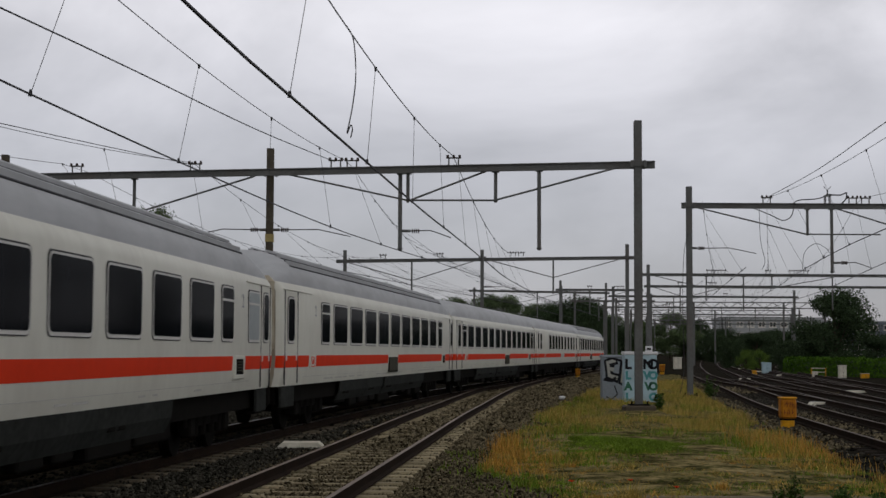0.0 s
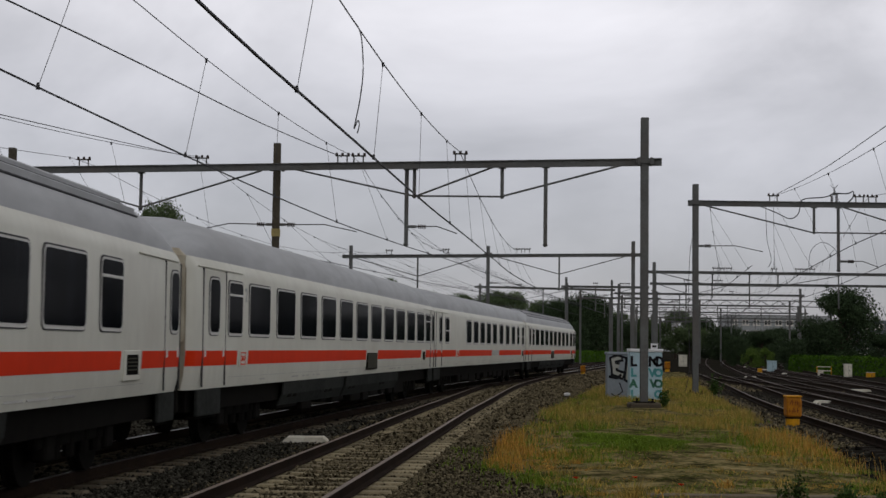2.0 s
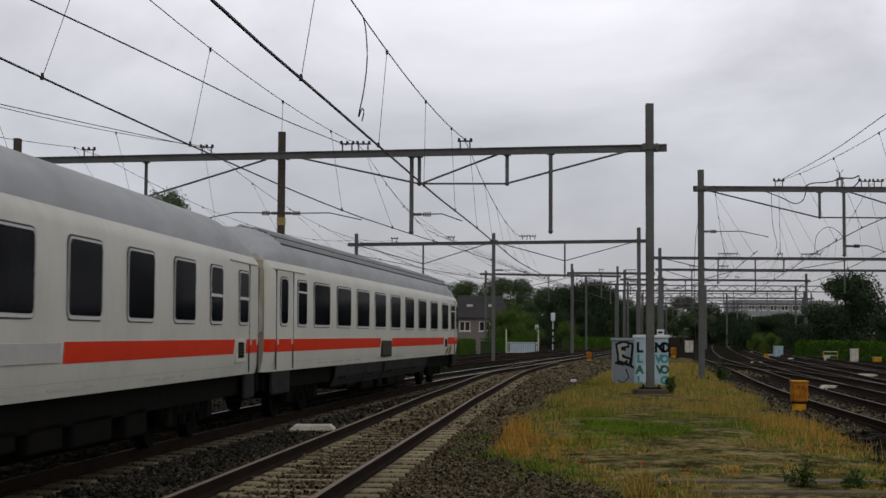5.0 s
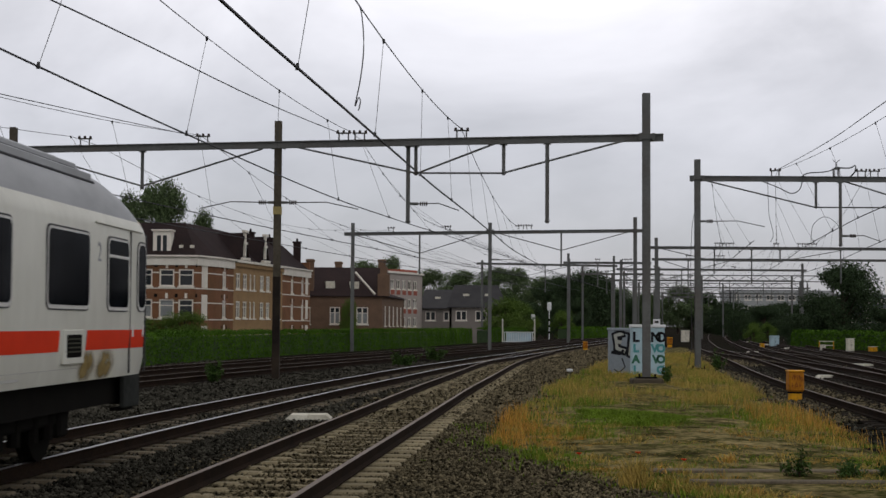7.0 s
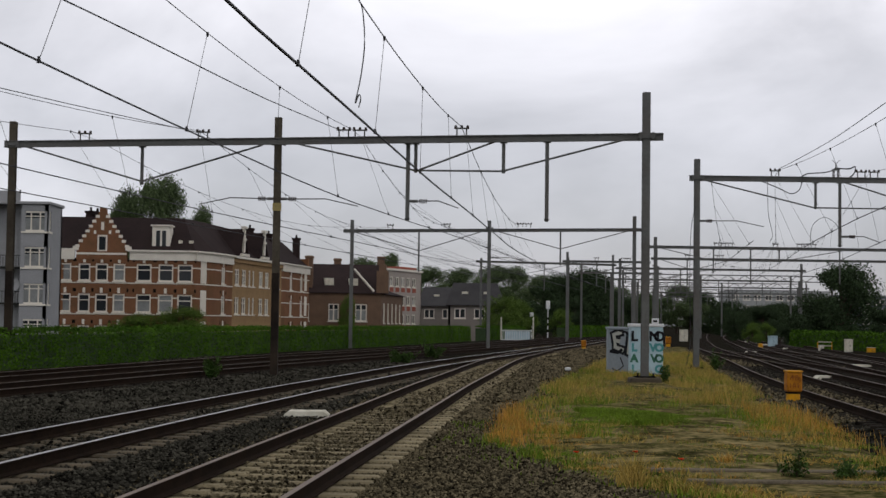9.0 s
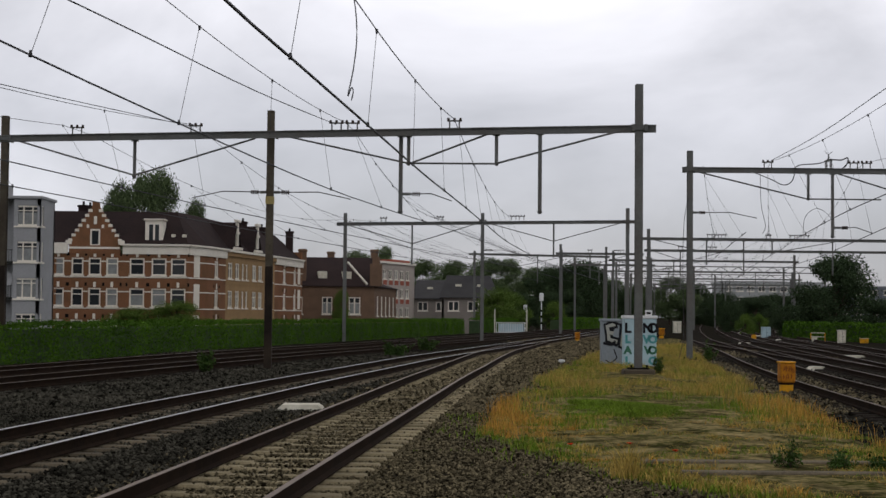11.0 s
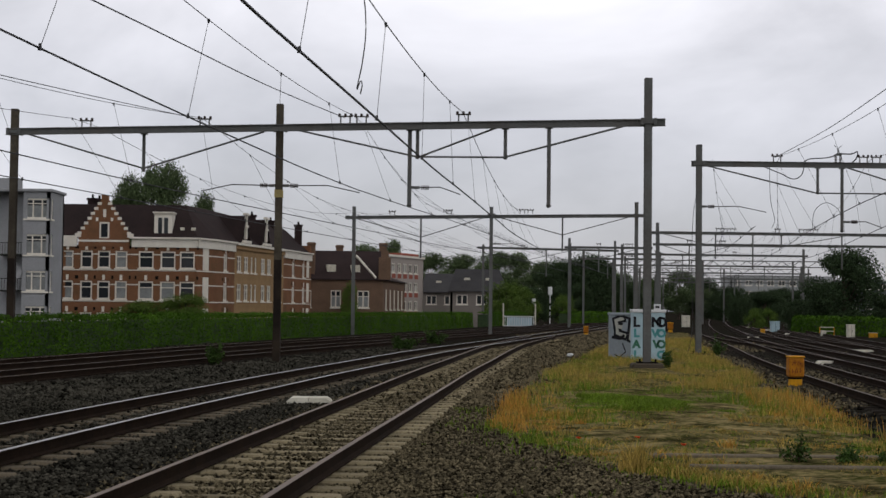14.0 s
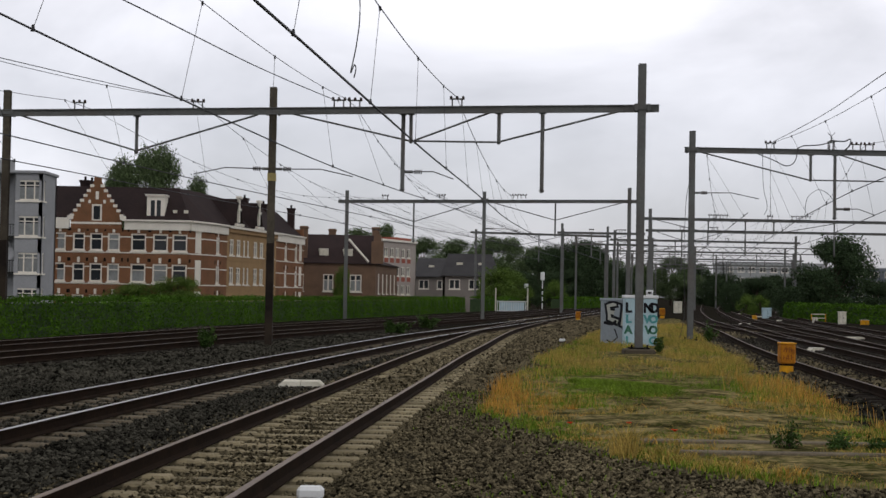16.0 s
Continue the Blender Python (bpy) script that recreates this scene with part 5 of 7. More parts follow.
def corner_house():
    rng = random.Random(21)
    t = thing("town_house", "red brick corner house with white bands, cornice and dark roof", "house")
    zg, ze = -2.6, 7.5
    A, Bc, Cc, D, E, F = (-38.9, 150.0), (-25.3, 150.3), (-23.9, 154.5), (-22.9, 160.0), (-19.6, 178.0), (-17.5, 191.0)
    rows = ((5.35, 7.1), (2.2, 4.05), (-1.05, 0.85))
    # red front
    cent = (0.55, 2.45, 4.2, 5.95, 8.45, 10.65, 12.6)
    wid = (1.15, 1.2, 1.25, 1.2, 1.5, 1.5, 1.5)
    ops = [(c - w / 2, c + w / 2, za, zb) for za, zb in rows for c, w in zip(cent, wid)]
    w, fm, L = facade("front_wall", t, A, Bc, zg, ze, ops, M_BRICK)
    for o in ops:
        window(t, fm, o, "sash", rng)
    brick_details(t, fm, ops, 0.0, L, [z for za, zb in rows for z in (zb - 0.35, za - 0.2)])
    # cornice of white boards, broken by the gable
    bar("cornice", t, fm, 7.0, L, 7.5, 8.35, -0.3, 0.18, M_PLASTER)
    bar("gutter", t, fm, 6.8, L + 0.2, 8.35, 8.52, -0.4, 0.42, M_PLASTER)
    bar("cornice", t, fm, -0.1, 1.45, 7.5, 8.6, -0.3, 0.15, M_PLASTER)
    # gable
    bm = B()
    gl, gr, gm = 1.6, 6.7, 4.2
    prof = [(gl, 7.5), (gr, 7.5), (gr, 8.8), (gm + 0.35, 12.3), (gm + 0.35, 12.75), (gm - 0.35, 12.75), (gm - 0.35, 12.3), (gl, 8.8)]
    front = [bm.verts.new(fm @ Vector((u, 0.06, z))) for u, z in prof]
    back = [bm.verts.new(fm @ Vector((u, -0.4, z))) for u, z in prof]
    bm.faces.new(front)
    bm.faces.new(back[::-1])
    for k in range(len(prof)):
        bm.faces.new((front[k], back[k], back[(k + 1) % len(prof)], front[(k + 1) % len(prof)]))
    bmesh.ops.recalc_face_normals(bm, faces=bm.faces)
    gable = part("gable", bm, M_BRICK, t, "stepped red brick gable with white coping stones")
    for k in range(7):
        for s in (-1, 1):
            u = gm + s * (2.5 - k * 0.33)
            z = 8.85 + k * 0.5
            bar("coping_stone", gable, fm, u - 0.2, u + 0.2, z - 0.12, z + 0.16, 0.03, 0.12, M_PLASTER)
    for s in (-1, 1):
        bar("corner_stone", gable, fm, gm + s * 2.65 - 0.3, gm + s * 2.65 + 0.3, 8.45, 8.85, 0.03, 0.14, M_PLASTER)
    bar("keystone", gable, fm, gm - 0.15, gm + 0.15, 10.5, 11.3, 0.03, 0.1, M_PLASTER)
    for s in (-0.75, 0.75):
        bar("keystone", gable, fm, gm + s - 0.12, gm + s + 0.12, 10.1, 10.45, 0.03, 0.1, M_PLASTER)
    bar("stone_band", gable, fm, gl, gr, 8.0, 8.2, 0.03, 0.1, M_PLASTER)
    go = (gm - 0.5, gm + 0.5, 8.35, 10.0)
    bar("window_recess", gable, fm, go[0], go[1], go[2], go[3], 0.03, 0.08, M_PLASTER)
    bar("pane", gable, fm, go[0] + 0.17, go[1] - 0.17, go[2] + 0.12, go[3] - 0.17, 0.05, 0.10, M_PANE)
    # chamfered corner, one window a storey
    for (p, q, cs) in ((Bc, Cc, ()), (Cc, D, (2.6,))):
        o2 = [(c - 0.6, c + 0.6, za, zb) for za, zb in rows for c in cs]
        w, f2, L2 = facade("corner_wall", t, p, q, zg, ze, o2, M_BRICK)
        for o in o2:
            window(t, f2, o, "cross", rng)
        brick_details(t, f2, o2, 0, L2, [z for za, zb in rows for z in (zb - 0.35, za - 0.2)])
        bar("cornice", t, f2, 0, L2, 7.5, 8.35, -0.3, 0.18, M_PLASTER)
        bar("gutter", t, f2, 0, L2, 8.35, 8.52, -0.4, 0.4, M_PLASTER)
        if not cs:
            for za, zb in rows:
                bar("white_pilaster", t, f2, 1.2, 2.4, za - 0.1, zb + 0.5, -0.02, 0.05, M_PLASTER)
    # ochre wing
    co = (1.6, 4.0, 6.0, 7.4, 10.2, 12.5, 15.0, 17.0)
    wo = (1.5, 1.5, 0.75, 0.75, 1.5, 1.5, 0.9, 0.9)
    o3 = [(c - w / 2, c + w / 2, za, zb) for za, zb in rows for c, w in zip(co, wo)]
    w, f3, L3 = facade("wing_wall", t, D, E, zg, ze + 0.3, o3, M_OCHRE, label="ochre brick wing")
    for o in o3:
        window(t, f3, o, "cross" if o[1] - o[0] > 1 else "sash", rng)
    bar("cornice", t, f3, 0, L3, 7.8, 8.25, -0.2, 0.22, M_OCHRE)
    bar("gutter", t, f3, 0, L3, 8.25, 8.5, -0.4, 0.42, M_PLASTER)
    for z in (4.75, 1.6):
        bar("brick_band", t, f3, 0, L3, z, z + 0.25, -0.02, 0.04, M_OCHRE)
    # red end bay
    o4 = [(c - 0.6, c + 0.6, za, zb) for za, zb in rows for c in (4.5, 9.5)]
    w, f4, L4 = facade("end_wall", t, E, F, zg, ze, o4, M_BRICK)
    for o in o4:
        window(t, f4, o, "cross", rng)
    brick_details(t, f4, o4, 0, L4, [z for za, zb in rows for z in (zb - 0.35, za - 0.2)])
    bar("cornice", t, f4, 0, L4, 7.5, 8.35, -0.3, 0.18, M_PLASTER)
    bar("gutter", t, f4, 0, L4, 8.35, 8.5, -0.4, 0.4, M_PLASTER)
    for za, zb in rows:
        bar("white_pilaster", t, f4, 10.9, 12.0, za, zb + 0.6, -0.02, 0.05, M_PLASTER)
    # back and side walls
    facade("back_wall", t, (-28, 195), (-45, 163), zg, ze, [], M_BRICK)
    facade("side_wall", t, (-45, 163), A, zg, ze, [], M_BRICK)
    facade("gable_end_wall", t, F, (-28, 195), zg, 9.5, [], M_BRICK)
    # mansard roof
    zr = 12.1
    R0, R1, R2, R3 = (-40.5, 154.5, zr), (-27.3, 154.8, zr), (-26.2, 161, zr), (-21.2, 192, zr - 0.4)
    e = lambda p, z=8.5: (p[0], p[1], z)
    roof_face("roof", t, [e(A), e(Bc), R1, R0], M_TILE)
    roof_face("roof", t, [e(Bc), e(Cc), e(D), R2, R1], M_TILE)
    roof_face("roof", t, [e(D), e(F), R3, R2], M_TILE)
    roof_face("roof", t, [R0, R1, R2, R3, (-28, 195, zr - 0.5), (-44, 163, zr)], M_TILE)
    roof_face("roof", t, [(-45, 163, 8.5), e(A), R0, (-44, 163, zr)], M_TILE)
    # white dormer on the red front
    dm = part("dormer", box(B(), 9.1, 10.9, -2.6, -0.6, 8.6, 11.0, m=fm), M_PLASTER, t, "white painted dormer")
    bar("pane", dm, fm, 9.5, 9.9, 8.95, 10.55, -0.62, -0.56, M_PANE)
    bar("pane", dm, fm, 10.1, 10.5, 8.95, 10.55, -0.62, -0.56, M_PANE)
    bar("dormer_roof", dm, fm, 8.95, 11.05, 11.0, 11.15, -2.6, -0.4, M_PLASTER)
    for u in (11.9, 13.0):
        bar("roof_light", t, fm, u - 0.2, u + 0.2, 9.3, 9.6, -1.3, -0.9, M_WHITECONC)
    # two brick dormers of the wing with white finials
    for u in (3.2, 10.6):
        bar("dormer_wall", t, f3, u - 0.8, u + 0.8, 8.5, 10.0, -0.9, 0.05, M_TILE)
        roof_face("dormer_roof", t, [f3 @ Vector((u - 1.6, 0.25, 8.7)), f3 @ Vector((u, 0.25, 11.6)), f3 @ Vector((u, -4.0, 11.6)), f3 @ Vector((u - 1.6, -4.0, 8.9))], M_TILE)
        roof_face("dormer_roof", t, [f3 @ Vector((u, 0.25, 11.6)), f3 @ Vector((u + 1.6, 0.25, 8.7)), f3 @ Vector((u + 1.6, -4.0, 8.9)), f3 @ Vector((u, -4.0, 11.6))], M_TILE)
        bar("finial", t, f3, u - 0.2, u + 0.2, 9.0, 11.9, 0.06, 0.3, M_PLASTER)
        bar("finial_cap", t, f3, u - 0.65, u + 0.65, 11.6, 11.85, 0.0, 0.4, M_PLASTER)
        bar("finial_cap", t, f3, u - 0.5, u + 0.5, 10.3, 10.55, 0.06, 0.35, M_PLASTER)
        bar("dormer_sill", t, f3, u - 1.3, u + 1.3, 8.55, 8.85, 0.05, 0.45, M_PLASTER)
    # chimneys
    for x, y, h in ((-37.6, 157, 12.9), (-36.9, 157, 12.8), (-19.2, 191, 12.2), (-23.5, 178, 12.6), (-22.2, 186, 12.4)):
        bm = B()
        box(bm, x - 0.45, x + 0.45, y - 0.45, y + 0.45, 9, h, 0.03)
        box(bm, x - 0.55, x + 0.55, y - 0.55, y + 0.55, h - 0.25, h, 0.03)
        ch = part("chimney", bm, M_TILE, t)
        bm = B()
        rod(bm, (x, y, h), (x, y, h + 0.4), 0.14, 0.12, 8)
        part("chimney_pot", bm, M_BLACK, ch)
    return t


def grey_block():
    rng = random.Random(8)
    t = thing("apartment_block", "grey clad apartment block with white bay windows", "apartment block")
    zg = -2.6
    A, Bp, C = (-50, 124), (-33.4, 124), (-33.1, 132)
    rows = (8.75, 5.75, 2.7, -0.25)
    ops = [(3 + 4.2 * k, 5.8 + 4.2 * k, z, z + 1.6) for k in range(2) for z in rows]
    w, fm, L = facade("front_wall", t, (-50, 125.2), (-35.4, 125.2), zg, 11.0, ops, M_GREYCLAD)
    for o in ops:
        window(t, fm, o, "triple", rng, 0.75)
    ob = [(0.12, 2.15, z, z + 1.7) for z in rows]
    w, fb, L = facade("bay_wall", t, (-35.38, 123.6), (-33.12, 123.6), zg, 11.0, ob, M_GREYCLAD)
    for o in ob:
        window(t, fb, o, "triple", rng, 0.6)
    so = [(0.12, 0.8, z, z + 1.7) for z in rows]
    w, fs, L = facade("side_wall", t, (-33.1, 123.6), (-33.1, 127.9), zg, 11.0, so, M_GREYCLAD)
    for o in so:
        window(t, fs, o, "thin", rng, 0.95)
    facade("back_wall", t, (-33.1, 127.9), (-50, 127.9), zg, 11.0, [], M_GREYCLAD)
    facade("flank_wall", t, (-50, 127.9), (-50, 125.2), zg, 11.0, [], M_GREYCLAD)
    facade("bay_flank", t, (-35.4, 125.18), (-35.4, 123.62), zg, 11.0, [], M_GREYCLAD)
    bm = B()
    box(bm, -50.2, -32.95, 123.4, 128.1, 11.0, 11.25, 0.04)
    box(bm, -39.5, -36.6, 125.5, 127.5, 11.2, 12.3, 0.04)
    part("flat_roof", bm, M_GREYCLAD, t)
    for z in (6.6, 3.6, 0.6):
        bm = B()
        box(bm, -37.4, -35.45, 123.8, 125.1, z - 0.95, z - 0.8)
        for k in range(9):
            rod(bm, (-37.35 + k * 0.22, 123.85, z - 0.8), (-37.35 + k * 0.22, 123.85, z + 0.15), 0.02, 0.02, 5)
        rod(bm, (-37.4, 123.85, z + 0.15), (-35.45, 123.85, z + 0.15), 0.03, 0.03, 6)
        part("balcony", bm, M_SKIRT, t, "small dark balcony with railing")
    # dish
    bm = B()
    for k in range(12):
        a0, a1 = k * math.tau / 12, (k + 1) * math.tau / 12
        v = [bm.verts.new((-35.9 + 0.55 * math.cos(a), 123.4 + 0.1, 4.3 + 0.55 * math.sin(a))) for a in (a0, a1)]
        c = bm.verts.new((-35.9, 123.6, 4.3))
        bm.faces.new((*v, c))
    rod(bm, (-35.9, 123.6, 4.3), (-35.9, 123.8, 3.6), 0.03, 0.03, 5)
    part("satellite_dish", bm, M_GREYCLAD, t)
    return t


def brick_villa():
    rng = random.Random(4)
    t = thing("brick_house", "dark brown brick house with steep tiled roof and skylights", "house")
    zg = -2.6
    A, Bp, C = (-19.3, 197.6), (-8.6, 200), (-6.3, 222)
    ops = [(0.3, 1.3, 1.6, 3.9), (3.9, 5.3, 1.6, 3.9), (7.5, 9.1, 1.6, 3.9)]
    w, fm, L = facade("front_wall", t, A, Bp, zg, 5.5, ops, M_DARKBRICK)
    for o in ops:
        window(t, fm, o, "cross", rng, 0.6, M_PLASTER)
    so = [(2.5 + 4 * k, 4.1 + 4 * k, 1.4, 4.1) for k in range(5)]
    w, fs, L2 = facade("side_wall", t, Bp, C, zg, 5.5, so, M_DARKBRICK)
    for o in so:
        window(t, fs, o, "cross", rng, 0.5, M_PLASTER)
    facade("back_wall", t, C, (-14, 224), zg, 5.5, [], M_DARKBRICK)
    facade("flank_wall", t, (-14, 224), A, zg, 5.5, [], M_DARKBRICK)
    R0, R1 = (-19.4, 204, 9.4), (-9.0, 205, 9.4)
    roof_face("roof", t, [(A[0] - 0.3, A[1] - 0.3, 5.4), (Bp[0] + 0.2, Bp[1] - 0.3, 5.4), R1, R0], M_TILE)
    roof_face("roof", t, [R0, R1, (-10.0, 222, 6.6), (-15, 224, 6.6)], M_TILE)
    roof_face("roof", t, [(Bp[0] + 0.3, Bp[1] - 0.2, 5.4), (C[0] + 0.3, C[1], 5.4), (-10.0, 222, 6.6), R1], M_TILE)
    # shaped gable at its corner
    bm = B()
    for x0, x1, y0, y1, h in ((-9.2, -7.6, 199.6, 201.2, 8.4), (-8.9, -7.9, 199.7, 201.1, 9.3)):
        box(bm, x0, x1, y0, y1, 5.4, h, 0.03)
    part("gable", bm, M_DARKBRICK, t)
    # skylights in a matte pale colour that stands for reflected sky
    for u in (4.1, 7.4):
        bm = B()
        box(bm, u - 0.6, u + 0.6, -2.2, -1.0, 6.4, 7.35, m=fm)
        part("skylight", bm, M_WHITECONC, t, "pale skylight with sky reflection put in its colour")
    for x, y, h in ((-18.2, 199, 10.3), (-8.9, 206, 10.6), (-15.5, 214, 10.6)):
        bm = B()
        box(bm, x - 0.5, x + 0.5, y - 0.5, y + 0.5, 4, h, 0.03)
        box(bm, x - 0.6, x + 0.6, y - 0.6, y + 0.6, h - 0.35, h - 0.1, 0.03)
        part("chimney", bm, M_DARKBRICK, t)
    # white sloping gable board
    bm = B()
    rod(bm, (-12.2, 199.2, 8.6), (-9.5, 198.8, 5.6), 0.16, 0.16, 4)
    part("verge_board", bm, M_PLASTER, t)
    return t


def flats(name, label, p, q, zg, floors, wm, seed, step=3.4, h=2.8, depth=10):
    rng = random.Random(seed)
    t = thing(name, label, "apartment block")
    d = (Vector(q) - Vector(p)).normalized()
    L = (Vector(q) - Vector(p)).length
    top = zg + floors * h + 0.4
    ops = [(1.0 + step * k, min(1.0 + step * k + step * 0.62, L - 0.2), zg + f * h + 0.9, zg + f * h + 2.4) for k in range(int((L - 1) / step)) for f in range(floors)]
    w, fm, L = facade("front_wall", t, p, q, zg, top, ops, wm)
    for o in ops:
        window(t, fm, o, "double", rng, 0.4)
    back = Vector((-d.y, d.x)) * depth
    pb, qb = Vector(p) + back, Vector(q) + back
    facade("side_wall", t, q, qb, zg, top, [], wm)
    facade("back_wall", t, qb, pb, zg, top, [], wm)
    facade("flank_wall", t, pb, p, zg, top, [], wm)
    bm = B()
    vs = [bm.verts.new((*v, top)) for v in (p, q, qb, pb)]
    vt = [bm.verts.new((*v, top + 0.3)) for v in (p, q, qb, pb)]
    bm.faces.new(vt)
    for k in range(4):
        bm.faces.new((vs[k], vs[(k + 1) % 4], vt[(k + 1) % 4], vt[k]))
    part("flat_roof", bm, M_GREYCLAD, t)
    return t


def gabled_house(label, x0, x1, y0, y1, zg, ze, zr, wm, seed):
    rng = random.Random(seed)
    t = thing("row_house", label, "house")
    ops = [(1.0 + 3.2 * k, 2.8 + 3.2 * k, ze - 2.3, ze - 0.7) for k in range(max(1, int((x1 - x0 - 1) / 3.2)))]
    w, fm, L = facade("front_wall", t, (x0, y0), (x1, y0), zg, ze, ops, wm)
    for o in ops:
        window(t, fm, o, "double", rng, 0.3)
    for p, q in (((x1, y0), (x1, y1)), ((x1, y1), (x0, y1)), ((x0, y1), (x0, y0))):
        facade("side_wall", t, p, q, zg, ze, [], wm)
    ym = (y0 + y1) / 2
    roof_face("roof", t, [(x0 - 0.4, y0 - 0.5, ze - 0.1), (x1 + 0.4, y0 - 0.5, ze - 0.1), (x1 - 0.8, ym, zr), (x0 + 0.8, ym, zr)], M_SLATE)
    roof_face("roof", t, [(x0 + 0.8, ym, zr), (x1 - 0.8, ym, zr), (x1 + 0.4, y1 + 0.5, ze - 0.1), (x0 - 0.4, y1 + 0.5, ze - 0.1)], M_SLATE)
    roof_face("roof", t, [(x1 + 0.4, y0 - 0.5, ze - 0.1), (x1 + 0.4, y1 + 0.5, ze - 0.1), (x1 - 0.8, ym, zr)], M_SLATE)
    roof_face("roof", t, [(x0 - 0.4, y1 + 0.5, ze - 0.1), (x0 - 0.4, y0 - 0.5, ze - 0.1), (x0 + 0.8, ym, zr)], M_SLATE)
    bar("gutter", t, fm, -0.3, L + 0.3, ze - 0.25, ze - 0.02, 0.0, 0.3, M_PLASTER)
    for k in range(2):
        u = L * (0.25 + 0.4 * k)
        bar("skylight", t, fm, u, u + 1.0, (ze + zr) / 2 - 0.3, (ze + zr) / 2 + 0.3, -(y1 - y0) / 4 - 0.3, -(y1 - y0) / 4 + 0.3, M_WHITECONC)
    return t


corner_house()
grey_block()
brick_villa()
block = flats("apartment_house", "four-storey apartment house with pale frames and red panels", (-9.0, 231), (-3.9, 244), -2.6, 4, mat("pale_panel", (0.43, 0.38, 0.33), (0.32, 0.28, 0.25), 0.85), 3, step=2.3, h=2.95)
M_DULLWALL = mat("dull_render", (0.26, 0.23, 0.20), (0.17, 0.15, 0.135), 0.9, scale=0.8, fine=8)
M_REDPANEL = mat("red_panel", (0.36, 0.11, 0.075), (0.26, 0.085, 0.06), 0.85)
bd = Vector((5.1, 13, 0)).normalized()
bf = Matrix.Translation((-9.0, 231, 0)) @ Matrix(((bd.x, bd.y, 0, 0), (bd.y, -bd.x, 0, 0), (0, 0, 1, 0), (0, 0, 0, 1)))
for k in range(5):
    for f in range(4):
        bar("red_panel", block, bf, 1.05 + 2.3 * k, 2.4 + 2.3 * k, -2.55 + 2.95 * f, -1.75 + 2.95 * f, 0.003, 0.06, M_REDPANEL)
bar("roof_edge", block, bf, -0.2, 14.1, 9.62, 9.95, -0.1, 0.25, M_PLASTER)
bar("roof_terrace", block, bf, 6.0, 13.0, 9.5, 10.4, -4.0, -0.5, M_REDPANEL)
gabled_house("low brick row house with grey tiled roof", -4.6, 6.0, 262, 274, -2.5, 4.6, 7.9, M_DULLWALL, 5)
gabled_house("dark-roofed house with a pale gutter near the crossing", 0.6, 9.5, 242, 252, -2.5, 4.6, 8.2, M_DULLWALL, 6)
flats("office_building", "long pale grey office building far beyond the yard", (82.5, 432), (112, 432), -1, 4, mat("office_panel", (0.36, 0.37, 0.36), (0.27, 0.28, 0.275), 0.8), 9, step=3.2, h=3.1, depth=16)
flats("office_annex", "dark office wing beyond the trees", (113, 440), (150, 440), -1, 4, mat("dark_panel", (0.14, 0.15, 0.17), None, 0.8), 10, step=4.5, h=2.9, depth=16)


# ---------------------------------------------------------------- trackside things
def slab(label, x, y, z, w, d, turn, h=0.12, group="pale cable covers"):
    """A pale concrete cover with bevelled ends, in two halves."""
    t = thing("cable_cover", label, "cable cover", Matrix.Translation((x, y, z)) @ Matrix.Rotation(turn, 4, 'Z'), group)
    for s in (-1, 1):
        bm = B()
        xs = (0.006, w / 2 - 0.16, w / 2)
        top = [bm.verts.new((s * xs[0], -d / 2 + 0.03, h)), bm.verts.new((s * xs[1], -d / 2 + 0.03, h)), bm.verts.new((s * xs[1], d / 2 - 0.03, h)), bm.verts.new((s * xs[0], d / 2 - 0.03, h))]
        bot = [bm.verts.new((s * xs[0], -d / 2, 0)), bm.verts.new((s * xs[2], -d / 2 + 0.02, 0)), bm.verts.new((s * xs[2], d / 2 - 0.02, 0)), bm.verts.new((s * xs[0], d / 2, 0))]
        bm.faces.new(top)
        bm.faces.new(bot[::-1])
        for k in range(4):
            bm.faces.new((bot[k], bot[(k + 1) % 4], top[(k + 1) % 4], top[k]))
        bmesh.ops.recalc_face_normals(bm, faces=bm.faces)
        part("cover_half", bm, M_WHITECONC, t)
    return t


slab("pale concrete cable cover lying between the tracks", -2.72, 29.8, -0.24, 1.02, 0.75, 0.03, 0.13)
for x, y, w in ((14.25, 55.3, 1.05), (20.25, 72.4, 1.05), (21.95, 106.2, 1.05), (28.9, 125, 1.0), (32.5, 150, 1.2), (36, 175, 1.5)):
    slab("pale concrete cable cover between the yard tracks", x, y, -0.24, w, 0.75, 0.0, 0.14)


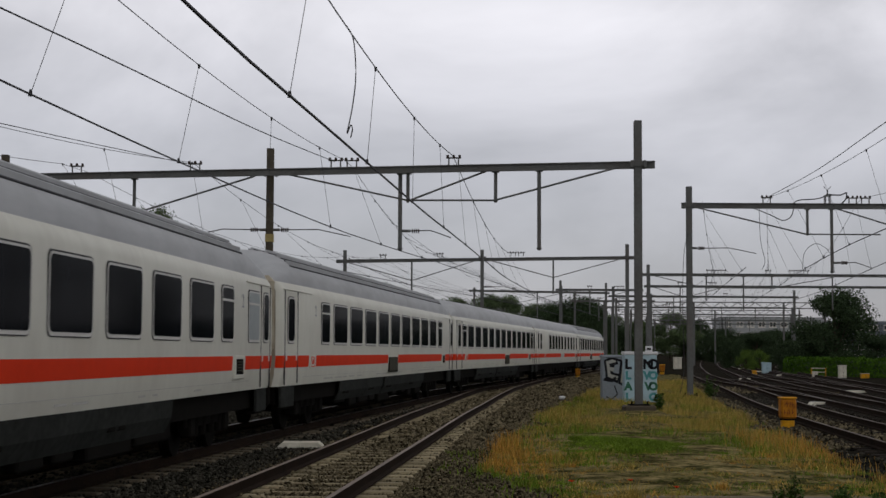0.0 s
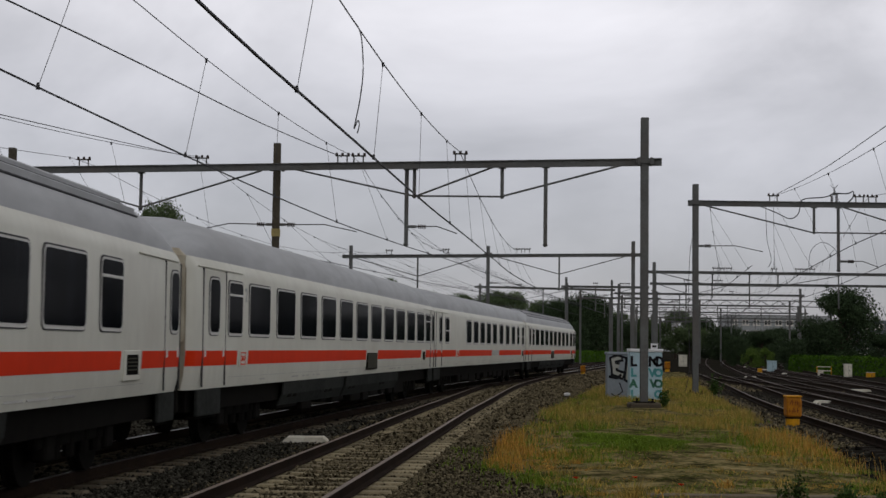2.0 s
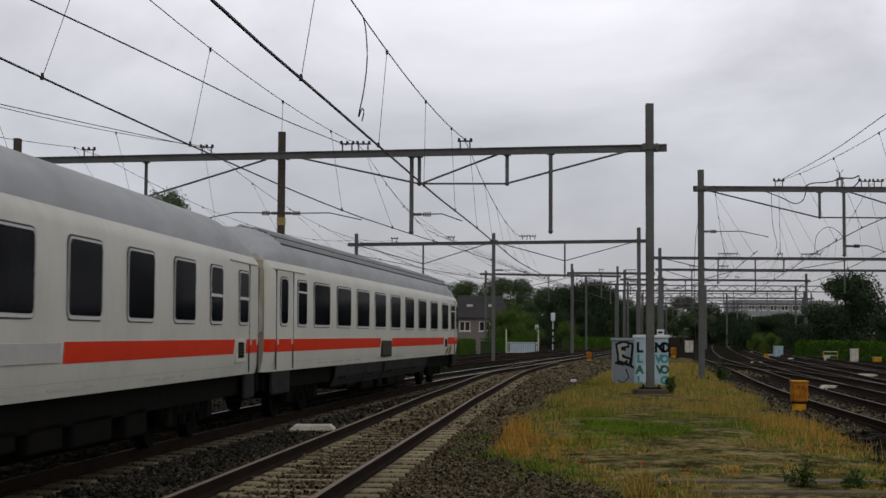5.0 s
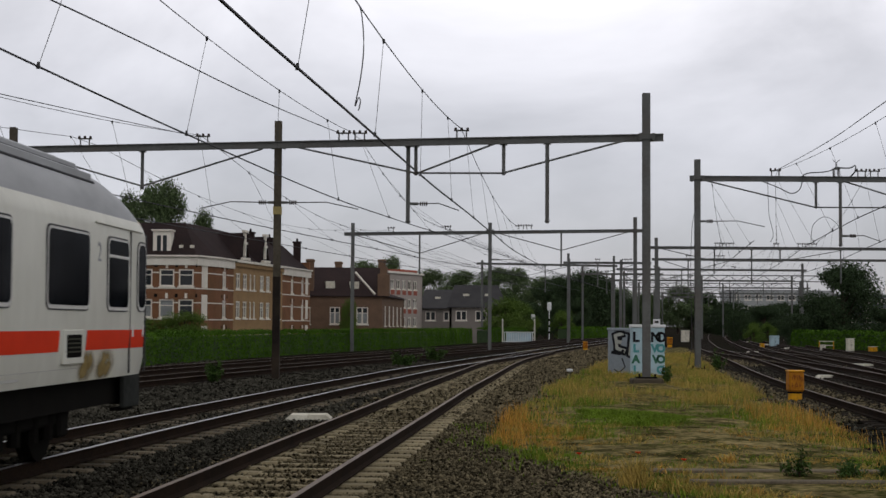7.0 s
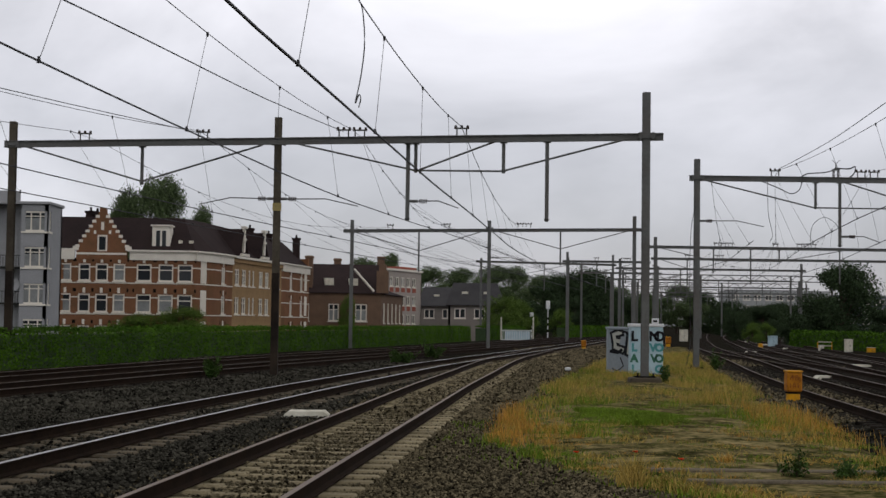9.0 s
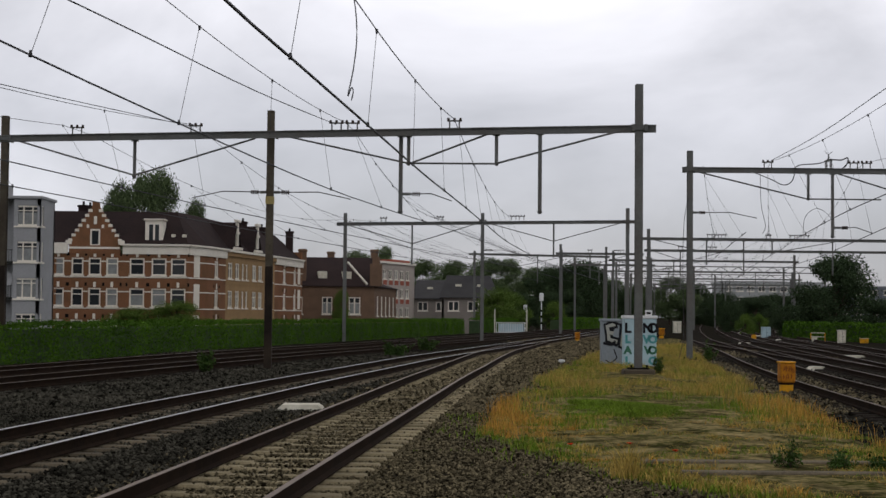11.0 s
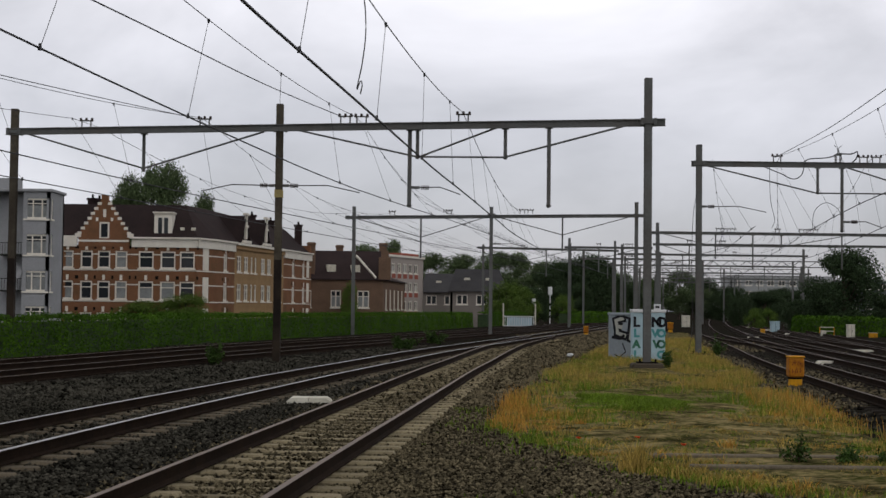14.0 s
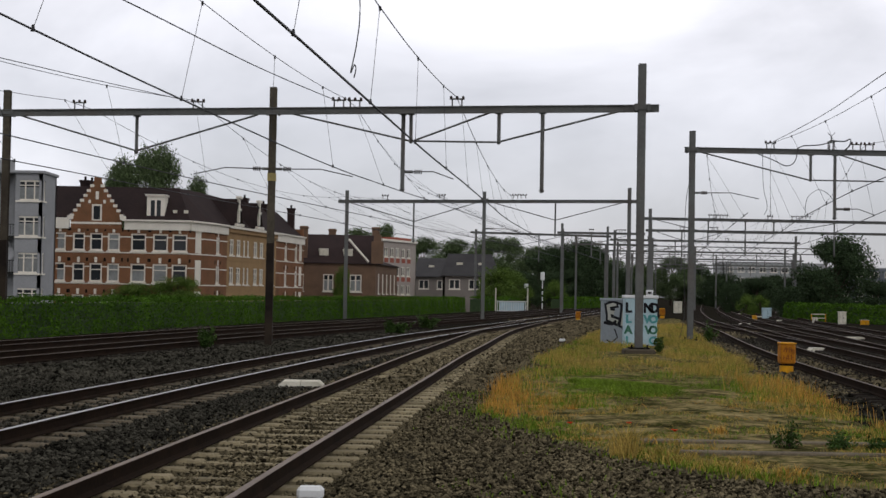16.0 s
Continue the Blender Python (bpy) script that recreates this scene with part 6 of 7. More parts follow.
def marker_post(x, y, z, w, h, label):
    """A squat yellow post with a darker collar and a cap."""
    t = thing("marker_post", label, "marker post", Matrix.Translation((x, y, z)), "yellow trackside posts")
    bm = B()
    rod(bm, (0, 0, -0.05), (0, 0, h * 0.34), w * 0.46, w * 0.46, 14)
    part("foot", bm, M_YELLOW, t)
    bm = B()
    rod(bm, (0, 0, h * 0.32), (0, 0, h * 0.37), w * 0.49, w * 0.49, 14)
    part("collar", bm, M_BLACK, t)
    bm = B()
    box(bm, -w / 2, w / 2, -w / 2, w / 2, h * 0.37, h * 0.96, 0.04)
    part("housing", bm, M_RUSTYELLOW, t, "rusty orange-yellow housing")
    bm = B()
    box(bm, -w * 0.53, w * 0.53, -w * 0.53, w * 0.53, h * 0.955, h, 0.015)
    part("cap", bm, M_YELLOW, t)
    rg = random.Random(3)
    rust = mat("rust_mark", (0.20, 0.055, 0.015), (0.12, 0.04, 0.014), 0.8)
    for row in range(2):
        for k in range(4):
            x1, z1 = w * (-0.30 + 0.17 * k), h * (0.50 + 0.23 * row)
            bm = B()
            rod(bm, (x1, -w / 2 - 0.001, z1), (x1 + w * rg.uniform(-0.05, 0.14), -w / 2 - 0.001, z1 + h * rg.uniform(0.09, 0.15)), 0.012, 0.008, 5)
            rod(bm, (x1, -w / 2 - 0.001, z1 + h * 0.05), (x1 + w * 0.13, -w / 2 - 0.001, z1 + h * rg.uniform(0.02, 0.12)), 0.009, 0.006, 5)
            part("scribble", bm, rust, t)
    return t


marker_post(9.0, 38.4, -0.3, 0.39, 0.87, "weathered yellow marker post in the dry grass")
marker_post(10.5, 112, -0.3, 0.36, 0.75, "small yellow marker post beside the curve")
marker_post(19.85, 132, -0.3, 0.45, 0.95, "yellow marker post behind the cabinets")


def small_box(name, label, x, y, z, w, d, h, material, trim=None):
    t = thing(name, label, "trackside cabinet", Matrix.Translation((x, y, z)), "trackside cabinets")
    bm = B()
    box(bm, -w / 2, w / 2, -d / 2, d / 2, 0.06, h * 0.94, 0.02)
    part("housing", bm, material, t)
    bm = B()
    box(bm, -w / 2 - 0.04, w / 2 + 0.04, -d / 2 - 0.04, d / 2 + 0.04, h * 0.94, h, 0.02)
    part("lid", bm, trim or material, t)
    bm = B()
    box(bm, -w / 2 + 0.03, w / 2 - 0.03, -d / 2 + 0.03, d / 2 - 0.03, -0.1, 0.07)
    part("plinth", bm, M_CONC, t)
    bm = B()
    box(bm, -0.008, 0.008, -d / 2 - 0.006, -d / 2 + 0.004, 0.1, h * 0.9)
    part("door_seam", bm, M_BLACK, t)
    bm = B()
    box(bm, 0.05, 0.09, -d / 2 - 0.03, -d / 2 + 0.004, h * 0.45, h * 0.58, 0.005)
    part("handle", bm, M_STEEL, t)
    return t


M_GRAF_BLACK = mat("spray_black", (0.015, 0.015, 0.018), None, 0.6)
M_GRAF_GREY = mat("spray_silver", (0.42, 0.42, 0.37), (0.34, 0.34, 0.30), 0.5)
M_GRAF_TEAL = mat("spray_teal", (0.09, 0.30, 0.30), None, 0.6)
M_GRAF_GREEN = mat("spray_green", (0.05, 0.16, 0.10), None, 0.6)
M_WHITE = mat("white_paint", (0.72, 0.73, 0.72), (0.6, 0.61, 0.6), 0.6)
up = Matrix.Rotation(math.pi / 2, 4, 'X')
cab = small_box("relay_cabinet", "pale blue relay cabinet covered in graffiti lettering", 7.47, 55.2, -0.2, 1.2, 0.6, 1.93, M_BLUEBOX, M_WHITE)
rows4 = (("L   NO", 0.50, 1.30, M_GRAF_BLACK), ("L  VO", 0.40, 0.92, M_GRAF_TEAL), ("A   VO", 0.40, 0.52, M_GRAF_GREEN), ("L   O", 0.38, 0.14, M_GRAF_TEAL))
for txt, sz, zz, mm in rows4:
    for k, ch in enumerate(txt):
        if ch != " ":
            lettering(ch, sz, mm, cab, Matrix.Translation((-0.46 + 0.92 * k / (len(txt) - 1), -0.306, zz)) @ up, label="sprayed graffiti letter", bold=0.022)
cab2 = small_box("relay_cabinet", "grey relay cabinet with large silver and black graffiti", 7.15, 57.3, -0.2, 1.75, 0.6, 1.8, M_GREYBOX)

def spray(points, width, y, material, label):
    """A flat sprayed stroke on the cabinet's face, through points (x, z)."""
    bm = B()
    pts = [Vector(p) for p in points]
    dirs = [(b - a).normalized() for a, b in zip(pts[:-1], pts[1:])]
    pts[0] -= dirs[0] * width * 0.3
    pts[-1] += dirs[-1] * width * 0.3
    edge = []
    for k, p in enumerate(pts):
        d = dirs[max(k - 1, 0)] + dirs[min(k, len(dirs) - 1)]
        d = d.normalized() if d.length > 0.6 else dirs[max(k - 1, 0)]
        q = Vector((-d.y, d.x)) * width / 2
        yy = y - 0.0004 * k
        edge.append((bm.verts.new((p.x + q.x, yy, p.y + q.y)), bm.verts.new((p.x - q.x, yy, p.y - q.y))))
    for a, b in zip(edge[:-1], edge[1:]):
        bm.faces.new((a[0], a[1], b[1], b[0]))
    part("graffiti_stroke", bm, material, cab2, label)


E_SHAPE = [(-0.40, 1.58), (-0.66, 1.50), (-0.62, 1.28), (-0.42, 1.24), (-0.62, 1.28), (-0.60, 1.02), (-0.32, 0.92)]
L_SHAPE = [(-0.02, 1.42), (-0.10, 0.80), (0.12, 0.72), (0.40, 0.66)]
L_TAIL = [(0.10, 1.30), (0.32, 1.22), (0.30, 0.92)]
for shape in (E_SHAPE, L_SHAPE, L_TAIL):
    spray(shape, 0.36, -0.303, M_GRAF_BLACK, "black outline of a graffiti letter")
for shape in (E_SHAPE, L_SHAPE, L_TAIL):
    spray(shape, 0.15, -0.308, M_GRAF_GREY, "silver graffiti letter")
spray([(-0.72, 1.74), (-0.3, 1.62), (0.1, 1.5), (0.42, 1.46)], 0.09, -0.312, M_GRAF_BLACK, "black sprayed stroke")
spray([(-0.78, 0.86), (-0.5, 0.8), (-0.36, 0.92)], 0.11, -0.312, M_GRAF_BLACK, "black sprayed stroke")
spray([(-0.4, 0.62), (-0.28, 0.3), (-0.52, 0.1), (-0.7, 0.2)], 0.045, -0.303, M_GRAF_BLACK, "thin black sprayed stroke")
spray([(0.0, 0.48), (0.5, 0.52)], 0.06, -0.303, M_GRAF_BLACK, "thin black sprayed stroke")
spray([(0.1, 0.08), (0.5, 0.2)], 0.05, -0.303, M_GRAF_BLACK, "thin black sprayed stroke")
small_box("signal_cabinet", "pale grey signal cabinet beside the track", 28.3, 176, -0.3, 0.9, 0.7, 1.45, M_WHITECONC)
small_box("signal_cabinet", "pale grey signal cabinet near the hedge", 31.9, 117.5, -0.3, 0.55, 0.5, 1.07, M_WHITECONC)
small_box("signal_cabinet", "blue-grey signal cabinet beside the bushes", 31.1, 141, -0.3, 0.8, 0.6, 1.1, M_BLUEBOX)
small_box("cable_box", "small yellow cable box beside the yard track", 27.3, 128.5, -0.3, 0.35, 0.35, 0.5, M_YELLOW)
small_box("cable_box", "small yellow and white cable box", 33.4, 116.5, -0.3, 0.6, 0.4, 0.45, M_YELLOW, M_WHITECONC)
small_box("cable_box", "low white cable box in the grass", 30.0, 118.5, -0.3, 0.35, 0.4, 0.55, M_WHITECONC)


def loading_rail(x, y):
    t = thing("guard_frame", "low yellow tubular guard frame by the track", "guard frame", Matrix.Translation((x, y, -0.3)))
    for dx in (0, 1.2):
        bm = B()
        rod(bm, (dx, 0, -0.05), (dx, 0, 0.75), 0.04, 0.04, 8)
        part("post", bm, M_YELLOW, t)
    for z in (0.4, 0.73):
        bm = B()
        rod(bm, (0, 0, z), (1.2, 0, z), 0.035, 0.035, 8)
        part("rail", bm, M_WHITECONC, t)


loading_rail(31.6, 126)


def signal_post(x, y, h, label):
    t = thing("signal_post", label, "railway signal", Matrix.Translation((x, y, -0.3)), "signals of the line")
    bm = B()
    rod(bm, (0, 0, -0.1), (0, 0, h), 0.07, 0.06, 8)
    part("post", bm, M_WHITE, t)
    bm = B()
    box(bm, -0.28, 0.28, -0.12, 0.12, h - 0.2, h + 0.9, 0.08)
    hd = part("signal_head", bm, M_WHITE, t, "pale signal head seen from behind")
    bm = B()
    rod(bm, (0, 0.12, h + 0.5), (0, 0.3, h + 0.45), 0.13, 0.13, 10)
    part("hood", bm, M_BLACK, hd)
    for k in range(3):
        bm = B()
        rod(bm, (0, 0, h * (0.2 + 0.2 * k)), (0, 0, h * (0.28 + 0.2 * k)), 0.075, 0.075, 8)
        part("black_band", bm, M_BLACK, t)


signal_post(13.9, 200, 4.1, "white and black banded signal post by the curve")
signal_post(12.6, 215, 2.6, "short white signal post by the crossing")

# sign plate on the mast behind the cabinets
bm = B()
box(bm, 16.62, 17.18, 119.28, 119.33, 1.75, 2.2, 0.01)
sg = solid("sign_plate", bm, M_WHITE, "small white sign plate on the mast", "sign plate")
bm = B()
box(bm, 16.74, 17.06, 119.265, 119.285, 1.9, 2.05)
part("dark_bar", bm, M_BLACK, sg)
bm = B()
box(bm, 13.14, 13.46, 104.3, 104.375, 1.0, 1.5, 0.01)
solid("yellow_sign", bm, M_YELLOW, "yellow sign board on the mast", "sign board")


def crossing_fence():
    t = thing("bridge_railing", "white railing with pale blue panels at the crossing", "railing", Matrix.Translation((6.5, 165, 0)))
    for k in range(13):
        bm = B()
        box(bm, k * 0.26 - 0.03, k * 0.26 + 0.03, -0.03, 0.03, -0.4, 0.85)
        part("baluster", bm, M_WHITE, t)
    for z in (-0.2, 0.85):
        bm = B()
        box(bm, -0.1, 3.25, -0.04, 0.04, z - 0.04, z + 0.04)
        part("rail", bm, M_WHITE, t)
    bm = B()
    box(bm, 0.2, 3.0, 0.04, 0.07, -0.15, 0.75)
    part("panel", bm, M_BLUEBOX, t)
    for x in (-0.2, 3.35):
        bm = B()
        box(bm, x - 0.07, x + 0.07, -0.07, 0.07, -0.5, 2.3, 0.02)
        part("end_post", bm, M_WHITECONC, t)


crossing_fence()


def white_marker(x, y):
    t = thing("axle_counter", "white painted sensor block beside the rail", "rail sensor", Matrix.Translation((x, y, -0.24)))
    bm = B()
    box(bm, -0.12, 0.12, -0.09, 0.09, 0.05, 0.17, 0.03)
    part("cap", bm, M_WHITE, t)
    bm = B()
    box(bm, -0.09, 0.09, -0.07, 0.07, -0.03, 0.06, 0.01)
    part("bracket", bm, M_STEEL, t)


white_marker(-1.13, 13.5)
white_marker(5.0, 60)

# spare rails and timbers lying in the grass
for k, (x0, x1, y, dz) in enumerate(((2.6, 6.4, 19.0, 0.045), (2.9, 8.5, 17.7, 0.045))):
    bm = B()
    box(bm, x0, x1, y - 0.10, y + 0.10, -0.25 + dz, -0.165 + dz, 0.015)
    solid("old_timber", bm, M_SLEEPERDARK, "old weathered timber half sunk in the grass", "timber", group="old timbers in the grass")


# ---------------------------------------------------------------- verge, grass, stones
def verge_limits(y):
    lo = np.interp(y, [14.5, 15.6, 16.6, 17.8, 20.7, 23.6, 31, 43, 55, 77, 100, 125], [5.4, 3.3, 2.75, 2.2, 1.35, 0.72, 1.35, 2.9, 4.8, 8.3, 13.0, 19.0])
    hi = np.interp(y, [14.5, 20, 25, 32, 39, 55, 70, 100, 125], [6.0, 6.5, 7.0, 7.7, 8.4, 10.3, 12.3, 16.6, 20.4])
    return lo, hi


def build_verge():
    rng = np.random.default_rng(4)
    bm = B()
    ys = np.arange(14.5, 126, 0.7)
    rows_ = []
    for y in ys:
        lo, hi = verge_limits(y)
        lo += 0.25 * math.sin(y * 1.9) + 0.15 * math.sin(y * 4.3)
        r = []
        for k in range(19):
            u = k / 18
            x = lo + (hi - lo) * u
            z = -0.215 + 0.05 * noise.noise((x * 0.7, y * 0.7, 2)) * min(1, 6 * u * (1 - u)) + 0.07 * math.sin(math.pi * u) - (0.06 if k in (0, 18) else 0)
            r.append(bm.verts.new((x, y, z)))
        rows_.append(r)
    for a, b in zip(rows_[:-1], rows_[1:]):
        for k in range(18):
            bm.faces.new((a[k], a[k + 1], b[k + 1], b[k]))
    solid("grass_verge", bm, M_EARTH, "sandy mossy soil of the grassy verge", "ground", kind="structure", smooth=True)


build_verge()


def blades(name, label, material, pts, height, width, seed, lean=0.35):
    """Grass blades as slim bent triangles, one mesh."""
    rng = np.random.default_rng(seed)
    n = len(pts)
    h = height * rng.uniform(0.35, 1.3, n) * (0.8 + 0.35 * np.sin(pts[:, 0] * 2.3 + 1.7 * np.sin(pts[:, 1] * 0.8)))
    a = rng.uniform(0, math.tau, n)
    w = width * rng.uniform(0.6, 1.3, n)
    dx, dy = np.cos(a), np.sin(a)
    b = rng.uniform(0, math.tau, n)
    l = lean * h * rng.uniform(0.2, 1.3, n)
    base = np.stack([pts[:, 0], pts[:, 1], np.full(n, -0.2)], 1)
    off = np.stack([dx * w, dy * w, np.zeros(n)], 1)
    bend = np.stack([np.cos(b) * l, np.sin(b) * l, np.zeros(n)], 1)
    mid = base + bend * 0.35 + np.stack([np.zeros(n), np.zeros(n), h * 0.6], 1)
    tip = base + bend + np.stack([np.zeros(n), np.zeros(n), h], 1)
    verts = np.stack([base - off, base + off, mid + off * 0.7, mid - off * 0.7, tip], 1).reshape(-1, 3)
    q = np.arange(n)[:, None] * 5
    f = [tuple(r) for r in (q + np.array([[0, 1, 2, 3]])).tolist()] + [tuple(r) for r in (q + np.array([[3, 2, 4]])).tolist()]
    me = bpy.data.meshes.new(name)
    me.from_pydata(verts.tolist(), [], f)
    me.materials.append(material)
    ob = new(name, me)
    return tagged(ob, label, "grass", kind="stuff")


def scatter(n, seed, y0=15.0, y1=95.0, clump=0.6, tufts=900):
    """Points over the verge, partly gathered in tufts."""
    rng = np.random.default_rng(seed)
    y = y0 + (y1 - y0) * rng.uniform(0, 1, n) ** 1.35
    lo, hi = verge_limits(y)
    x = lo + (hi - lo) * rng.uniform(0, 1, n)
    k = int(n * clump)
    idx = rng.integers(0, tufts, k)
    x[:k], y[:k] = x[idx] + rng.normal(0, 0.09, k), y[idx] + rng.normal(0, 0.14, k)
    return np.stack([x, y], 1)


def field(p, cx, cy, rx, ry):
    return np.exp(-(((p[:, 0] - cx) / rx) ** 2 + ((p[:, 1] - cy) / ry) ** 2))


def build_grass():
    rng = np.random.default_rng(9)
    P = scatter(230000, 1, tufts=5200)
    lo, hi = verge_limits(P[:, 1])
    u = (P[:, 0] - lo) / (hi - lo)
    rust = np.clip(field(P, 1.2, 26.8, 0.65, 3.4) * 1.05 + field(P, 7.0, 27.0, 0.7, 6) * 0.45, 0, 0.85)
    green = np.clip(field(P, 3.6, 31, 2.0, 3.6) * 1.25 + field(P, 1.6, 20, 0.8, 3) * 0.5 + field(P, 4.6, 56, 1.0, 9) * 0.7 + field(P, 2.5, 45, .8, 8) * .4, 0, 1)
    sand = np.clip(field(P, 4.7, 23.2, 2.1, 2.9) * 1.05 + field(P, 2.8, 22, 1.5, 1.6) * 0.4, 0, 0.99)
    near = np.clip((P[:, 1] - 16) / 14, 0, 1)
    r = rng.uniform(0, 1, len(P))
    keep = rng.uniform(0, 1, len(P)) > sand * 0.95 + 0.75 * (1 - near) + 0.1
    keep &= ~((np.abs(P[:, 0] - 8.7) < 0.8) & (P[:, 1] > 33) & (P[:, 1] < 38.6)) & ~((np.abs(P[:, 0] - 6.2) < 0.75) & (P[:, 1] > 42) & (P[:, 1] < 48))
    wave = np.sin(P[:, 0] * 2.1 + 1.3 * np.sin(P[:, 1] * 0.9)) + np.sin(P[:, 1] * 1.3 + 0.7 * np.sin(P[:, 0] * 1.7)) + 0.7 * np.sin(P[:, 0] * 5.3 + P[:, 1] * 3.1)
    keep &= rng.uniform(0, 1, len(P)) < np.clip(0.62 + 0.3 * wave, 0.08, 1)
    isr = (r < rust) & keep
    isg = (~isr) & (rng.uniform(0, 1, len(P)) < 0.30 + 0.15 * np.sin(P[:, 0] * 1.3 + P[:, 1] * 0.45) + 0.7 * green) & keep
    isd = (~isr) & (~isg) & keep
    tall = np.clip(near + 0.1, 0.25, 1)
    blades("rust_grass", "rust-red seeding grass at the edge of the ballast", M_GRASSRED, P[isr], 0.30, 0.0045, 1)
    g = P[isg]
    low = (field(g, 3.6, 31, 2.1, 3.8) > 0.35) | (g[:, 1] < 24)
    blades("green_grass", "short fresh green grass of the verge", M_GRASS, g[low], 0.11, 0.007, 2, 0.7)
    blades("green_grass", "taller green grass along the verge", M_GRASS, g[~low], 0.19, 0.006, 3, 0.5)
    d, ud = P[isd], u[isd]
    talld = (d[:, 1] > 35) | ((ud > 0.8) & (d[:, 1] > 22)) | ((ud < 0.2) & (d[:, 1] > 25))
    blades("dry_grass", "short dry straw-coloured grass", M_GRASSDRY, d[~talld], 0.09, 0.0042, 4, 0.9)
    blades("dry_grass", "tall dry straw-coloured grass", M_GRASSDRY, d[talld], 0.24, 0.0045, 5, 0.5)
    # one pale tuft of straw beside the timbers
    pts = np.array([2.25, 17.6]) + rng.normal(0, 1, (190, 2)) * np.array([0.09, 0.16])
    blades("dry_grass", "pale tall tuft of straw-coloured grass", M_GRASSDRY, pts, 0.36, 0.005, 31, 0.7)
    # thin weeds creeping into the stones
    n = 1300
    y = 12.5 + 16 * rng.uniform(0, 1, n) ** 1.4
    lo, hi = verge_limits(np.maximum(y, 15))
    x = lo + 0.3 - np.abs(rng.normal(0, 0.6, n))
    x = np.where(y < 15.5, rng.uniform(0, 6, n), x)
    pts = np.stack([x, y], 1)
    idx = rng.integers(0, 420, n)
    pts = pts[idx] + rng.normal(0, 0.07, (n, 2))
    blades("green_grass", "sparse green weeds creeping into the stones", M_GRASS, pts, 0.07, 0.008, 6, 0.9)
    # the fresh green patch, and ragged tufts over the sandy part
    n = 28000
    a, q = rng.uniform(0, math.tau, n), np.sqrt(rng.uniform(0, 1, n))
    pts = np.stack([4.05 + 1.5 * q * np.cos(a) + 0.3 * np.sin(5 * a) * q, 29.6 + 2.6 * q * np.sin(a) + 0.5 * np.sin(3 * a) * q], 1)
    blades("green_grass", "fresh bright green patch of short grass", M_GRASS, pts, 0.12, 0.009, 11, 0.7)
    for mat_, seed, count, hh, lab in ((M_GRASSDRY, 12, 420, 0.10, "ragged dry tufts over the sandy soil"), (M_GRASS, 13, 520, 0.07, "ragged green tufts over the sandy soil"), (M_GRASSRED, 14, 40, 0.14, "ragged rusty tufts over the sandy soil")):
        c = scatter(count, seed, 15.5, 29, 0.0)
        k = rng.integers(0, count, count * 45)
        spread_ = rng.uniform(0.04, 0.16, count)[k]
        pts = c[k] + rng.normal(0, 1, (len(k), 2)) * spread_[:, None]
        blades("tuft_grass", lab, mat_, pts, hh, 0.006, seed + 20, 0.8)


build_grass()


def weed(label, x, y, h, r, material, seed, leaves=650, size=0.026):
    rng = np.random.default_rng(seed)
    t = thing("weed", label, "weed", Matrix.Translation((x, y, -0.2)), "weeds of the yard")
    bm = B()
    cs, ns = [], []
    for k in range(9):
        a, d = rng.uniform(0, math.tau), r * rng.uniform(0.1, 1)
        top = Vector((d * math.cos(a), d * math.sin(a), h * rng.uniform(0.5, 1)))
        rod(bm, (0.2 * top.x, 0.2 * top.y, -0.05), top, 0.008, 0.003, 4)
        m = leaves // 9
        f = rng.uniform(0.15, 1.05, (m, 1))
        cs.append(np.array([[0.2 * top.x, 0.2 * top.y, 0]]) * (1 - f) + np.array([top]) * f + rng.normal(0, 0.07 * r + 0.02, (m, 3)))
        ns.append(np.tile([0, 0, 1.0], (m, 1)))
    part("stems", bm, M_BARK, t)["kind"] = "stuff"
    ob = new("leaves", leaf_cloud("leaves", np.vstack(cs), np.vstack(ns), size, material, rng))
    ob.parent = t


weed("dark leafy weed in the dry grass", 4.35, 18.5, 0.36, 0.24, M_WEED, 1, 420)
weed("low dark green weed beside the timbers", 4.95, 18.3, 0.2, 0.36, M_WEED, 2)
weed("low dark green weed beside the timbers", 5.4, 18.3, 0.17, 0.3, M_WEED, 3)
weed("green bushy weed on the ballast", -7.4, 47.5, 0.6, 0.4, M_WEED, 4, 500, 0.06)
weed("green bushy weed between the tracks", -2.0, 68, 0.5, 1.0, M_WEED, 5, 700, 0.08)
weed("green bushy weed between the tracks", -0.6, 78, 0.7, 0.7, M_WEED, 6, 500, 0.08)
weed("green weed at the foot of the mast", 7.15, 47.9, 0.6, 0.2, M_WEED, 7, 300, 0.05)
weed("green weed at the foot of the mast", 11.6, 63.5, 0.9, 0.5, M_WEED, 8, 300, 0.06)
for k, (x, y) in enumerate(((1.75, 19.6), (2.55, 19.8), (3.0, 18.8))):
    bm = B()
    rod(bm, (0, 0, 0), (0.01, 0, 0.2), 0.004, 0.003, 4)
    pp = thing("poppy", "small red poppy in the grass", "flower", Matrix.Translation((x, y, -0.2)), "poppies")
    part("stem", bm, M_GRASS, pp)
    bm = B()
    for j in range(5):
        a = j * math.tau / 5
        v = [bm.verts.new((0.01, 0, 0.2)), bm.verts.new((0.045 * math.cos(a), 0.045 * math.sin(a), 0.225)), bm.verts.new((0.045 * math.cos(a + 1.2), 0.045 * math.sin(a + 1.2), 0.225))]
        bm.faces.new(v)
    part("petals", bm, M_STRIPE, pp)


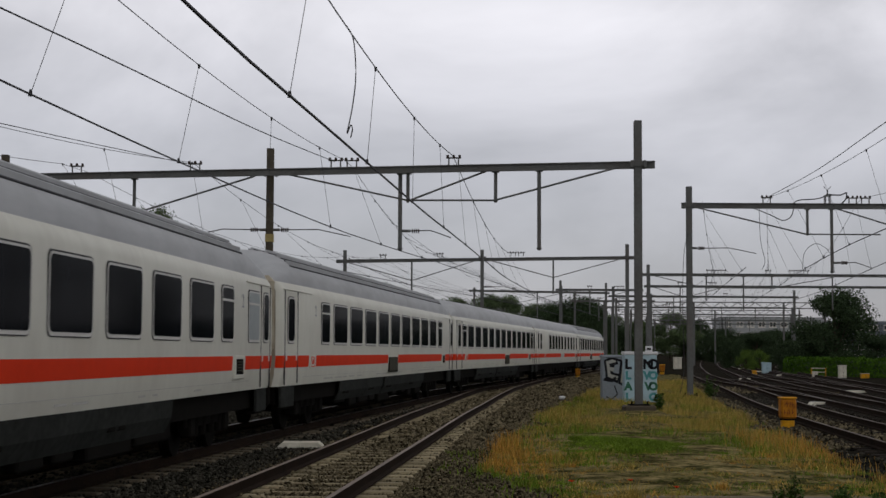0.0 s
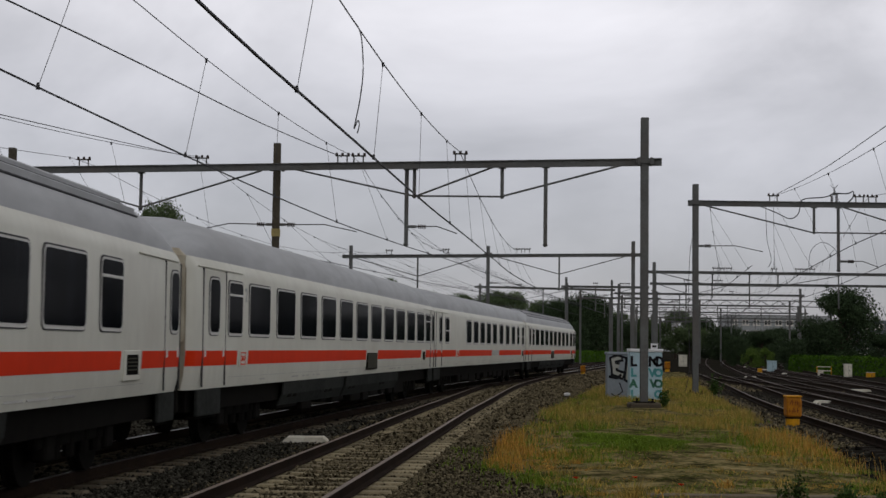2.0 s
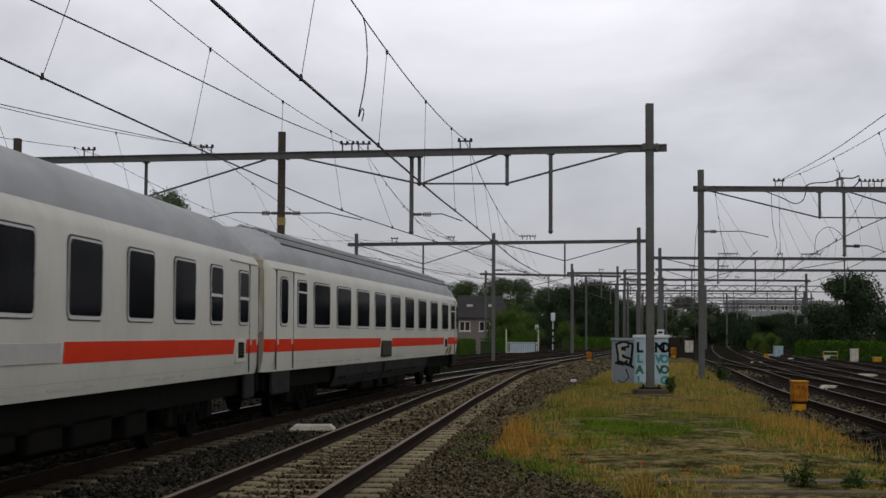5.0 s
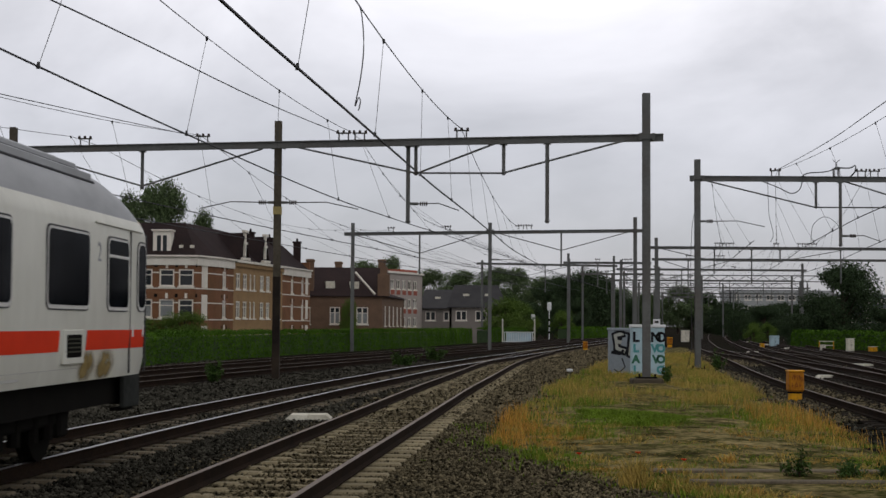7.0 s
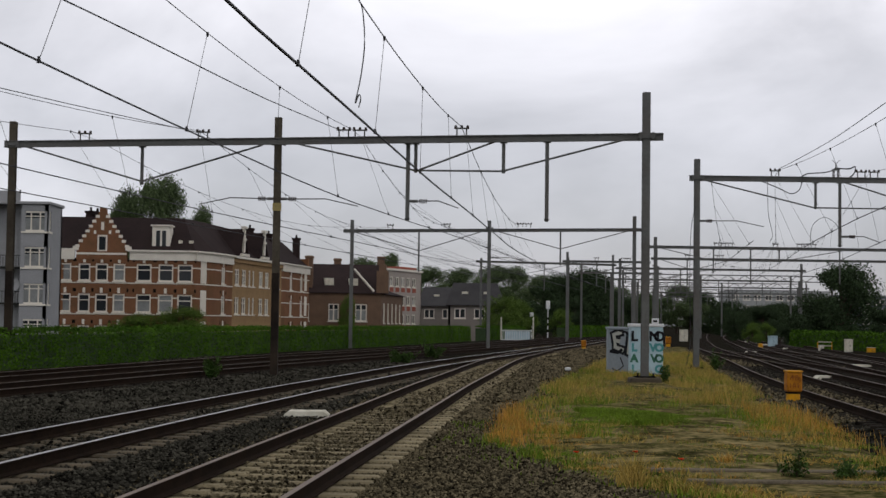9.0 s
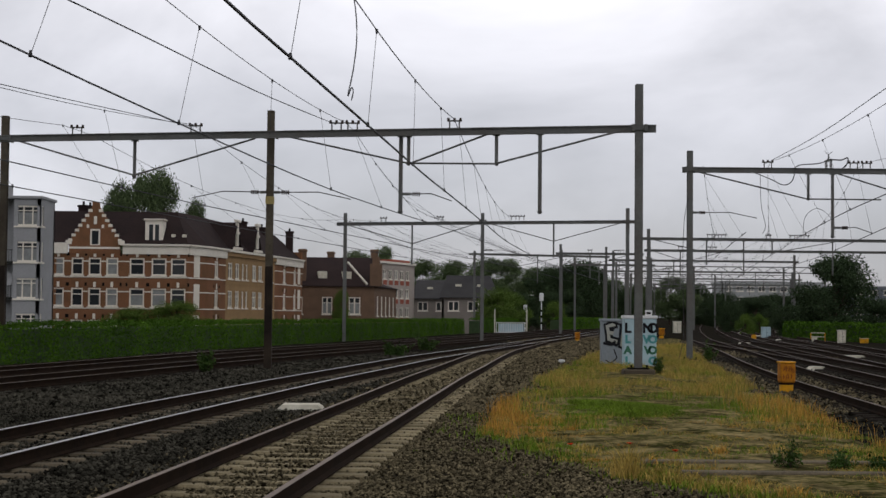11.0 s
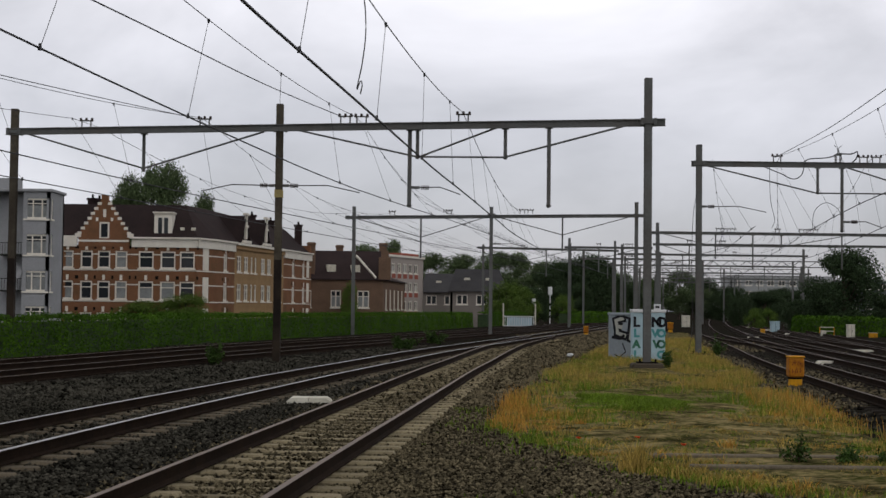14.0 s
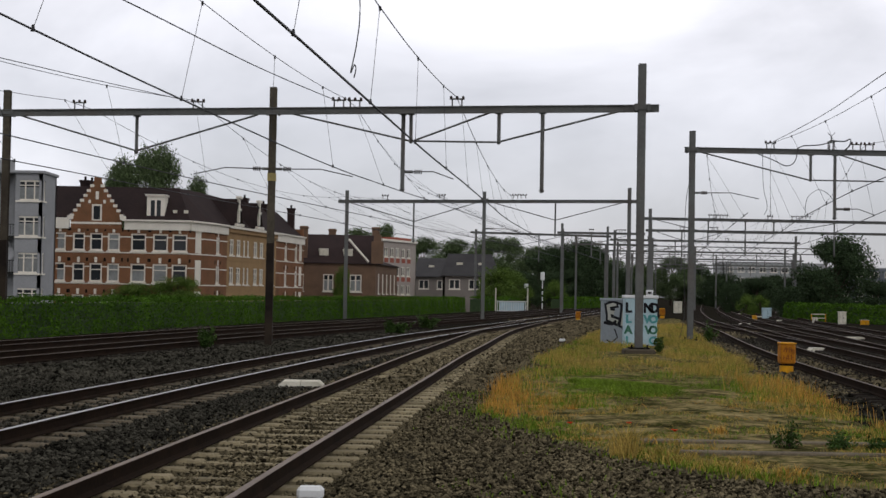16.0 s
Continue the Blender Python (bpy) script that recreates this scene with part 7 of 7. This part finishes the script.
def stones(label, n, x0, x1, y0, y1, size, seed, z=-0.225, power=1.0, material=M_STONE, side=0, within=None):
    """Loose broken stones, each an uneven eight-sided lump, clear of the rails and the verge."""
    rng = np.random.default_rng(seed)
    y = y0 + (y1 - y0) * rng.uniform(0, 1, n) ** power
    x = rng.uniform(x0, x1, n)
    lo, hi = verge_limits(y)
    ok = ~((x > lo + np.abs(rng.normal(0, 0.45, n))) & (x < hi - 0.2) & (y > 15.5))
    ok |= (y < 18.5) & (rng.uniform(0, 1, n) < 0.35)
    for ln in (NEAR, MAIN, FAR_A, FAR_B, R_1, R_2):
        c = np.interp(y, ln.p[:, 1], ln.p[:, 0])
        d = np.abs(np.abs(x - c) - 0.765)
        ok &= d > 0.10
        ok &= ~((np.abs(x - c) < 0.7) & (rng.uniform(0, 1, n) < 0.2))
    if side:
        ok &= (x - np.interp(y, NEAR.p[:, 1], NEAR.p[:, 0]) + rng.normal(1.25, 0.25, n)) * side > 0
    if within is not None:
        ok &= np.abs(x - np.interp(y, within.p[:, 1], within.p[:, 0])) < 0.66
    x, y = x[ok], y[ok]
    n = len(x)
    base = np.array([[1, 0, 0], [0, 1, 0], [-1, 0, 0], [0, -1, 0], [0, 0, 1], [0, 0, -1]], float)
    s = size * rng.uniform(0.5, 1.35, (n, 1, 1))
    v = base[None] * s * rng.uniform(0.6, 1.35, (n, 6, 1)) + rng.normal(0, size * 0.18, (n, 6, 3))
    v[:, :, 2] *= 0.75
    a = rng.uniform(0, math.tau, n)
    ca, sa = np.cos(a)[:, None], np.sin(a)[:, None]
    vx, vy = v[:, :, 0] * ca - v[:, :, 1] * sa, v[:, :, 0] * sa + v[:, :, 1] * ca
    v = np.stack([vx + x[:, None], vy + y[:, None], v[:, :, 2] + z + rng.uniform(-0.01, 0.03, (n, 1))], 2)
    f = np.array([[0, 1, 4], [1, 2, 4], [2, 3, 4], [3, 0, 4], [1, 0, 5], [2, 1, 5], [3, 2, 5], [0, 3, 5]])
    faces = (np.arange(n)[:, None, None] * 6 + f[None]).reshape(-1, 3)
    me = bpy.data.meshes.new("ballast_stones")
    me.from_pydata(v.reshape(-1, 3).tolist(), [], faces.tolist())
    me.materials.append(material)
    return tagged(new("ballast_stones", me), label, "ballast", kind="stuff")


stones("brown broken ballast stones round the nearest track", 110000, -6.5, 5.0, 11, 32, 0.024, 1, power=1.25, side=1)
stones("dark grey oily ballast stones round the main track", 85000, -10.5, 2.0, 11, 32, 0.028, 4, power=1.2, material=M_STONEGREY, side=-1)
stones("brown broken ballast stones further along", 45000, -4, 12, 30, 75, 0.055, 2, power=1.3, side=1)
stones("dark grey oily ballast stones further along", 45000, -13, 8, 30, 75, 0.055, 5, power=1.3, material=M_STONEGREY, side=-1)
stones("brown broken ballast stones beyond the siding", 14000, 1, 19, 70, 128, 0.085, 7, power=1.2, side=1)
stones("grey ballast stones packed over the siding's sleepers", 2600, -4.2, 0.4, 10, 40, 0.026, 8, z=-0.175, power=1.2, within=NEAR)
stones("dark ballast stones packed over the main track's sleepers", 2400, -7.5, -2.5, 14, 42, 0.03, 9, z=-0.175, power=1.2, material=M_STONEGREY, within=MAIN)
stones("dark ballast stones of the yard tracks", 16000, 7, 22, 24, 70, 0.05, 3, material=M_STONEGREY)


# ---------------------------------------------------------------- what moves
def motions():
    for i, c in enumerate(COACHES):
        walk(c, [(k * 0.5, coach_pose(i, k * 0.5)) for k in range(33)])


motions()
